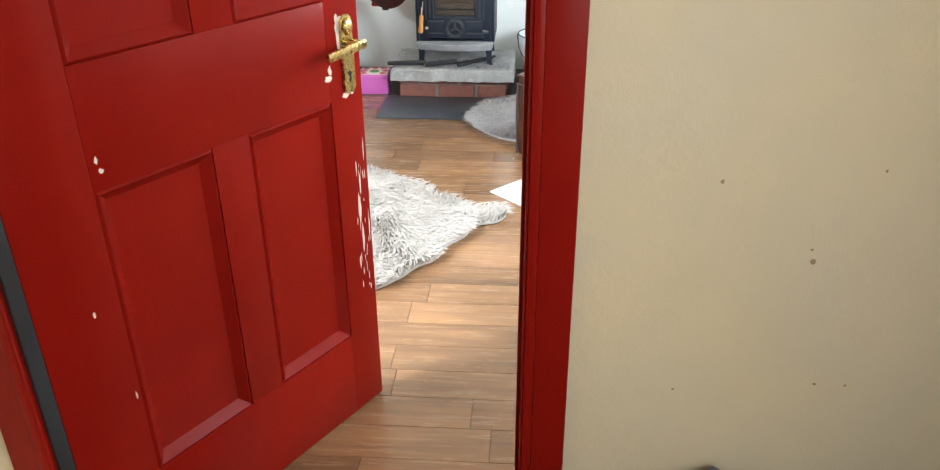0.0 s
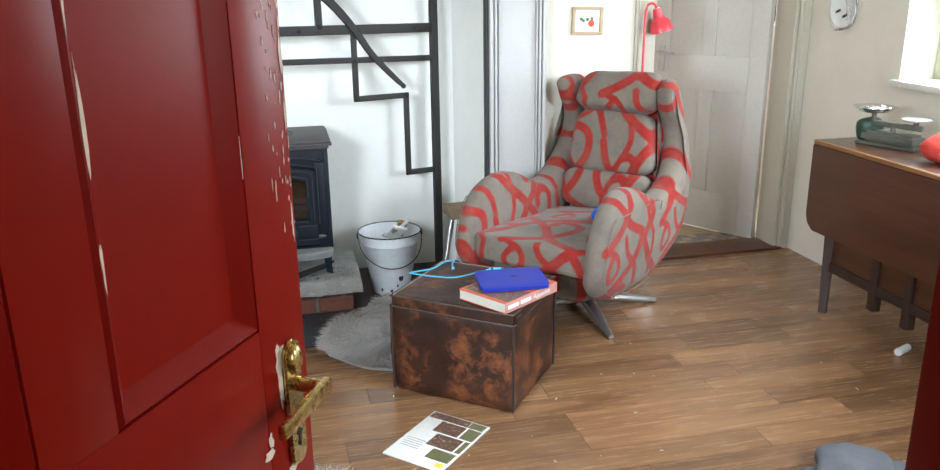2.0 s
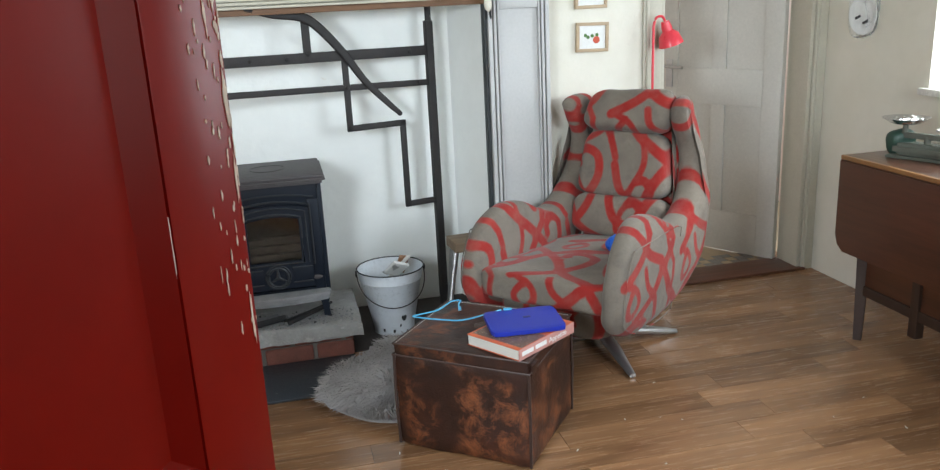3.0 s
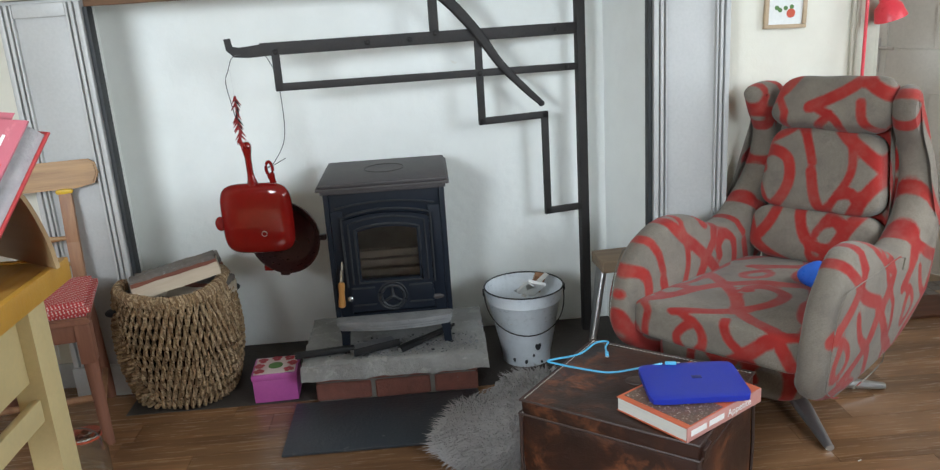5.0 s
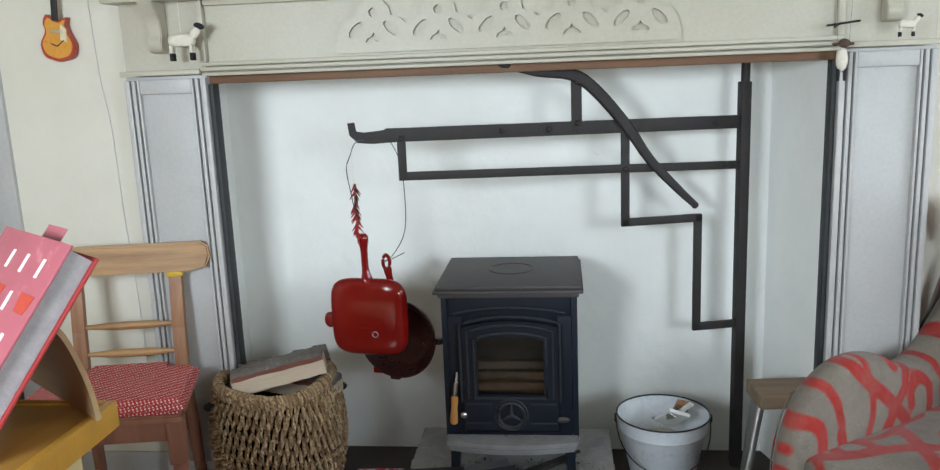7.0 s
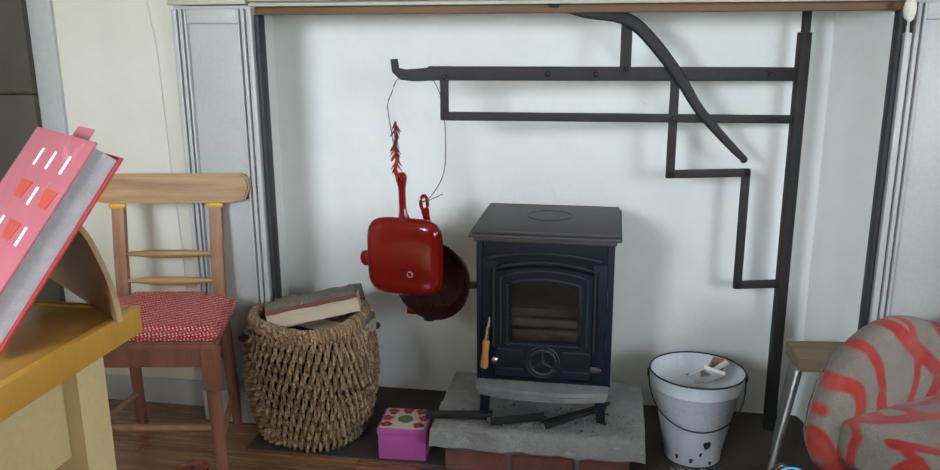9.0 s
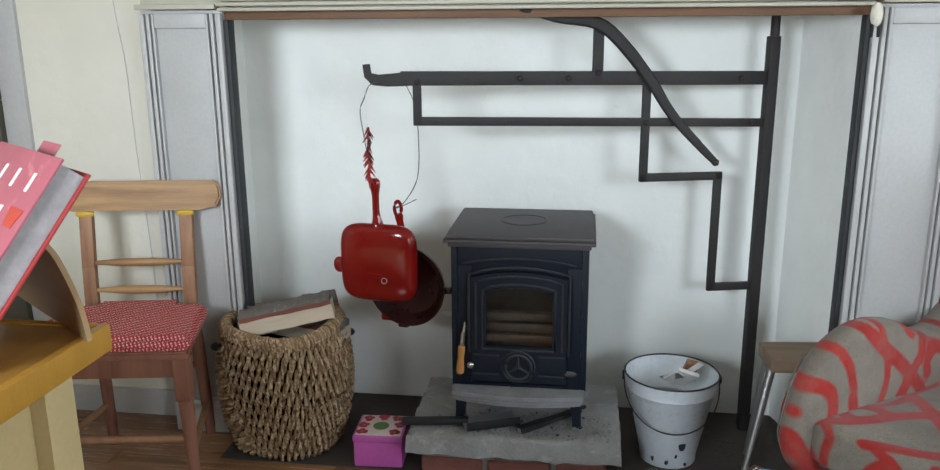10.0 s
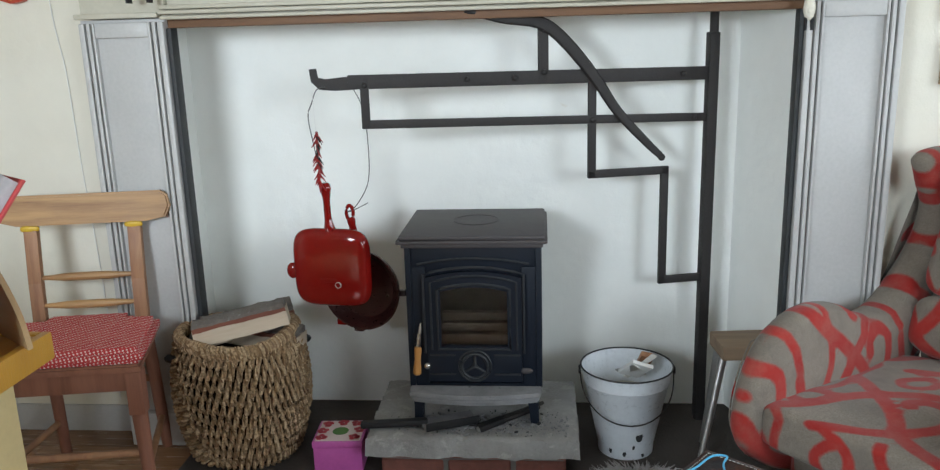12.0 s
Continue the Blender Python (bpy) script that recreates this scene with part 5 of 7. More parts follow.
            box(bm, (x, y, 0.1685 + c * 0.35), (c * 1.7, c, c * 0.7), (0, 0, rnd.uniform(0, 180)))
    tagged(single("charcoal_bits", bm, M["soot"], "black bits of charcoal in the ash under the stove", "charcoal"), kind="stuff")


build_charcoal()


# ---------------------------------------------------------------- iron chimney crane
def build_crane():
    """Swings on its post; the arm stands out into the room."""
    cr = thing("chimney_crane", "black forged iron chimney crane with hanging arm and lever", "chimney crane", pose(0.752, 0.24, 0, 0, 0, 14.5))

    def bar(name, pts, w, t):
        bm = bm_new()
        for (d0, z0), (d1, z1) in zip(pts, pts[1:]):
            ln = math.hypot(d1 - d0, z1 - z0)
            a = math.degrees(math.atan2(z1 - z0, -(d1 - d0)))
            box(bm, (-(d0 + d1) / 2, 0, (z0 + z1) / 2), (ln + w * 0.98, t, w), (0, -a, 0), 0.003)
        part(name, bm, M["iron"], cr)

    bm = bm_new()
    box(bm, (0, 0, 0.675), (0.034, 0.034, 1.33), bevel=0.004)
    rod(bm, (0.002, 0, 1.335), (0.002, 0, 1.42), 0.014)
    rod(bm, (0, 0, 0.0), (0, 0, 0.02), 0.018)
    part("post", bm, M["iron"], cr)
    bar("upper_arm", [(0.03, 1.213), (1.14, 1.226)], 0.042, 0.016)
    bm = bm_new()
    prism(bm, [(-1.12, 1.205), (-1.20, 1.203), (-1.245, 1.208), (-1.268, 1.232), (-1.272, 1.268), (-1.25, 1.27), (-1.246, 1.243), (-1.225, 1.238), (-1.12, 1.246)], 0.014, Matrix.Translation((0, 0.007, 0)) @ pose(0, 0, 0, 90), 0.002)
    part("hook_tip", bm, M["iron"], cr)
    bar("lower_arm", [(0.03, 1.073), (1.112, 1.098)], 0.026, 0.016)
    bar("drop_link", [(1.112, 1.098), (1.112, 1.226)], 0.026, 0.0165)
    bar("stepped_hanger", [(0.40, 1.19), (0.40, 0.905), (0.152, 0.905), (0.152, 0.53), (0.02, 0.53)], 0.026, 0.0155)
    bar("upright", [(0.558, 1.22), (0.558, 1.372)], 0.032, 0.0165)
    bm = bm_new()
    pts = smooth_path([(-0.80, -0.012, 1.43), (-0.69, -0.012, 1.40), (-0.575, -0.012, 1.385), (-0.50, -0.012, 1.335), (-0.40, -0.012, 1.22), (-0.32, -0.012, 1.105), (-0.22, -0.012, 1.0), (-0.172, -0.012, 0.955)], 4)
    tube(bm, pts, [0.012 + 0.008 * min(1, k / 9) - 0.009 * max(0, (k - 14) / 14) for k in range(len(pts))], 8, flat=0.5)
    ball(bm, (-0.168, -0.012, 0.95), (0.012, 0.012, 0.012))
    part("lever", bm, M["iron"], cr)
    for d, z in ((0.80, 1.222), (0.65, 1.22), (1.112, 1.215), (0.40, 1.081), (0.10, 1.214), (0.558, 1.235), (0.558, 1.362), (0.06, 1.075)):
        bm = bm_new()
        ball(bm, (-d, -0.011, z), (0.009, 0.007, 0.009), seg=10)
        part("rivet", bm, M["iron"], cr)


build_crane()


def build_pans():
    # square grill pan hung by its handle
    pan = thing("square_grill_pan", "cherry red enamelled square pan hanging from the crane", "pan", pose(-0.45, -0.085, 0.66, 0, 0, -8))
    bm = bm_new()
    superbox(bm, (0, 0, 0), (0.254, 0.052, 0.25), (0, 0, 0), 4.5, 16)
    for v in bm.verts:
        k = 1 - 0.10 * max(0.0, min(1.0, -v.co.y / 0.024))
        v.co.x, v.co.z = v.co.x * k, v.co.z * k
    part("body", bm, M["red_pan"], pan)
    bm = bm_new()
    tube(bm, smooth_path([(0, 0.005, 0.115), (-0.004, 0.005, 0.16), (-0.005, 0.006, 0.22), (-0.006, 0.006, 0.268)], 5), [0.021, 0.019, 0.017, 0.014, 0.012, 0.011, 0.011, 0.011, 0.011, 0.011, 0.012, 0.014, 0.016, 0.017, 0.015, 0.009], 10, flat=1.0)
    part("handle", bm, M["red_pan"], pan)
    bm = bm_new()
    ball(bm, (-0.135, 0.005, -0.015), (0.02, 0.012, 0.026))
    part("pouring_lip", bm, M["red_pan"], pan)
    bm = bm_new()
    box(bm, (-0.002, -0.0275, -0.03), (0.05, 0.002, 0.006), (0, 0, 0), 0.0008)
    box(bm, (0.006, -0.0275, -0.042), (0.034, 0.002, 0.005), (0, 0, 0), 0.0008)
    part("cast_mark", bm, M["red_pan"], pan)
    bm = bm_new()
    tube(bm, [(0.028 + (0.009 * math.cos(t)), -0.0275, -0.048 + 0.009 * math.sin(t)) for t in [2 * math.pi * k / 16 for k in range(16)]], 0.0015, 6, closed=True)
    part("cast_ring", bm, M["silver"], pan)
    fr = thing("round_frying_pan", "dark red round frying pan hanging behind", "pan", pose(-0.375, 0.0, 0.565, 0, 0, -12))
    bm = bm_new()
    lathe(bm, [(0.0, -0.022), (0.105, -0.022), (0.128, 0.0), (0.134, 0.022), (0.128, 0.022), (0.10, -0.012), (0.0, -0.014)], 36, pose(0, 0, 0, 90))
    part("body", bm, M["red_dark"], fr)
    bm = bm_new()
    tube(bm, smooth_path([(0.0, 0, 0.12), (-0.02, 0, 0.19), (-0.028, 0, 0.235)], 5), [0.018, 0.015, 0.013, 0.012, 0.012, 0.012, 0.012, 0.012, 0.014, 0.014, 0.012], 8)
    part("handle", bm, M["red_pan"], fr)
    bm = bm_new()
    tube(bm, [(-0.03 + 0.012 * math.cos(t), 0, 0.25 + 0.024 * math.sin(t)) for t in [2 * math.pi * k / 18 for k in range(18)]], 0.006, 8, closed=True)
    part("handle_loop", bm, M["red_pan"], fr)
    for a, b in ((0.132, -0.005), (-0.02, -0.136), (-0.08, -0.118)):
        bm = bm_new()
        box(bm, (a, 0.0, b), (0.035, 0.02, 0.022), bevel=0.006)
        part("lip", bm, M["red_pan"] if a < -0.05 else M["red_dark"], fr)
    # wires and dried chillies
    bm = bm_new()
    tube(bm, smooth_path([(-0.43, -0.068, 1.215), (-0.455, -0.095, 1.21), (-0.475, -0.09, 1.17), (-0.49, -0.085, 1.13), (-0.48, -0.085, 1.05), (-0.47, -0.085, 0.985), (-0.466, -0.085, 0.93), (-0.47, -0.083, 0.915)], 6), 0.0016, 6)
    single("pan_wire", bm, M["wire"], "bent grey wire holding a pan", "wire")
    bm = bm_new()
    tube(bm, smooth_path([(-0.36, -0.04, 1.21), (-0.335, -0.035, 1.15), (-0.325, -0.03, 1.05), (-0.335, -0.01, 0.92), (-0.38, 0.0, 0.84), (-0.41, 0.0, 0.82), (-0.39, 0.0, 0.825), (-0.34, -0.01, 0.85)], 6), 0.0016, 6)
    single("pan_wire", bm, M["wire"], "bent grey wire hooked through a pan handle", "wire")
    ch = thing("dried_chilli_string", "string of small dried red chillies on the crane hook", "chilli string")
    bm = bm_new()
    tube(bm, [(-0.468, -0.10, 1.20), (-0.466, -0.10, 1.12), (-0.462, -0.10, 0.93)], 0.001, 5)
    part("string", bm, M["paper"], ch)
    rnd = random.Random(4)
    for k in range(36):
        z = 1.085 - 0.17 * k / 36
        a = rnd.uniform(0, 6.28)
        bm = bm_new()
        c = Vector((-0.464, -0.10, z))
        rod(bm, c, c + Vector((0.018 * math.cos(a), 0.012 * math.sin(a), -0.022)), 0.0045, 0.001, 6)
        part("chilli", bm, M["chilli"] if rnd.random() < 0.75 else M["black_felt"], ch)


build_pans()


# ---------------------------------------------------------------- bucket, tin, basket
def build_bucket():
    b = thing("enamel_bucket", "chipped white enamel bucket half full of rubbish", "bucket", pose(0.475, 0.02, 0))
    bm = bm_new()
    lathe(bm, [(0.0, 0.004), (0.083, 0.004), (0.085, 0.0), (0.089, 0.0), (0.091, 0.03), (0.136, 0.245), (0.140, 0.25), (0.139, 0.256), (0.148, 0.296), (0.144, 0.296), (0.088, 0.04), (0.0, 0.04)], 40)
    part("body", bm, M["enamel"], b)
    bm = bm_new()
    tube(bm, [(0.148 * math.cos(t), 0.148 * math.sin(t), 0.298) for t in [2 * math.pi * k / 40 for k in range(40)]], 0.0028, 6, closed=True)
    part("rim", bm, M["soot"], b, "dark worn rim")
    bm = bm_new()
    pts = [(0.15 * math.cos(t), 0.153 * math.sin(t), 0.28 - 0.125 * abs(math.sin(t)) ** 0.8) for t in [-math.pi * k / 20 for k in range(21)]]
    tube(bm, pts, 0.0022, 6)
    part("bail", bm, M["iron"], b, "thin iron bail handle")
    for s in (-1, 1):
        bm = bm_new()
        tube(bm, [(s * 0.152, 0.012 * math.cos(t), 0.28 + 0.012 * math.sin(t)) for t in [2 * math.pi * k / 12 for k in range(12)]], 0.0035, 6, closed=True)
        part("ear", bm, M["iron"], b)
    rnd = random.Random(6)
    for a, z, s in ((-1.25, 0.09, 0.014), (-2.2, 0.03, 0.008), (-1.7, 0.025, 0.008), (-1.0, 0.02, 0.010), (-1.4, 0.05, 0.006)):
        r = 0.0915 + (z - 0.03) * 0.209
        bm = bm_new()
        n = 10
        ring = [bm.verts.new(((r + 0.0008) * math.cos(a + s * 8 * math.cos(2 * math.pi * k / n) * rnd.uniform(0.7, 1.2)), (r + 0.0008) * math.sin(a + s * 8 * math.cos(2 * math.pi * k / n)), z + 1.3 * s * math.sin(2 * math.pi * k / n))) for k in range(n)]
        bm.faces.new(ring)
        bmesh.ops.solidify(bm, geom=bm.faces[:], thickness=0.0006)
        part("enamel_chip", bm, M["soot"], b, "black rust chip", smooth=False)
    bm = bm_new()
    lathe(bm, [(0.0, 0.205), (0.06, 0.20), (0.122, 0.187), (0.0, 0.18)], 24, wob=lambda a, z: 1 + 0.03 * math.sin(5 * a))
    single("waste_paper", bm, mat("soiled_paper", (0.50, 0.46, 0.38), (0.38, 0.34, 0.27), 0.8, scale=14, bump=0.4), "crumpled waste paper inside the bucket", "waste paper", pose(0.475, 0.02, 0))
    for k, (m, s, mt, lb) in enumerate(((pose(0.50, -0.01, 0.295, 50, 20, 10), (0.07, 0.012, 0.11), "paper", "small white carton"), (pose(0.515, 0.0, 0.30, 40, 30, 0), (0.018, 0.002, 0.2), "plate", "white plastic strip"),
                                        (pose(0.475, 0.0, 0.29, 55, 35, 0), (0.025, 0.004, 0.14), "silver", "grey plastic strip"), (pose(0.53, 0.03, 0.30, 35, 12, 0), (0.04, 0.02, 0.1), "pine", "scrap of brown wood"))):
        bm = bm_new()
        box(bm, (0, 0, 0), s, bevel=0.001)
        single("rubbish_piece", bm, M[mt], lb + " poking out of the bucket", "rubbish", m)


build_bucket()


def build_tin():
    t = thing("biscuit_tin", "pink tin with a red flowered lid", "tin", pose(-0.455, -0.10, 0, 0, 0, 3))
    bm = bm_new()
    box(bm, (0, 0, 0.044), (0.158, 0.15, 0.088), bevel=0.008)
    part("body", bm, M["tin_pink"], t)
    bm = bm_new()
    box(bm, (0, 0, 0.098), (0.163, 0.155, 0.024), bevel=0.007)
    lid = part("lid", bm, M["tin_pink"], t)
    bm = bm_new()
    box(bm, (0, 0, 0.1105), (0.146, 0.138, 0.002), bevel=0.001)
    part("printed_top", bm, M["tin_lid"], lid, "pale lid with flower print")
    rnd = random.Random(9)
    for cx, cy in ((-0.05, 0.045), (0.045, 0.05), (-0.055, -0.045), (0.05, -0.045), (0.0, 0.055), (-0.058, 0.0), (0.06, 0.005)):
        bm = bm_new()
        for k in range(5):
            a = 2 * math.pi * k / 5 + rnd.random()
            lathe(bm, [(0.0, 0.0), (0.009, 0.0), (0.009, 0.0008), (0.0, 0.0008)], 10, pose(cx + 0.011 * math.cos(a), cy + 0.011 * math.sin(a), 0.1115))
        part("flower", bm, M["flower"], lid)
    bm = bm_new()
    lathe(bm, [(0.018, 0), (0.026, 0), (0.026, 0.001), (0.018, 0.001)], 20, pose(0.0, -0.005, 0.1115))
    part("wreath", bm, M["leaf"], lid)


build_tin()


def split_block(bm, length, section, rough, seed):
    """A riven piece of wood along x: one section swept, its surface torn unevenly."""
    n = 26
    pts = []
    for a, b in zip(section, section[1:] + section[:1]):
        pts += [(a[0] + (b[0] - a[0]) * k / 4, a[1] + (b[1] - a[1]) * k / 4) for k in range(4)]
    rings = []
    for i in range(n):
        x = length * (i / (n - 1) - 0.5)
        ring = []
        for y, z in pts:
            d = rough * noise.noise((x * 22 + seed, y * 60, z * 60)) + 0.5 * rough * noise.noise((x * 70 + seed, y * 110, z * 110))
            ring.append(bm.verts.new((x + (rough * noise.noise((y * 50, z * 50, seed)) if i in (0, n - 1) else 0), y + d, z + d)))
        rings.append(ring)
    m = len(pts)
    for a, b in zip(rings, rings[1:]):
        for k in range(m):
            bm.faces.new((a[k], a[(k + 1) % m], b[(k + 1) % m], b[k]))
    bm.faces.new(rings[0][::-1]), bm.faces.new(rings[-1])


def build_basket():
    """Rope-twist basket: rows of plump strands that stand out from an inner wall, coloured dark as the shade in their
    gaps.
    """
    b = thing("log_basket", "bulging woven seagrass log basket", "basket", pose(-0.80, -0.02, 0, 0, 0, -12))
    Hb = 0.44

    def radius(a, z):
        u = z / Hb
        r = 0.158 + 0.048 * math.sin(math.pi * (0.12 + 0.75 * u)) - 0.018 * (1 - u) ** 3
        sq = 1 / (abs(math.cos(a)) ** 3.2 + abs(math.sin(a)) ** 3.2) ** (1 / 3.2)
        return r * (0.45 + 0.55 * sq * 1.02), r * 0.92 * (0.45 + 0.55 * sq)

    def at(a, z, d=0.0):
        rx, ry = radius(a, z)
        return Vector(((rx + d) * math.cos(a), (ry + d) * math.sin(a), z))

    bm = bm_new()
    rings = [[bm.verts.new(at(2 * math.pi * k / 40, z, -0.012)) for k in range(40)] for z in [0.005 + (Hb - 0.02) * i / 10 for i in range(11)]]
    for p, q in zip(rings, rings[1:]):
        for k in range(40):
            bm.faces.new((p[k], p[(k + 1) % 40], q[(k + 1) % 40], q[k]))
    bm.faces.new(rings[0][::-1])
    part("lining", bm, mat("weave_gap_shade", (0.03, 0.018, 0.010), rough=0.95), b)
    rnd = random.Random(11)
    rows, cols = 11, 52

    def flat_side(a, z):
        """The two short sides are coiled level; their border leans."""
        d = math.degrees(a) % 180
        return 28 - 34 * z / Hb < d - 12 < 32 + 38 * (1 - z / Hb)

    bm = bm_new()
    for i in range(rows):
        z = 0.020 + (Hb - 0.055) * i / (rows - 1)
        for k in range(cols):
            a = 2 * math.pi * (k + 0.5 * (i % 2)) / cols
            if flat_side(a, z):
                continue
            j = rnd.uniform(-0.004, 0.004)
            lean = -0.020 + rnd.uniform(-0.012, 0.012)
            r = rnd.uniform(0.0062, 0.0082)
            q = [at(a + lean, max(0.010, z - 0.044 + j), -0.008), at(a + lean * 0.3, z - 0.008 + j, 0.006 + rnd.uniform(0, 0.004)), at(a - lean * 0.4, z + 0.012 + j, 0.005), at(a - lean, min(z + 0.044 + j, Hb - 0.02), -0.008)]
            tube(bm, smooth_path(q, 2), [r * u for u in (0.45, 0.8, 1.0, 1.05, 1.0, 0.8, 0.45)], 7)
    for i in range(18):
        z = 0.014 + (Hb - 0.045) * i / 17
        for k in range(34):
            a = 2 * math.pi * (k + 0.5 * (i % 2)) / 34
            if not flat_side(a, z):
                continue
            j = rnd.uniform(-0.003, 0.003)
            q = [at(a - 0.12, max(0.01, z - 0.010 + j), -0.007), at(a - 0.03, z - 0.003 + j, 0.006), at(a + 0.03, z + 0.003 + j, 0.006), at(a + 0.12, z + 0.010 + j, -0.007)]
            tube(bm, smooth_path(q, 2), [0.004, 0.0075, 0.0095, 0.010, 0.0095, 0.0075, 0.004], 7)
    part("strand_weave", bm, M["rope"], b)["kind"] = "stuff"
    bm = bm_new()
    for k in range(110):
        a = 2 * math.pi * k / 110
        zt = Hb - 0.004 + 0.010 * math.sin(2 * a + 0.6) + rnd.uniform(-0.002, 0.002)
        q = [at(a + 0.03, zt - 0.034, 0.002), at(a + 0.012, zt - 0.012, 0.012), at(a - 0.01, zt + 0.003, 0.004), at(a - 0.02, zt - 0.004, -0.014), at(a - 0.03, zt - 0.03, -0.016)]
        tube(bm, smooth_path(q, 2), rnd.uniform(0.0062, 0.0078), 6)
    part("rim", bm, M["rope"], b)["kind"] = "stuff"
    for a in (math.pi * 1.22, math.pi * 0.22):
        bm = bm_new()
        c = at(a, 0.365, 0.006)
        ball(bm, c, (0.03, 0.03, 0.014), seg=12)
        part("handle_hole", bm, M["ink"], b, "dark grip hole")
    for k, (m, L) in enumerate(((pose(-0.765, -0.07, 0.470, -8, -10, 16), 0.30), (pose(-0.79, 0.06, 0.43, 10, -5, 30), 0.30), (pose(-0.73, 0.02, 0.40, 0, 5, -10), 0.28))):
        lg = thing("firewood_log", "split log with grey bark in the basket" if k == 0 else "split firewood log deep in the basket", "log", m, "logs in the basket")
        bm = bm_new()
        split_block(bm, L, [(-0.04, -0.035), (0.045, -0.03), (0.04, 0.022), (-0.035, 0.018)], 0.0025, 40 + k)
        part("wood", bm, M["log"], lg)
        bm = bm_new()
        split_block(bm, L * 0.985, [(-0.0375, 0.020), (0.042, 0.024), (0.034, 0.038), (0.012, 0.046), (-0.015, 0.044), (-0.034, 0.033)], 0.007, 60 + k)
        part("bark", bm, M["bark"], lg, "flaky grey bark")
        bm = bm_new()
        split_block(bm, L * 0.99, [(-0.043, 0.012), (-0.036, 0.012), (-0.034, 0.024), (-0.041, 0.024)], 0.003, 80 + k)
        part("inner_bark", bm, M["bark_red"], lg)


build_basket()


# ---------------------------------------------------------------- wooden chair
def build_chair():
    c = thing("kitchen_chair", "worn stripped-pine kitchen chair with a red dotted cushion", "chair", pose(-1.228, -0.235, 0, 0, 0, 10))
    # local: front is -y, seat 0.40 wide, 0.37 deep
    bm = bm_new()
    prism(bm, [(-0.245, -0.2), (0.245, -0.2), (0.20, 0.17), (-0.20, 0.17)], 0.025, Matrix.Translation((0, 0, 0.435)), 0.006)
    part("seat", bm, M["pink_wood"], c)
    for s in (-1, 1):
        bm = bm_new()
        rod(bm, (s * 0.225, -0.175, 0.0), (s * 0.218, -0.172, 0.30), 0.017, 0.023, 14)
        box(bm, (s * 0.218, -0.172, 0.368), (0.048, 0.048, 0.135), bevel=0.005)
        part("front_leg", bm, M["pink_wood"], c)
        bm = bm_new()
        rod(bm, (s * 0.17, 0.20, 0.0), (s * 0.16, 0.155, 0.44), 0.018, 0.022, 12)
        part("back_leg", bm, M["pink_wood"], c)
        bm = bm_new()
        for z0, z1, y0, y1 in ((0.44, 0.62, 0.14, 0.155), (0.62, 0.80, 0.155, 0.18)):
            box(bm, (s * 0.16, (y0 + y1) / 2, (z0 + z1) / 2), (0.042, 0.026, z1 - z0 + 0.01), (-math.degrees(math.atan2(y1 - y0, z1 - z0)), 0, 0), 0.004)
        part("back_post", bm, M["pine"], c)
        bm = bm_new()
        superbox(bm, (s * 0.16, 0.17, 0.795), (0.058, 0.012, 0.02), p=3, cuts=4, pucker=0.006, seed=s)
        part("glue_smear", bm, M["glue"], c, "old yellow glue")
        bm = bm_new()
        rod(bm, (s * 0.222, -0.17, 0.12), (s * 0.168, 0.19, 0.12), 0.011)
        part("side_stretcher", bm, M["pine"], c)
    bm = bm_new()
    span(bm, -0.194, 0.194, -0.185, -0.162, 0.375, 0.434, 0.003)
    part("front_apron", bm, M["pink_wood"], c)
    for z in (0.545, 0.635):
        bm = bm_new()
        pts = [(-0.142 + 0.284 * k / 8, 0.145 + (z - 0.54) * 0.13, z) for k in range(9)]
        tube(bm, pts, [0.007, 0.009, 0.0125, 0.0135, 0.0135, 0.0135, 0.0125, 0.009, 0.007], 10)
        part("back_spindle", bm, M["pine_x"], c)
    bm = bm_new()
    out = [(-0.265, -0.03), (-0.275, 0.0), (-0.272, 0.035), (-0.25, 0.05), (0.25, 0.05), (0.272, 0.035), (0.278, 0.0), (0.262, -0.035), (0.20, -0.047), (-0.20, -0.047)]
    prism(bm, out, 0.026, Matrix.Translation((0, 0.195, 0.848)) @ pose(0, 0, 0, 83), 0.006)
    part("top_rail", bm, M["pine_x"], c)
    for y, z in ((-0.172, 0.17), (0.185, 0.26)):
        bm = bm_new()
        w = 0.215 if y < 0 else 0.16
        rod(bm, (-w, y, z), (w, y, z), 0.012, seg=12)
        part("stretcher", bm, M["pine"], c)
    cu = thing("seat_cushion", "flat red cushion with tiny white dots on the chair", "cushion", pose(-1.228, -0.235, 0.461, 0, 0, 10))
    bm = bm_new()
    out = [(-0.25, -0.205), (0.255, -0.205), (0.225, 0.10), (0.137, 0.105), (0.13, 0.15), (-0.13, 0.15), (-0.137, 0.105), (-0.22, 0.10)]
    prism(bm, out, 0.05, None, 0.016)
    part("cover", bm, M["dots"], cu)


build_chair()


# ---------------------------------------------------------------- tall table with book stand
def build_side_table():
    d = thing("tall_table", "pale yellow painted tall table with a honey varnished top", "table", pose(-0.805, -1.925, 0.004))
    # corner of the top at local (0.335, 0.42)
    bm = bm_new()
    span(bm, -0.90, 0.325, -0.42, 0.41, 0.945, 0.977, 0.003)
    part("top", bm, M["desk_top"], d)
    bm = bm_new()
    span(bm, 0.3255, 0.339, -0.42, 0.424, 0.94, 0.979, 0.003)
    span(bm, -0.90, 0.325, 0.4105, 0.424, 0.94, 0.979, 0.003)
    part("edging", bm, M["desk_edge"], d, "ochre varnished edging")
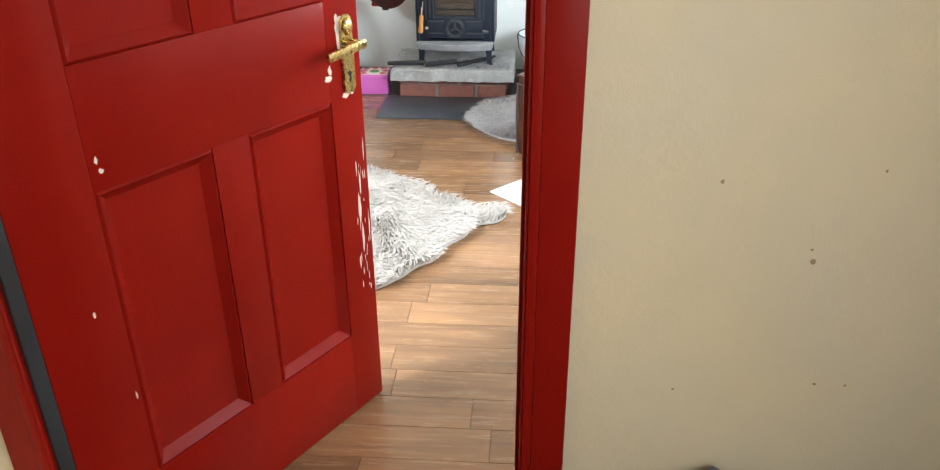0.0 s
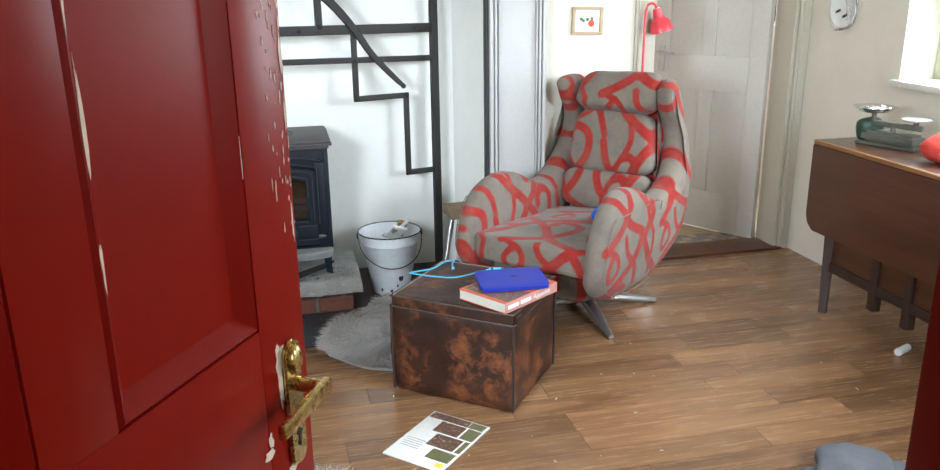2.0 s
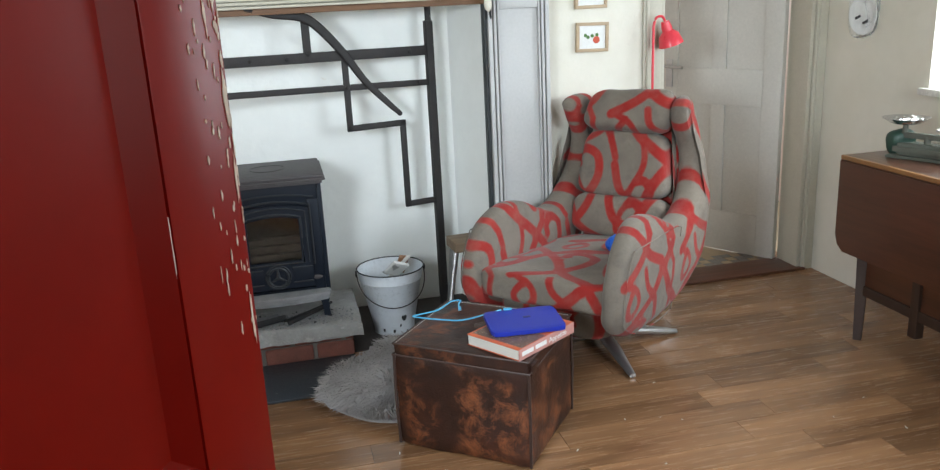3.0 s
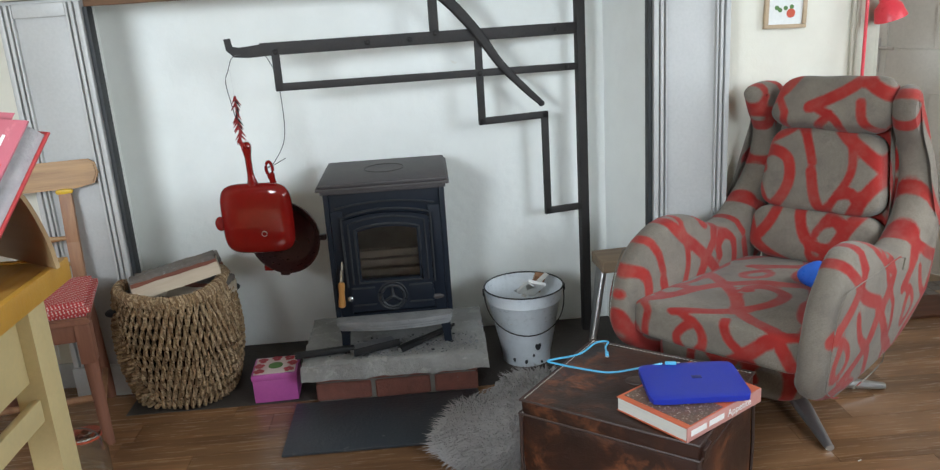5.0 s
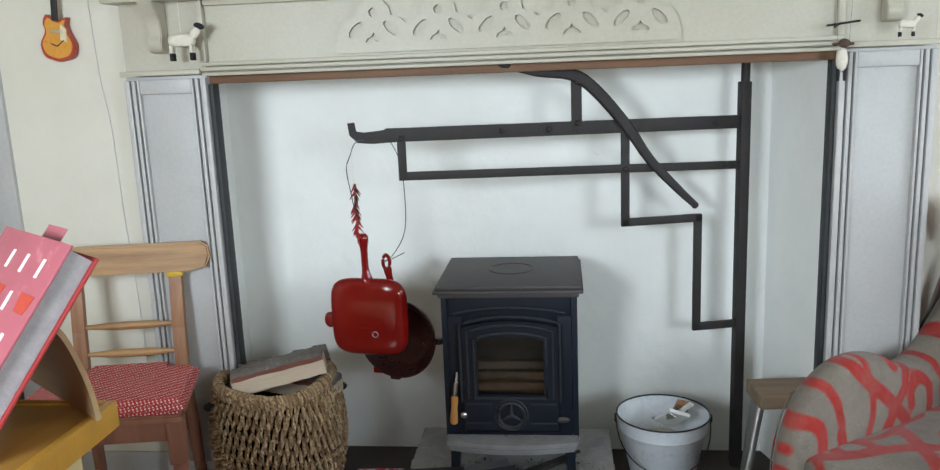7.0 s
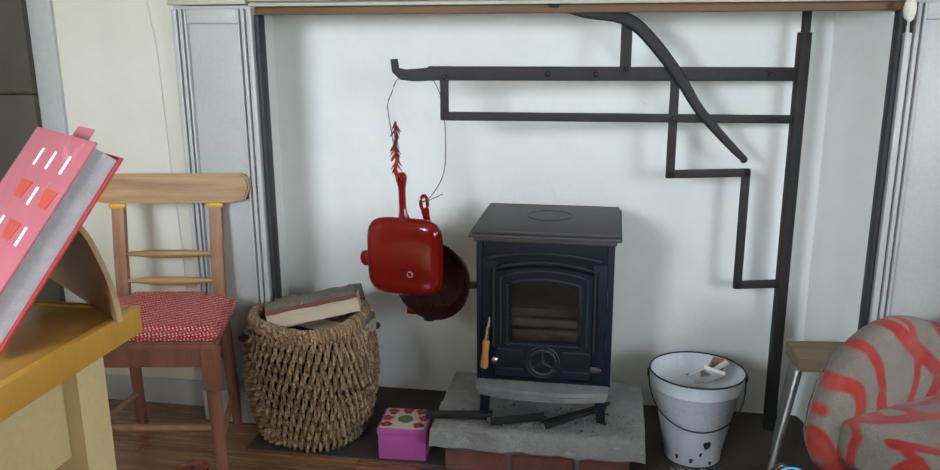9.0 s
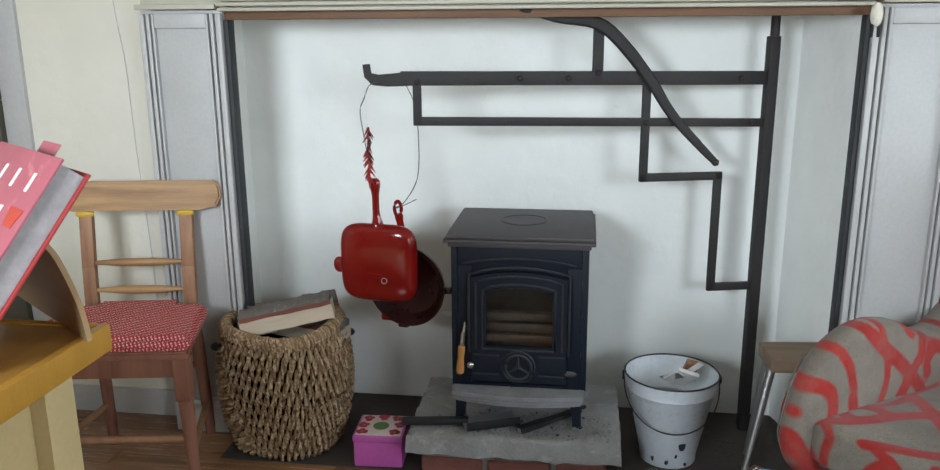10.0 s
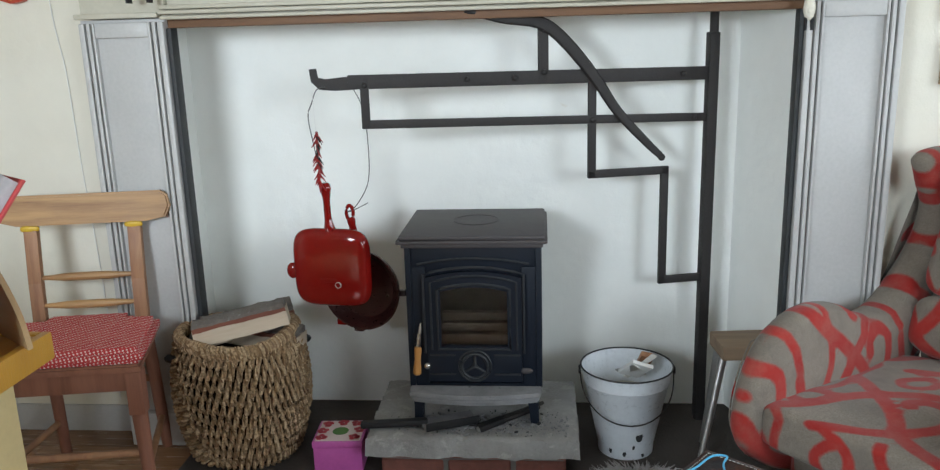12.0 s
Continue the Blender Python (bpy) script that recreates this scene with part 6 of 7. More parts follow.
    for x in (0.285, -0.85):
        for y in (0.34, -0.36):
            bm = bm_new()
            box(bm, (x, y, 0.47), (0.05, 0.06, 0.94), bevel=0.003)
            part("leg", bm, M["cream_paint"], d)
    bm = bm_new()
    span(bm, 0.27, 0.288, -0.33, 0.31, 0.80, 0.94, 0.002)
    part("apron", bm, M["cream_paint"], d)
    bm = bm_new()
    span(bm, 0.289, 0.304, -0.33, 0.30, 0.735, 0.775, 0.003)
    part("rail", bm, M["cream_paint"], d)
    bm = bm_new()
    span(bm, -0.82, 0.26, 0.335, 0.35, 0.80, 0.94, 0.002)
    part("back_apron", bm, M["cream_paint"], d)
    bm = bm_new()
    span(bm, -0.86, 0.27, -0.33, 0.33, 0.16, 0.18, 0.002)
    part("lower_shelf", bm, M["cream_paint"], d)
    # bent plywood stand: a ribbon profile, wide along x
    turn = Matrix.Translation((-0.417, -1.578, 0)) @ pose(0, 0, 0, 0, 0, -37) @ Matrix.Translation((0.417, 1.578, 0))
    sm = turn @ pose(-0.60, -1.786, 0.979, 0, 0, 0) @ Matrix.Diagonal((1, 0.84, 1, 1))
    s = thing("book_stand", "bent birch plywood cookbook stand", "book stand", sm)
    path = smooth_path([(0, 0.232, 0.003), (0, 0.222, 0.06), (0, 0.195, 0.13), (0, 0.165, 0.153), (0, 0.142, 0.142), (0, 0.045, 0.04), (0, 0.015, 0.012), (0, -0.015, 0.005), (0, -0.032, 0.014), (0, -0.04, 0.03)], 5)
    bm = bm_new()
    t = 0.004
    rows = []
    for k, p in enumerate(path):
        a, b = path[max(k - 1, 0)], path[min(k + 1, len(path) - 1)]
        dr = (b - a).normalized()
        nn = Vector((0, -dr.z, dr.y))
        rows.append([p + nn * t, p - nn * t])
    x0, x1 = -0.145, 0.145
    vs = [[bm.verts.new((x, q.y, q.z)) for x in (x0, x1) for q in r] for r in rows]
    for a, b in zip(vs, vs[1:]):
        for i, j in ((0, 1), (1, 3), (3, 2), (2, 0)):
            bm.faces.new((a[i], a[j], b[j], b[i]))
    bm.faces.new(vs[0]), bm.faces.new(vs[-1])
    part("ply_sheet", bm, M["ply"], s)
    # cookbook leaning on it: local x across, y up the slope, z out of the cover
    ang = 52
    bk = thing("cookbook", "large rose-red hardback cookbook leaning on the stand", "book", turn @ pose(-0.602, -1.749, 0.986, ang, 0, 0))
    bm = bm_new()
    span(bm, -0.035, 0.178, 0.006, 0.272, 0.004, 0.036)
    part("page_block", bm, M["grey_pages"], bk, "grey-edged page block", smooth=False)
    for z0, z1, n in ((0.0, 0.0035, "back_board"), (0.0365, 0.040, "front_board")):
        bm = bm_new()
        span(bm, -0.04, 0.185, 0.0, 0.278, z0, z1, 0.001)
        part(n, bm, M["cover_edge"] if n == "back_board" else M["cover_red"], bk)
    bm = bm_new()
    span(bm, -0.044, -0.04, 0.0, 0.278, 0.0, 0.040, 0.001)
    part("spine", bm, M["cover_red"], bk)
    # author's name: one small pale bar for each letter, in rows across the cover
    for y, xs in ((0.238, (0.035, 0.085, 0.14)), (0.187, (0.10,)), (0.137, (0.05, 0.145)), (0.085, (0.03,)), (0.035, (0.055, 0.115))):
        for x in xs:
            bm = bm_new()
            box(bm, (x, y, 0.0405), (0.009, 0.026, 0.0006))
            part("title_bar", bm, M["ink_white"], bk, smooth=False)
    for x, y in ((0.05, 0.19), (0.15, 0.19), (0.10, 0.137), (0.09, 0.088), (0.0, 0.137)):
        bm = bm_new()
        prism(bm, [(-0.022, 0.013), (0.022, 0.013), (0.014, -0.012), (-0.014, -0.012)], 0.0007, pose(x, y, 0.0402))
        part("printed_cup", bm, M["cup_red"], bk, smooth=False)
    bm = bm_new()
    span(bm, 0.02, 0.085, 0.265, 0.302, 0.014, 0.0145)
    part("bookmark", bm, M["cover_red"], bk, "pink paper marker")
    for k, (m, mt) in enumerate(((pose(-0.52, -1.90, 0.981, 0, 0, 25), "leaf_pale"), (pose(-0.56, -1.95, 0.985, 3, 0, 50), "paper"))):
        bm = bm_new()
        box(bm, (0, 0, 0), (0.12, 0.09, 0.0015))
        single("paper_sheet", bm, M["paper"] if mt == "paper" else mat("mint_paper", (0.45, 0.60, 0.48)), "loose sheet of paper on the tall table", "paper", m, smooth=False)
    # flower stem in a vase behind the book
    fl = thing("vase_of_flowers", "magenta flowers in a small glass vase", "flowers", pose(-0.86, -1.62, 0.978))
    bm = bm_new()
    lathe(bm, [(0.0, 0), (0.03, 0), (0.034, 0.05), (0.02, 0.10), (0.024, 0.12), (0.021, 0.12), (0.017, 0.1), (0.03, 0.05), (0.0, 0.006)], 20)
    part("vase", bm, M["jar"], fl)
    rnd = random.Random(12)
    for k in range(4):
        tip = Vector((0.05 + 0.07 * k - 0.10, 0.02 * k - 0.02, 0.20 - 0.03 * (k % 2)))
        bm = bm_new()
        tube(bm, smooth_path([(0, 0, 0.02), tip * 0.6 + Vector((0, 0, 0.03)), tip], 5), 0.002, 5)
        st = part("stem", bm, M["leaf"], fl)
        for j in range(6):
            a = 2 * math.pi * j / 6
            bm = bm_new()
            ball(bm, tip + Vector((0.012 * math.cos(a), 0.012 * math.sin(a), 0.004 * (j % 2))), (0.012, 0.007, 0.004), (20, 0, math.degrees(a)), 8)
            part("petal", bm, M["petal"], st)
    # clip-top jar on the floor beside the table
    j = thing("clip_top_jar", "clear clip-top glass jar with an orange seal", "jar", pose(-0.93, -0.62, 0))
    bm = bm_new()
    lathe(bm, [(0.0, 0), (0.052, 0), (0.056, 0.01), (0.056, 0.12), (0.042, 0.15), (0.042, 0.165), (0.038, 0.165), (0.038, 0.15), (0.052, 0.118), (0.052, 0.012), (0.0, 0.006)], 26)
    part("glass", bm, M["jar"], j)
    bm = bm_new()
    lathe(bm, [(0.036, 0.165), (0.046, 0.165), (0.046, 0.17), (0.036, 0.17)], 26)
    part("seal", bm, M["tomato"], j, "orange rubber seal")
    bm = bm_new()
    lathe(bm, [(0.0, 0.171), (0.044, 0.171), (0.044, 0.182), (0.0, 0.19)], 26)
    part("lid", bm, M["jar"], j)
    bm = bm_new()
    tube(bm, smooth_path([(0.045, -0.01, 0.14), (0.05, -0.015, 0.17), (0.02, -0.01, 0.195), (-0.02, 0.0, 0.195)], 4), 0.002, 5)
    part("wire_clip", bm, M["wire"], j)


build_side_table()
# ---------------------------------------------------------------- leather box, books, tablet
BOX = pose(0.656, -0.978, 0, 0, 0, -38)


def build_leather_box():
    b = thing("leather_box", "worn brown leather cube box with rubbed edges", "storage box", BOX)
    bm = bm_new()
    superbox(bm, (0, 0, 0.172), (0.474, 0.416, 0.342), (0, 0, 0), 26, 14, 0.004, 2)
    part("body", bm, M["leather"], b)
    bm = bm_new()
    superbox(bm, (0, 0, 0.347), (0.475, 0.417, 0.040), (0, 0, 0), 26, 12, 0.003, 5)
    lid = part("lid", bm, M["leather"], b, "sagging leather lid")
    for sx, sy in ((-1, -1), (1, -1), (-1, 1), (1, 1)):
        bm = bm_new()
        tube(bm, [(sx * 0.233, sy * 0.204, 0.008), (sx * 0.236, sy * 0.207, 0.17), (sx * 0.234, sy * 0.205, 0.325)], 0.005, 6)
        part("corner_piping", bm, M["brown_hide"], b)
    bm = bm_new()
    for z, w, d in ((0.366, 0.470, 0.412), (0.328, 0.475, 0.417)):
        tube(bm, [(-w / 2, -d / 2, z), (w / 2, -d / 2, z), (w / 2, d / 2, z), (-w / 2, d / 2, z)], 0.0035, 6, closed=True)
    part("lid_seam", bm, M["brown_hide"], lid)
    for k in range(44):
        bm = bm_new()
        x = -0.225 + 0.45 * k / 43
        box(bm, (x, 0.196, 0.3685), (0.006, 0.0015, 0.0012))
        part("stitch", bm, M["pages"], lid, smooth=False)
    for k in range(36):
        bm = bm_new()
        y = -0.195 + 0.39 * k / 35
        box(bm, (-0.226, y, 0.3685), (0.0015, 0.006, 0.0012))
        part("stitch", bm, M["pages"], lid, smooth=False)
    bm = bm_new()
    superbox(bm, (0.02, 0.03, 0.369), (0.13, 0.05, 0.012), (0, 0, 20), 3, 6, 0.006, 3)
    part("torn_flap", bm, M["brown_hide"], lid, "curled torn patch of leather")
    bm = bm_new()
    box(bm, (0.236, -0.17, 0.33), (0.01, 0.04, 0.05), (8, 10, 0), 0.003)
    part("corner_tab", bm, M["leather"], lid)

    # paperback: local x along the spine, y across, corners fitted on the lid
    bk = thing("paperback", "thick orange paperback with white lettering on its spine", "book", pose(0.745, -1.108, 0.3695, 0, 0, 34))
    # spine faces local -y
    bm = bm_new()
    span(bm, -0.135, 0.138, -0.10, 0.105, 0.002, 0.034)
    part("page_block", bm, M["pages"], bk, smooth=False)
    for z0, z1 in ((0.0, 0.002), (0.0345, 0.0362)):
        bm = bm_new()
        span(bm, -0.138, 0.141, -0.103, 0.107, z0, z1)
        part("cover", bm, M["orange"], bk, smooth=False)
    bm = bm_new()
    span(bm, -0.138, 0.141, -0.106, -0.1032, 0.0, 0.0362, 0.0008)
    part("spine", bm, M["pink_spine"], bk)
    bm = bm_new()
    span(bm, -0.12, 0.0, -0.10, 0.10, 0.0363, 0.0366)
    part("cover_photo", bm, M["photo"], bk, smooth=False)
    # name on the spine as plain bars, the title word as lettering
    for x0, x1 in ((-0.125, -0.07), (-0.06, -0.005)):
        bm = bm_new()
        span(bm, x0, x1, -0.1068, -0.106, 0.012, 0.026)
        part("title_bar", bm, M["ink_white"], bk, smooth=False)
    text_part(bk, "Appetite", 0.026, Matrix.Translation((0.008, -0.1066, 0.018)) @ pose(0, 0, 0, 90), M["ink_white"])

    tb = thing("tablet_case", "cobalt blue tablet in a hard shell case", "tablet", pose(0.765, -1.075, 0.4065, 0, 0, 0.0) @ pose(0, 0, 0, 0, 0, -4))
    bm = bm_new()
    superbox(bm, (0, 0, 0.009), (0.24, 0.19, 0.018), (0, 0, 0), 12, 8)
    part("shell", bm, M["blue"], tb)
    bm = bm_new()
    box(bm, (0.012, 0.01, 0.0182), (0.024, 0.016, 0.001), bevel=0.0004)
    part("mark", bm, M["blue_dark"], tb)
    cb = thing("charging_cable", "looped sky blue charging cable on the leather box", "cable")
    bm = bm_new()
    tube(bm, smooth_path([(0.615, -0.79, 0.376), (0.62, -0.745, 0.374), (0.635, -0.71, 0.374), (0.60, -0.71, 0.374), (0.54, -0.775, 0.374), (0.47, -0.79, 0.372), (0.445, -0.80, 0.372), (0.47, -0.825, 0.373), (0.52, -0.865, 0.375), (0.59, -0.925, 0.385), (0.66, -0.965, 0.41), (0.715, -0.985, 0.428)], 6), 0.0028, 7)
    part("cord", bm, M["cable"], cb)
    for c, rz in (((0.612, -0.80, 0.378), 80), ((0.735, -0.99, 0.4295), -10)):
        bm = bm_new()
        box(bm, c, (0.028, 0.010, 0.007), (0, 0, rz), 0.002)
        pl = part("plug", bm, M["cable"], cb)
        bm = bm_new()
        d = Matrix.Rotation(radians(rz), 3, "Z") @ Vector((0.018, 0, 0))
        box(bm, Vector(c) - d if rz > 0 else Vector(c) + d, (0.012, 0.007, 0.004), (0, 0, rz), 0.0008)
        part("plug_tip", bm, M["chrome"], pl)


build_leather_box()


# ---------------------------------------------------------------- armchair
TILE = 0.50
RIBBONS = [     # half-width, then the stroke's turning points within one repeat of the cloth
    (0.021, [(0, 0), (0.11, 0.08), (0.19, 0.22), (0.29, 0.34), (0.41, 0.41), (0.5, 0.5)]),
    (0.020, [(0.5, 0.04), (0.38, 0.10), (0.30, 0.22), (0.18, 0.33), (0.08, 0.41), (0.0, 0.54)]),
    (0.019, [(0.20, 0.02), (0.33, 0.09), (0.42, 0.20), (0.42, 0.30), (0.36, 0.33), (0.315, 0.30), (0.325, 0.265)]),
    (0.018, [(0.0, 0.27), (0.04, 0.15), (0.12, 0.12), (0.165, 0.165), (0.14, 0.21), (0.10, 0.205)]),
    (0.013, [(0.12, 0.0), (0.06, 0.12), (0.13, 0.28), (0.11, 0.42), (0.12, 0.5)]),
    (0.014, [(0.27, 0.50), (0.22, 0.44), (0.25, 0.39), (0.30, 0.42), (0.29, 0.48), (0.22, 0.52)]),
    (0.015, [(0.5, 0.30), (0.46, 0.40), (0.38, 0.47), (0.36, 0.54)]),
]


def ribbon_part(name, bm, parent, flat, shift):
    """A piece of upholstery; flat() lays a point of it on the cloth."""
    ob = part(name, bm, M["fabric"], parent)
    me = ob.data
    uv = np.array([flat(v.co) for v in me.vertices]) + np.array(shift)
    uv %= TILE
    best = np.full(len(uv), 1.0)
    for half, stroke in RIBBONS:
        pts = np.array([(p.x, p.y) for p in smooth_path([(*q, 0) for q in stroke], 6)])
        for ox in (-TILE, 0, TILE):
            for oy in (-TILE, 0, TILE):
                for a, b in zip(pts[:-1] + (ox, oy), pts[1:] + (ox, oy)):
                    ab = b - a
                    k = np.clip((uv - a) @ ab / (ab @ ab), 0, 1)
                    best = np.minimum(best, np.linalg.norm(uv - a - k[:, None] * ab, axis=1) - half)
    me.attributes.new("ribbon", "FLOAT", "POINT").data.foreach_set("value", best.astype(np.float32))
    return ob


def fine_mesh(bm, limit):
    """Splits long edges until none is longer than the limit."""
    for _ in range(7):
        bmesh.ops.triangulate(bm, faces=[f for f in bm.faces if len(f.verts) > 4])
        es = [e for e in bm.edges if e.calc_length() > limit]
        if not es:
            break
        bmesh.ops.subdivide_edges(bm, edges=es, cuts=1)
    bmesh.ops.triangulate(bm, faces=[f for f in bm.faces if len(f.verts) > 4])


def build_armchair():
    ch = thing("wing_armchair", "grey wing armchair with winding red ribbon pattern", "armchair", pose(1.245, -0.44, 0, 0, 0, -47))
    # local: front is -y; side outlines are (forward, height)
    out = [(0.27, 0.19), (0.385, 0.24), (0.47, 0.32), (0.465, 0.45), (0.39, 0.57), (0.25, 0.635), (0.10, 0.62), (-0.05, 0.555), (-0.18, 0.545), (-0.31, 0.60), (-0.385, 0.70), (-0.385, 0.80), (-0.32, 0.89),
           (-0.295, 0.965), (-0.345, 0.995), (-0.43, 0.99), (-0.48, 0.92), (-0.49, 0.76), (-0.46, 0.52), (-0.37, 0.31), (-0.20, 0.195), (0.02, 0.175)]
    rim = smooth_path([(-a, b, 0) for a, b in out] + [(-out[0][0], out[0][1], 0)], 5)
    edge = np.array([(p.x, p.y) for p in rim])
    for s in (-1, 1):
        bm = bm_new()
        side_shell(bm, out, 0.125, 0.0, 0.055)
        fine_mesh(bm, 0.022)
        for v in bm.verts:
            y, z = v.co.y, v.co.z
            d = float(np.min(np.hypot(edge[:, 0] - y, edge[:, 1] - z)))
            full = 1 - math.exp(-d / 0.07)
            up = min(1.0, max(0.0, (z - 0.58) / 0.36))
            arm = 1 - up
            front = max(0.0, min(1.0, (-y - 0.05) / 0.38))
            x = v.co.x * (1 - 0.30 * up) * (1 + 0.18 * full * arm) * (1 - 0.35 * front)
            # arms swell outward and draw in at the front; wings lean out and roll at the top
            x += s * (0.27 + 0.012 * arm + 0.012 * front - 0.045 * up)
            x += s * 0.03 * max(0.0, (z - 0.84) / 0.12) * max(0.0, min(1.0, (0.42 - y) / 0.14))
            x -= s * 0.04 * min(1, max(0.0, (0.36 - z) / 0.2))
            v.co.x = x
        ribbon_part("side_wing", bm, ch, lambda c: (c.y, c.z), (0.13, 0.08) if s > 0 else (0.30, 0.31))
        bm = bm_new()
        pts = [(s * (0.27 + 0.071 + 0.012 - 0.012 * max(0.0, min(1.0, (-p.x - 0.05) / 0.38)) - 0.04 * min(1, max(0.0, (0.36 - p.y) / 0.2))), p.x * 0.93, 0.38 + (p.y - 0.38) * 0.93) for p in rim if p.y < 0.57 and p.x < 0.1]
        tube(bm, pts[2:-2], 0.0022, 5)
        tagged(ribbon_part("arm_seam", bm, ch, lambda c: (c.y, c.z), (0.13, 0.08)), "sewn seam")
    bm = bm_new()
    superbox(bm, (0.0, 0.445, 0.62), (0.46, 0.10, 0.70), (-8, 0, 0), 7, 20)
    ribbon_part("back_shell", bm, ch, lambda c: (c.x, c.z), (0.1, 0.2))
    bm = bm_new()
    superbox(bm, (0, 0.005, 0.25), (0.49, 0.78, 0.145), (0, 0, 0), 6, 26)
    ribbon_part("seat_base", bm, ch, lambda c: (c.x, c.z - c.y), (0.22, 0.13))
    bm = bm_new()
    superbox(bm, (0, -0.09, 0.355), (0.51, 0.72, 0.12), (-4, 0, 0), 9, 30, 0.007, 1)
    for v in bm.verts:
        v.co.x *= 1 + 0.12 * max(0.0, min(1.0, (-v.co.y - 0.1) / 0.25))
        if v.co.z > 0.36:
            v.co.z += 0.022 * math.cos(min(1.57, abs(v.co.x) * 5.5)) * min(1, max(0, (v.co.y + 0.38) / 0.15))
    ribbon_part("seat_cushion", bm, ch, lambda c: (c.x, c.z + c.y), (0.32, 0.03))
    bm = bm_new()
    superbox(bm, (0.0, 0.30, 0.485), (0.44, 0.15, 0.19), (-15, 0, 0), 4, 24, 0.006, 3)
    ribbon_part("lumbar_cushion", bm, ch, lambda c: (c.x, c.z), (0.05, 0.15))
    bm = bm_new()
    superbox(bm, (0.0, 0.352, 0.705), (0.42, 0.15, 0.285), (-13, 0, 0), 5, 28, 0.005, 4)
    for v in bm.verts:
        v.co.x *= 1 - 0.45 * max(0, v.co.z - 0.56)
    ribbon_part("back_cushion", bm, ch, lambda c: (c.x, c.z), (0.02, 0.055))
    bm = bm_new()
    superbox(bm, (0.012, 0.36, 0.93), (0.385, 0.145, 0.175), (-22, 0, 0), 4, 26, 0.009, 6)
    for v in bm.verts:
        k = max(0.0, (v.co.z - 0.90) / 0.12)
        v.co.x = 0.012 + (v.co.x - 0.012) * (1 - 0.13 * k)
        c = max(0.0, v.co.x - 0.06) / 0.12
        v.co.z += 0.030 * k * c * c
        v.co.x += 0.035 * k * c
    ribbon_part("headrest", bm, ch, lambda c: (c.x, c.z), (0.24, 0.09))
    base = new("swivel_base")
    base.parent = ch
    bm = bm_new()
    rod(bm, (0.03, 0.02, 0.05), (0.03, 0.02, 0.20), 0.03, seg=18)
    part("column", bm, M["chrome"], base)
    for a in (-44, 46, 136, 226):
        bm = bm_new()
        d = Vector((math.cos(radians(a)), math.sin(radians(a)), 0))
        c = Vector((0.03, 0.02, 0))
        tube(bm, [c + Vector((0, 0, 0.06)), c + d * 0.16 + Vector((0, 0, 0.045)), c + d * 0.32 + Vector((0, 0, 0.014)), c + d * 0.345 + Vector((0, 0, 0.011))], [0.022, 0.021, 0.012, 0.010], 10, flat=1.3)
        part("foot", bm, M["silver"], base)
    bm = bm_new()
    superbox(bm, (0, 0, 0), (0.14, 0.10, 0.10), (10, 35, 20), 3.5, 12, 0.055, 3)
    single("blue_bag", bm, M["blue_bag"], "crumpled bright blue plastic bag tucked in the armchair", "bag", Matrix.Translation((1.375, -0.53, 0.445)))
    # low stool behind the chair
    s = thing("small_stool", "rough wooden stool with a steel leg, behind the armchair", "stool", pose(0.84, 0.0, 0, 0, 0, 5))
    bm = bm_new()
    box(bm, (0.02, 0, 0.375), (0.22, 0.15, 0.045), bevel=0.006)
    part("seat", bm, M["stool_wood"], s)
    for x0, y0, x1, y1 in ((-0.075, -0.03, -0.155, -0.09), (0.07, -0.03, 0.12, -0.07), (-0.07, 0.04, -0.1, 0.07), (0.07, 0.04, 0.12, 0.07)):
        bm = bm_new()
        rod(bm, (x0, y0, 0.352), (x1, y1, 0.0), 0.013, 0.010)
        part("leg", bm, M["silver"], s)


build_armchair()


# ---------------------------------------------------------------- sheepskins
def build_sheepskin(name, label, material, outline, m, lean, n, length, seed):
    """A pelt: thick hide plus thousands of short curved locks."""
    rug = thing(name, label, "rug", m)
    pts = smooth_path([(*p, 0) for p in outline] + [(*outline[0], 0)], 5)[:-1]
    poly = [(p.x, p.y) for p in pts]
    bm = bm_new()
    prism(bm, poly, 0.012, Matrix.Translation((0, 0, 0.002)), 0.003)
    part("hide", bm, material, rug)

    def inside(x, y):
        c = False
        for (x0, y0), (x1, y1) in zip(poly, poly[1:] + poly[:1]):
            if (y0 > y) != (y1 > y) and x < (x1 - x0) * (y - y0) / (y1 - y0) + x0:
                c = not c
        return c

    rnd = random.Random(seed)
    xs, ys = [p[0] for p in poly], [p[1] for p in poly]
    verts, faces = [], []
    made = 0
    while made < n:
        x, y = rnd.uniform(min(xs), max(xs)), rnd.uniform(min(ys), max(ys))
        if not inside(x, y):
            continue
        made += 1
        a = 3.0 * noise.noise((x * 5, y * 5, seed)) + math.atan2(y, x) + rnd.uniform(-0.6, 0.6) + lean
        L = length * rnd.uniform(0.6, 1.25)
        w = rnd.uniform(0.0016, 0.0034)
        dx, dy = math.cos(a), math.sin(a)
        base = Vector((x, y, 0.012))
        sx, sy = -dy * w, dx * w
        k = len(verts)
        h1, h2 = L * rnd.uniform(0.45, 0.7), L * rnd.uniform(0.35, 0.75)
        mid = base + Vector((dx * L * 0.35, dy * L * 0.35, h1))
        tip = base + Vector((dx * L, dy * L, h2))
        up = Vector((0, 0, w * 1.4))
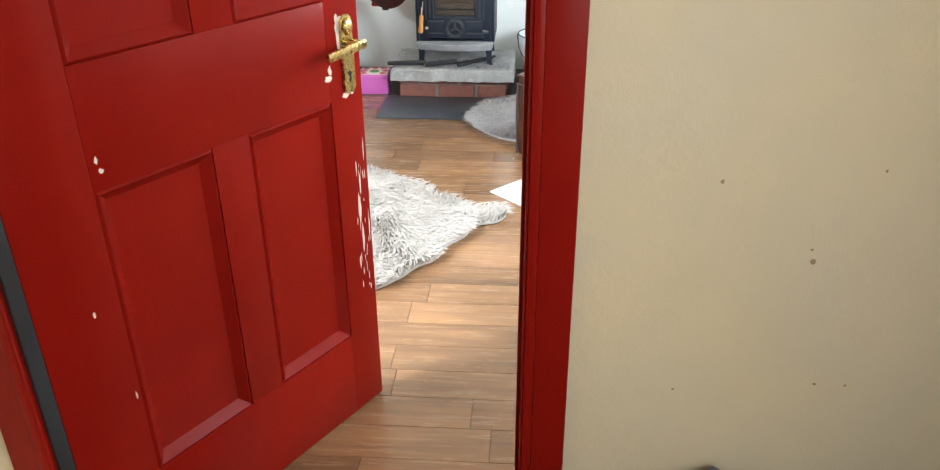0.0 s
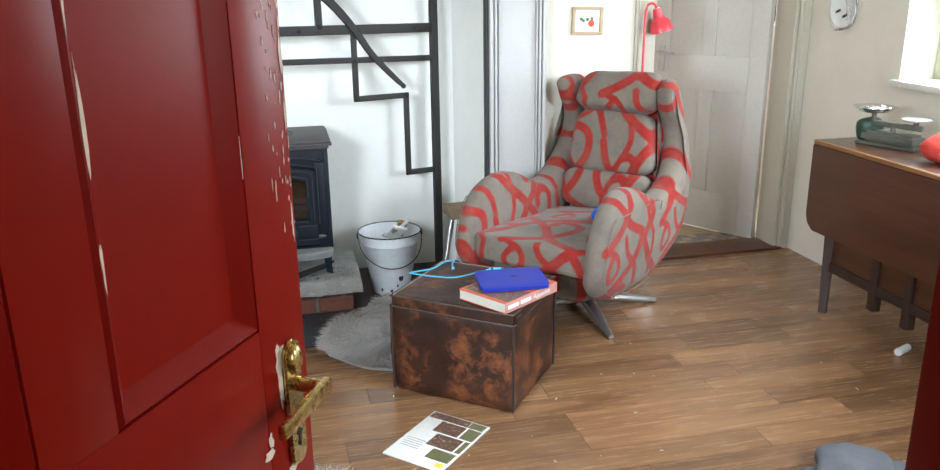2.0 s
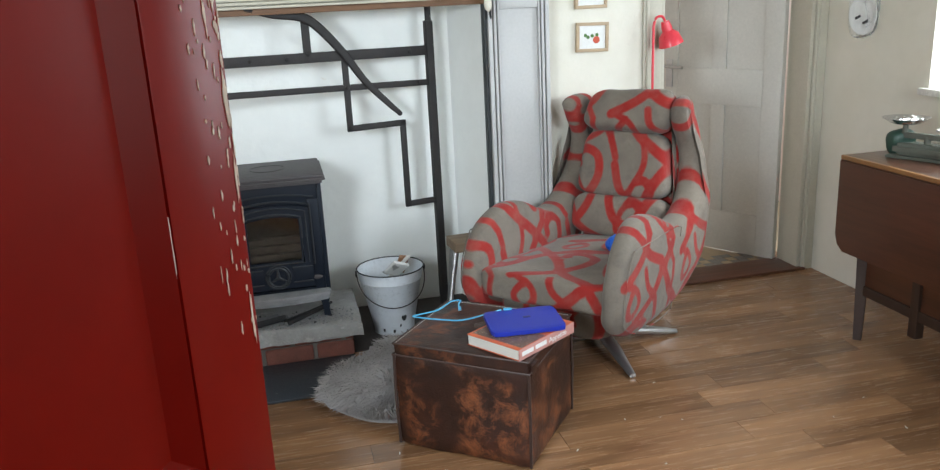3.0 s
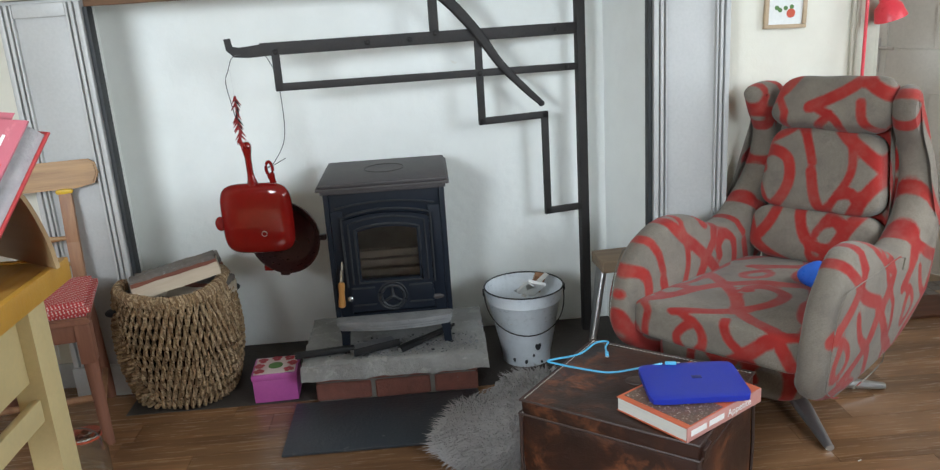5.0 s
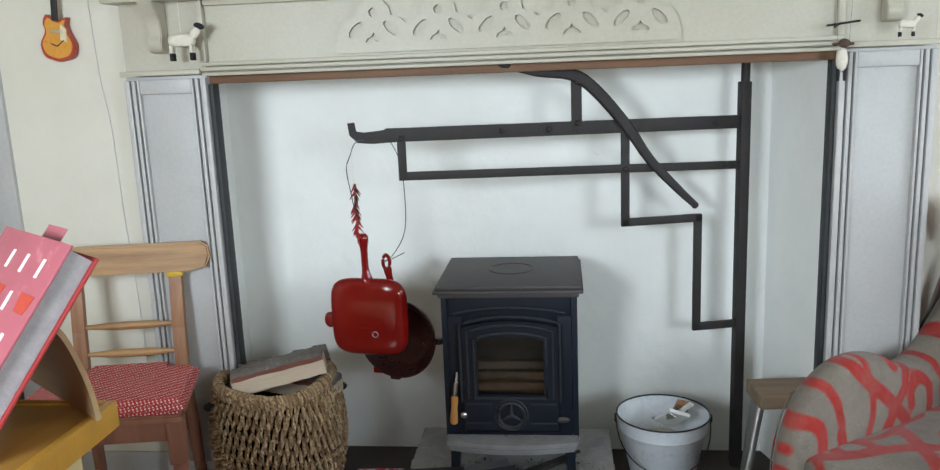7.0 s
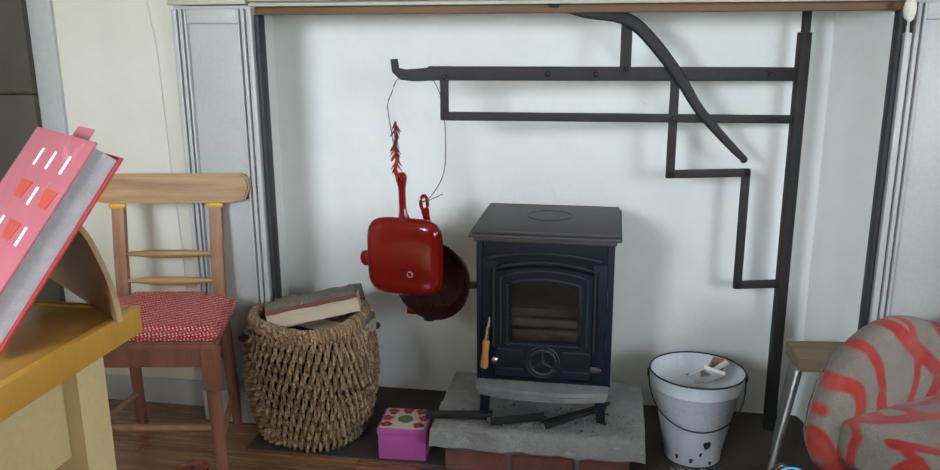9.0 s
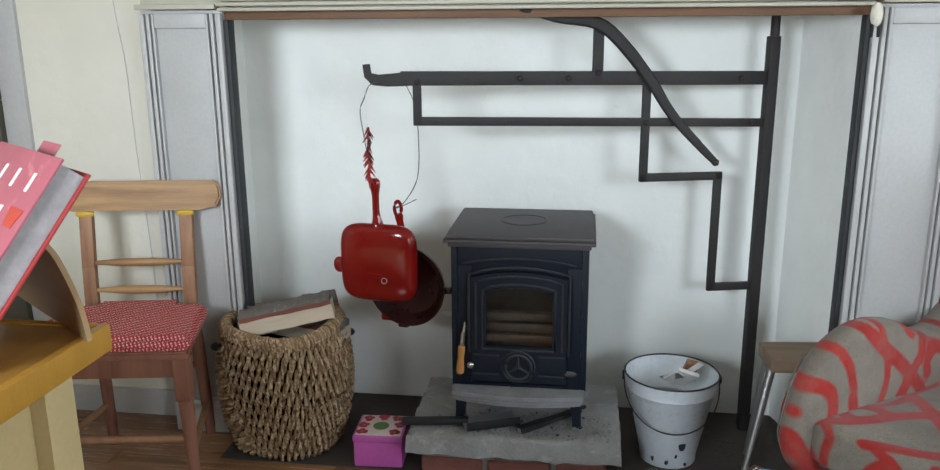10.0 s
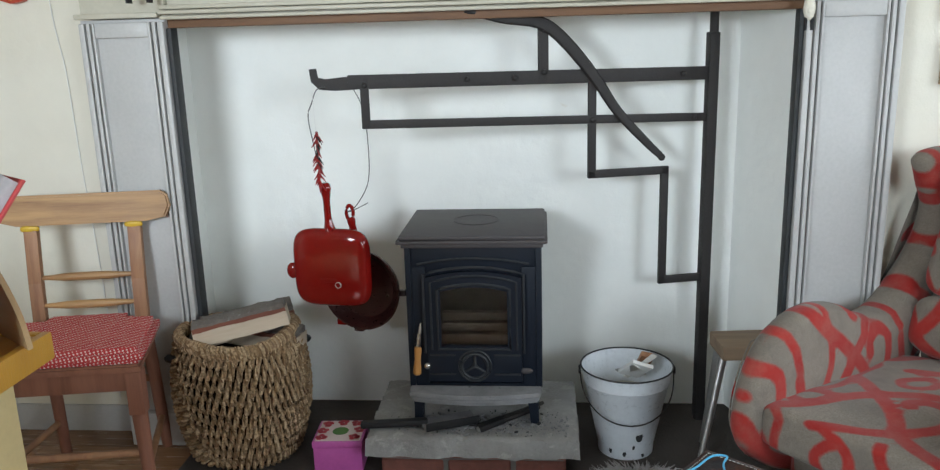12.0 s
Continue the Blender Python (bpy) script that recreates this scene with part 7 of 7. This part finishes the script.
        verts += [base + Vector((sx, sy, 0)), base - Vector((sx, sy, 0)), base + Vector((-dx * w, -dy * w, 0.004)),
                  mid + Vector((sx, sy, 0)), mid - Vector((sx, sy, 0)), mid + up, tip]
        faces += [(k, k + 1, k + 4, k + 3), (k + 1, k + 2, k + 5, k + 4), (k + 2, k, k + 3, k + 5), (k + 3, k + 4, k + 6), (k + 4, k + 5, k + 6), (k + 5, k + 3, k + 6)]
    me = bpy.data.meshes.new("fleece")
    me.from_pydata(verts, [], faces)
    me.materials.append(material)
    fl = new("fleece", me)
    fl.parent = rug
    tagged(fl, kind="stuff")


build_sheepskin("grey_sheepskin_rug", "shaggy grey sheepskin rug beside the leather box", M["fur_grey"],
                [(-0.26, -0.10), (-0.22, 0.08), (-0.12, 0.22), (0.05, 0.34), (0.2, 0.32), (0.3, 0.15), (0.26, -0.05), (0.2, -0.22), (0.05, -0.3), (-0.12, -0.26)], pose(0.385, -0.56, 0), 0.0, 14000, 0.058, 3)
build_sheepskin("cream_sheepskin_rug", "shaggy cream sheepskin rug on the floor", M["fur_cream"],
                [(0.56, 0.115), (0.50, 0.15), (0.41, 0.14), (0.33, 0.22), (0.27, 0.235), (0.18, 0.35), (0.10, 0.37), (0.02, 0.45), (-0.1, 0.46), (-0.3, 0.42), (-0.42, 0.2), (-0.5, -0.05), (-0.42, -0.35), (-0.2, -0.5), (0.1, -0.48), (0.22, -0.38), (0.27, -0.30), (0.33, -0.24), (0.36, -0.14), (0.42, -0.06), (0.44, 0.02), (0.53, 0.06)], pose(-0.24, -1.76, 0), 0.0, 20000, 0.045, 7)


# ---------------------------------------------------------------- magazine, cords, clothes on the floor
def build_floor_clutter():
    mg = thing("magazine", "open-folded magazine with garden photographs on the floor", "magazine", pose(0.43, -1.388, 0.001, 0, 0, 46))
    bm = bm_new()
    box(bm, (0, 0, 0.003), (0.30, 0.22, 0.005), bevel=0.001)
    part("page_block", bm, M["paper"], mg)
    # x runs from the bottom edge of the page to its top edge
    for c, s, mt in (((0.128, 0.03), (0.036, 0.15), "photo"), ((0.128, -0.075), (0.036, 0.055), "photo_green"), ((0.072, 0.0), (0.066, 0.095), "photo"), ((0.072, -0.08), (0.066, 0.05), "photo_green"),
                     ((-0.005, -0.03), (0.072, 0.10), "photo"), ((-0.005, -0.096), (0.072, 0.018), "photo_green"), ((-0.078, -0.06), (0.055, 0.085), "photo_green")):
        bm = bm_new()
        box(bm, (c[0], c[1], 0.0058), (s[0], s[1], 0.0006))
        part("printed_photo", bm, M[mt], mg, smooth=False)
    bm = bm_new()
    box(bm, (-0.125, -0.085, 0.0058), (0.02, 0.03, 0.0006))
    part("yellow_patch", bm, M["yellow"], mg, smooth=False)
    for k in range(5):
        bm = bm_new()
        box(bm, (-0.03 - 0.012 * k, 0.06, 0.0058), (0.003, 0.07 - 0.006 * (k % 2), 0.0005))
        part("text_bar", bm, mat("grey_print", (0.35, 0.35, 0.36)) if k == 0 else bpy.data.materials["grey_print"], mg, smooth=False)
    bm = bm_new()
    tube(bm, smooth_path([(0.385, -1.85, 0.003), (0.388, -1.79, 0.003), (0.42, -1.745, 0.003), (0.49, -1.74, 0.012), (0.555, -1.755, 0.004), (0.575, -1.80, 0.003), (0.60, -1.86, 0.003), (0.66, -1.90, 0.003), (0.675, -1.84, 0.003), (0.69, -1.76, 0.004), (0.725, -1.69, 0.003), (0.715, -1.655, 0.003)], 7), 0.0024, 6)
    single("brown_cord", bm, M["cord"], "thin brown cord trailing over the floor", "cord")
    bm = bm_new()
    rnd = random.Random(14)
    for _ in range(26):
        x, y = rnd.uniform(0.3, 2.0), rnd.uniform(-1.9, -0.7)
        box(bm, (x, y, 0.0012), (rnd.uniform(0.003, 0.014), 0.003, 0.0016), (0, 0, rnd.uniform(0, 180)))
    tagged(single("floor_crumbs", bm, M["pages"], "tiny pale crumbs scattered over the floor", "crumbs"), kind="stuff")
    # brown hide pouffe inside the door
    pf = thing("leather_pouffe", "dark brown stitched leather pouffe", "pouffe", pose(0.585, -2.45, 0))
    bm = bm_new()
    lathe(bm, [(0.0, 0.0), (0.12, 0.0), (0.145, 0.04), (0.155, 0.12), (0.15, 0.22), (0.125, 0.285), (0.08, 0.31), (0.03, 0.318), (0.0, 0.318)], 32)
    part("body", bm, M["brown_hide"], pf)
    for k in range(6):
        a = 2 * math.pi * k / 6
        bm = bm_new()
        tube(bm, [(r * math.cos(a), r * math.sin(a), z + 0.0005) for r, z in ((0.03, 0.318), (0.08, 0.31), (0.125, 0.285), (0.15, 0.22), (0.155, 0.12))], 0.003, 5)
        part("seam", bm, M["brown_hide"], pf)
    # heap of jeans
    j = thing("heap_of_jeans", "crumpled heap of grey denim on the floor", "clothes", pose(1.47, -2.00, 0, 0, 0, 15))
    for k, (c, s, r) in enumerate((((0, 0, 0.035), (0.42, 0.26, 0.07), 0), ((0.1, 0.05, 0.07), (0.28, 0.2, 0.06), 30), ((-0.16, 0.0, 0.03), (0.22, 0.13, 0.05), -20), ((0.18, -0.08, 0.05), (0.25, 0.12, 0.06), 60))):
        bm = bm_new()
        superbox(bm, c, s, (0, 0, r), 3, 12, 0.03, k * 3 + 1)
        for v in bm.verts:
            v.co.z = max(0.002, 0.75 * v.co.z + 0.02 * noise.noise(v.co * 16))
        part("fold", bm, M["denim"], j)
    bm = bm_new()
    rod(bm, (2.29, -1.22, 0.016), (2.36, -1.19, 0.016), 0.015, seg=14)
    single("paper_roll", bm, M["paper"], "small white paper roll on the floor under the table", "paper roll")


build_floor_clutter()


def build_crate():
    c = thing("storage_crate", "grey plastic storage crate against the hall wall", "crate", pose(0.706, -3.69, 0, 0, 0, 45))
    for a, b, s in (((0, 0.155, 0.225), 0, (0.32, 0.01, 0.45)), ((0, -0.155, 0.225), 0, (0.32, 0.01, 0.45)), ((0.155, 0, 0.225), 0, (0.01, 0.30, 0.45)), ((-0.155, 0, 0.225), 0, (0.01, 0.30, 0.45))):
        bm = bm_new()
        box(bm, a, s, bevel=0.002)
        part("side", bm, M["denim"], c)
    bm = bm_new()
    box(bm, (0, 0, 0.457), (0.335, 0.335, 0.014), bevel=0.005)
    part("lid", bm, M["denim"], c)


build_crate()


# ---------------------------------------------------------------- gate-leg table and what stands on it
def build_gate_table():
    t = thing("drop_leaf_table", "dark oak drop-leaf table with its leaf down", "table", pose(2.40, -1.22, 0))
    bm = bm_new()
    span(bm, -0.14, 0.19, -0.60, 0.60, 0.728, 0.75, 0.005)
    part("top", bm, M["table_wood"], t)
    bm = bm_new()
    span(bm, -0.155, -0.140, -0.60, 0.60, 0.732, 0.751, 0.005)
    part("worn_edge", bm, M["table_edge"], t, "lighter worn table edge")
    bm = bm_new()
    pts = [(-0.60, 0.0), (0.60, 0.0), (0.60, -0.31), (0.585, -0.35), (0.55, -0.375), (-0.55, -0.375), (-0.585, -0.35), (-0.60, -0.31)]
    prism(bm, pts, 0.018, Matrix.Translation((-0.158, 0, 0.731)) @ Matrix(((0, 0, 1, 0), (1, 0, 0, 0), (0, 1, 0, 0), (0, 0, 0, 1))), 0.004)
    part("drop_leaf", bm, M["table_wood"], t)
    for x in (-0.115, 0.16):
        for y in (-0.52, 0.465):
            bm = bm_new()
            box(bm, (x, y, 0.55), (0.05, 0.05, 0.36), bevel=0.003)
            rod(bm, (x, y, 0.0), (x, y, 0.38), 0.022, 0.034, 4)
            part("leg", bm, M["table_leg"], t)
    for x in (-0.115, 0.16):
        for z0, z1 in ((0.20, 0.24), (0.62, 0.72)):
            bm = bm_new()
            span(bm, x - 0.014, x + 0.014, -0.49, 0.44, z0, z1, 0.003)
            part("rail", bm, M["table_leg"], t)
        bm = bm_new()
        span(bm, x - 0.006, x + 0.006, -0.49, 0.44, 0.24, 0.62, 0.002)
        part("panel", bm, M["table_wood"], t)
        for y in (-0.03, 0.16):
            bm = bm_new()
            span(bm, x - 0.018, x + 0.018, y - 0.02, y + 0.02, 0.13, 0.62, 0.003)
            part("gate_post", bm, M["table_leg"], t)

    s = thing("kitchen_scales", "old iron kitchen scales with a steel pan on the table", "scales", pose(2.45, -0.84, 0.751, 0, 0, -70))
    bm = bm_new()
    prism(bm, [(-0.13, -0.055), (0.13, -0.055), (0.13, 0.055), (-0.13, 0.055)], 0.012, None, 0.003)
    prism(bm, [(-0.11, -0.045), (0.11, -0.045), (0.11, 0.045), (-0.11, 0.045)], 0.045, Matrix.Translation((0, 0, 0.012)), 0.012)
    part("base", bm, M["scale_iron"], s)
    bm = bm_new()
    box(bm, (0, 0, 0.085), (0.24, 0.02, 0.022), bevel=0.004)
    rod(bm, (-0.09, 0, 0.085), (-0.09, 0, 0.13), 0.01)
    rod(bm, (0.09, 0, 0.085), (0.09, 0, 0.115), 0.01)
    rod(bm, (0, 0, 0.05), (0, 0, 0.085), 0.012)
    part("beam", bm, M["scale_iron"], s)
    bm = bm_new()
    lathe(bm, [(0.0, 0.0), (0.05, 0.002), (0.085, 0.02), (0.087, 0.02), (0.052, -0.001), (0.0, -0.003)], 28, pose(-0.09, 0, 0.132))
    part("pan", bm, M["chrome"], s)
    bm = bm_new()
    lathe(bm, [(0.0, 0.0), (0.055, 0.0), (0.055, 0.006), (0.0, 0.006)], 24, pose(0.09, 0, 0.115))
    part("weight_plate", bm, M["silver"], s)
    bm = bm_new()
    rnd = random.Random(15)
    for _ in range(16):
        box(bm, (rnd.gauss(-0.09, 0.025), rnd.gauss(0, 0.025), 0.143), (0.03, 0.02, 0.012), (rnd.uniform(-30, 30), rnd.uniform(-30, 30), rnd.uniform(0, 180)), 0.003)
    part("foil_scraps", bm, M["chrome"], s, "crumpled foil in the pan")
    bm = bm_new()
    superbox(bm, (0, 0, 0.05), (0.10, 0.08, 0.10), (0, 0, 0), 3, 7, 0.02, 4)
    single("dark_green_pouch", bm, M["green"], "small dark green pouch beside the scales", "pouch", pose(2.42, -0.73, 0.751))
    bm = bm_new()
    ball(bm, (0, 0, 0.055), (0.07, 0.07, 0.055))
    for v in bm.verts:
        v.co += v.co.normalized() * 0.004 * math.sin(60 * v.co.z + 25 * v.co.x)
    single("ball_of_wool", bm, M["wool"], "coral red ball of wool on the table", "wool", pose(2.40, -1.16, 0.751))


build_gate_table()


# ---------------------------------------------------------------- wall things
def framed_picture(x, z, w, h, tilt):
    p = thing("framed_picture", "small fruit print in a pale oak frame on the wall", "picture", pose(x, NORTH - 0.002, z, 0, tilt, 0), "pictures on the wall")
    for a, b, c, d in ((-w / 2, w / 2, h / 2 - 0.014, h / 2), (-w / 2, w / 2, -h / 2, -h / 2 + 0.014), (-w / 2, -w / 2 + 0.014, -h / 2 + 0.0145, h / 2 - 0.0145), (w / 2 - 0.014, w / 2, -h / 2 + 0.0145, h / 2 - 0.0145)):
        bm = bm_new()
        span(bm, a, b, -0.018, 0.0, c, d, 0.002)
        part("frame_side", bm, M["frame_wood"], p)
    bm = bm_new()
    span(bm, -w / 2 + 0.013, w / 2 - 0.013, -0.010, -0.006, -h / 2 + 0.013, h / 2 - 0.013)
    part("mount", bm, M["paper"], p)
    bm = bm_new()
    lathe(bm, [(0.0, 0), (0.016, 0), (0.016, 0.0006), (0.0, 0.0006)], 16, pose(0.02, -0.0102, -0.012, 90))
    part("printed_fruit", bm, M["tomato"], p)
    for dx, dz in ((-0.02, 0.0), (0.0, 0.006), (0.022, 0.010), (-0.032, 0.008)):
        bm = bm_new()
        lathe(bm, [(0.0, 0), (0.008, 0), (0.008, 0.0008), (0.0, 0.0008)], 10, pose(dx, -0.0102, dz, 90))
        part("printed_leaf", bm, M["leaf"], p)


framed_picture(1.465, 1.232, 0.152, 0.128, 1.5)
framed_picture(1.46, 1.42, 0.15, 0.128, 0)


def build_wall_things():
    g = thing("guitar_clock", "sunburst electric guitar shaped wall clock", "clock", pose(-1.465, NORTH - 0.002, 1.565, 0, 4, 0))
    body = smooth_path([(0, -0.075, 0), (-0.045, -0.06, 0), (-0.06, -0.02, 0), (-0.042, 0.02, 0), (-0.048, 0.05, 0), (-0.035, 0.075, 0), (-0.012, 0.062, 0), (0.01, 0.058, 0), (0.034, 0.068, 0), (0.03, 0.045, 0), (0.038, 0.02, 0), (0.058, -0.02, 0), (0.045, -0.06, 0), (0, -0.075, 0)], 4)[:-1]
    for nm, k, d, mt in (("rim", 1.0, 0.026, "guitar_b"), ("face", 0.86, 0.0275, "guitar_a")):
        bm = bm_new()
        prism(bm, [(p.x * k, p.y * k) for p in body], d, pose(0, 0, 0, 90), 0.0012)
        part(nm, bm, M[mt], g)
    bm = bm_new()
    span(bm, -0.010, 0.010, -0.036, -0.028, 0.055, 0.22, 0.002)
    part("neck", bm, M["ink"], g)
    bm = bm_new()
    span(bm, -0.022, 0.022, -0.034, -0.024, 0.22, 0.27, 0.004)
    part("headstock", bm, M["ink"], g)
    for a, ln in ((40, 0.03), (160, 0.022)):
        bm = bm_new()
        rod(bm, (0.0, -0.0295, -0.025), (ln * math.cos(radians(a)), -0.0295, -0.025 + ln * math.sin(radians(a))), 0.0015, seg=6)
        part("hand", bm, M["ink"], g)
    bm = bm_new()
    span(bm, -0.02, 0.02, -0.031, -0.0277, 0.018, 0.026, 0.001)
    part("pickup", bm, M["silver"], g)
    bm = bm_new()
    prism(bm, [(0.012, -0.005), (0.034, -0.012), (0.034, 0.03), (0.014, 0.045)], 0.001, pose(0, -0.0278, 0, 90))
    part("pickguard", bm, M["cream"], g, smooth=False)
    # thin cable running down the wall
    bm = bm_new()
    tube(bm, smooth_path([(-1.36, NORTH - 0.004, 1.70), (-1.352, NORTH - 0.004, 1.45), (-1.335, NORTH - 0.004, 1.30), (-1.33, NORTH - 0.005, 1.20), (-1.325, NORTH - 0.004, 0.95), (-1.31, NORTH - 0.004, 0.6), (-1.305, NORTH - 0.004, 0.12)], 6), 0.0018, 6)
    single("wall_cable", bm, M["paper"], "thin pale cable running down the wall", "cable")
    # felt sheep on the shelf bracket string and string puppet
    s = single_sheep(pose(-0.985, -0.055, 1.50), 1.0, "felt_sheep", "small cream felt sheep ornament hanging at the mantel")
    bm = bm_new()
    rod(bm, (-0.985, -0.055, 1.56), (-0.985, -0.055, 1.68), 0.0008, seg=5)
    single("hanging_thread", bm, M["paper"], "fine thread holding a felt ornament", "thread")
    single_sheep(pose(1.115, -0.075, 1.47), 0.55, "felt_sheep", "tiny cream felt sheep ornament by the shelf bracket")
    pu = thing("string_puppet", "small hanging felt goat puppet with wooden crossbar", "puppet", pose(0.955, -0.05, 1.37))
    bm = bm_new()
    ball(bm, (0, 0, 0.03), (0.017, 0.014, 0.034), seg=12)
    part("body", bm, M["white_wool"], pu)
    bm = bm_new()
    ball(bm, (0.002, -0.008, 0.075), (0.016, 0.016, 0.013), seg=12)
    for q in (-1, 1):
        ball(bm, (q * 0.02, -0.005, 0.073), (0.011, 0.004, 0.005), seg=8)
    part("head", bm, mat("brown_felt", (0.10, 0.06, 0.04), rough=0.9), pu)
    for q in (-1, 1):
        bm = bm_new()
        rod(bm, (q * 0.008, 0, 0.005), (q * 0.009, -0.002, -0.03), 0.005, 0.004, 8)
        part("leg", bm, M["black_felt"], pu)
        bm = bm_new()
        rod(bm, (q * 0.016, -0.005, 0.08), (q * 0.024, 0, 0.30), 0.0006, seg=5)
        part("string", bm, M["wire"], pu)
    bm = bm_new()
    rod(bm, (-0.045, 0, 0.125), (0.045, 0.0, 0.135), 0.003, seg=8)
    rod(bm, (-0.03, -0.02, 0.12), (0.0, 0.02, 0.132), 0.003, seg=8)
    part("crossbar", bm, M["ink"], pu)
    # wrapped plate on the east wall
    w = thing("wrapped_wall_plate", "white plate in clear polythene hanging on the wall", "plate", pose(EAST - 0.002, -0.185, 1.27, 0, -90, 0))
    bm = bm_new()
    lathe(bm, [(0.0, 0.008), (0.055, 0.008), (0.085, 0.02), (0.087, 0.018), (0.056, 0.004), (0.0, 0.004)], 30)
    part("plate", bm, M["plate"], w)
    bm = bm_new()
    superbox(bm, (0.02, 0, 0.018), (0.24, 0.19, 0.026), (0, 0, 0), 3, 8, 0.012, 2)
    part("wrapping", bm, M["polythene"], w).visible_shadow = False
    for dx, dy in ((-0.01, 0.02), (-0.03, -0.03)):
        bm = bm_new()
        box(bm, (dx, dy, 0.032), (0.012, 0.035, 0.002), (0, 0, 20))
        part("label_bar", bm, M["ink"], w)


def single_sheep(m, k, name, label):
    s = thing(name, label, "ornament", m)
    bm = bm_new()
    superbox(bm, (0, 0, 0.035 * k), (0.085 * k, 0.035 * k, 0.04 * k), p=3, cuts=6, pucker=0.003 * k)
    ball(bm, (0.045 * k, 0, 0.055 * k), (0.014 * k, 0.012 * k, 0.024 * k), (0, 35, 0), 10)
    part("body", bm, M["white_wool"], s)
    bm = bm_new()
    ball(bm, (0.06 * k, 0, 0.075 * k), (0.017 * k, 0.010 * k, 0.010 * k), (0, 20, 0), 10)
    part("head", bm, M["black_felt"], s)
    for x in (-0.032, 0.032):
        for y in (-0.009, 0.009):
            bm = bm_new()
            rod(bm, (x * k, y * k, 0.02 * k), (x * k, y * k, -0.002 * k), 0.006 * k, 0.005 * k, 8)
            lg = part("leg", bm, M["white_wool"], s)
            bm = bm_new()
            rod(bm, (x * k, y * k, -0.003 * k), (x * k, y * k, -0.026 * k), 0.006 * k, 0.006 * k, 8)
            part("hoof", bm, M["black_felt"], lg)
    return s


build_wall_things()


def build_lamp():
    l = thing("reading_lamp", "coral red floor reading lamp beside the doorway", "lamp", pose(1.745, 0.03, 0))
    bm = bm_new()
    lathe(bm, [(0.0, 0.0), (0.11, 0.0), (0.11, 0.012), (0.02, 0.02), (0.0, 0.02)], 28, pose(-0.03, -0.02, 0))
    part("base", bm, M["lamp_red"], l)
    bm = bm_new()
    rod(bm, (-0.03, -0.02, 0.015), (-0.012, 0, 1.27), 0.006)
    tube(bm, smooth_path([(-0.012, 0, 1.265), (0.0, 0, 1.30), (0.03, 0, 1.305), (0.05, 0, 1.27)], 5), 0.006, 8)
    part("stem", bm, M["lamp_red"], l)
    bm = bm_new()
    lathe(bm, [(0.0, 0.09), (0.018, 0.088), (0.024, 0.06), (0.024, 0.045), (0.045, 0.025), (0.056, -0.02), (0.053, -0.02), (0.042, 0.022), (0.02, 0.042), (0.0, 0.05)], 28, Matrix.Translation((0.07, 0, 1.20)) @ pose(0, 0, 0, 0, -18))
    part("shade", bm, M["lamp_red"], l)
    bm = bm_new()
    ball(bm, (0.075, 0, 1.195), (0.026, 0.026, 0.026))
    part("bulb", bm, M["plate"], l)


build_lamp()
# ---------------------------------------------------------------- floorboards
def build_floor():
    floor = new("floor")
    tagged(floor, "oak-look plank floor with staggered joints", kind="structure")
    rnd = random.Random(5)
    meshes = {}
    wd = 0.118
    near, far, count = [], [], 0
    y = -1.324 - 18 * wd
    while y < 0.36:
        x = -2.5 - rnd.random() * 0.9
        while x < EAST:
            ln = rnd.choice((0.45, 0.6, 0.75, 0.95))
            a, b = max(x, WEST), min(x + ln, EAST)
            if b - a > 0.02:
                (near if (-0.75 < b and a < 2.1 and y > -2.45 and y < 0.0) and len(near) < 300 else far).append((a, b, y))
            x += ln
        y += wd
    def board(bm, a, b, y):
        span(bm, a + 0.0008, b - 0.0008, y + 0.0008, y + wd - 0.0008, -0.008, 0.0)
    for a, b, y in near:
        key = round(b - a, 3)
        if key not in meshes:
            bm = bm_new()
            board(bm, -key / 2, key / 2, -wd / 2)
            meshes[key] = mesh_of("plank", bm, M["plank"], False)
        ob = new("plank", meshes[key])
        ob.location = ((a + b) / 2, y + wd / 2, 0)
        ob.parent = floor
    for k in range(8):
        bm = bm_new()
        for a, b, y in far[k::8]:
            board(bm, a, b, y)
        ob = part("far_planks", bm, M["plank"], floor, smooth=False)
        tagged(ob, kind="stuff")


build_floor()
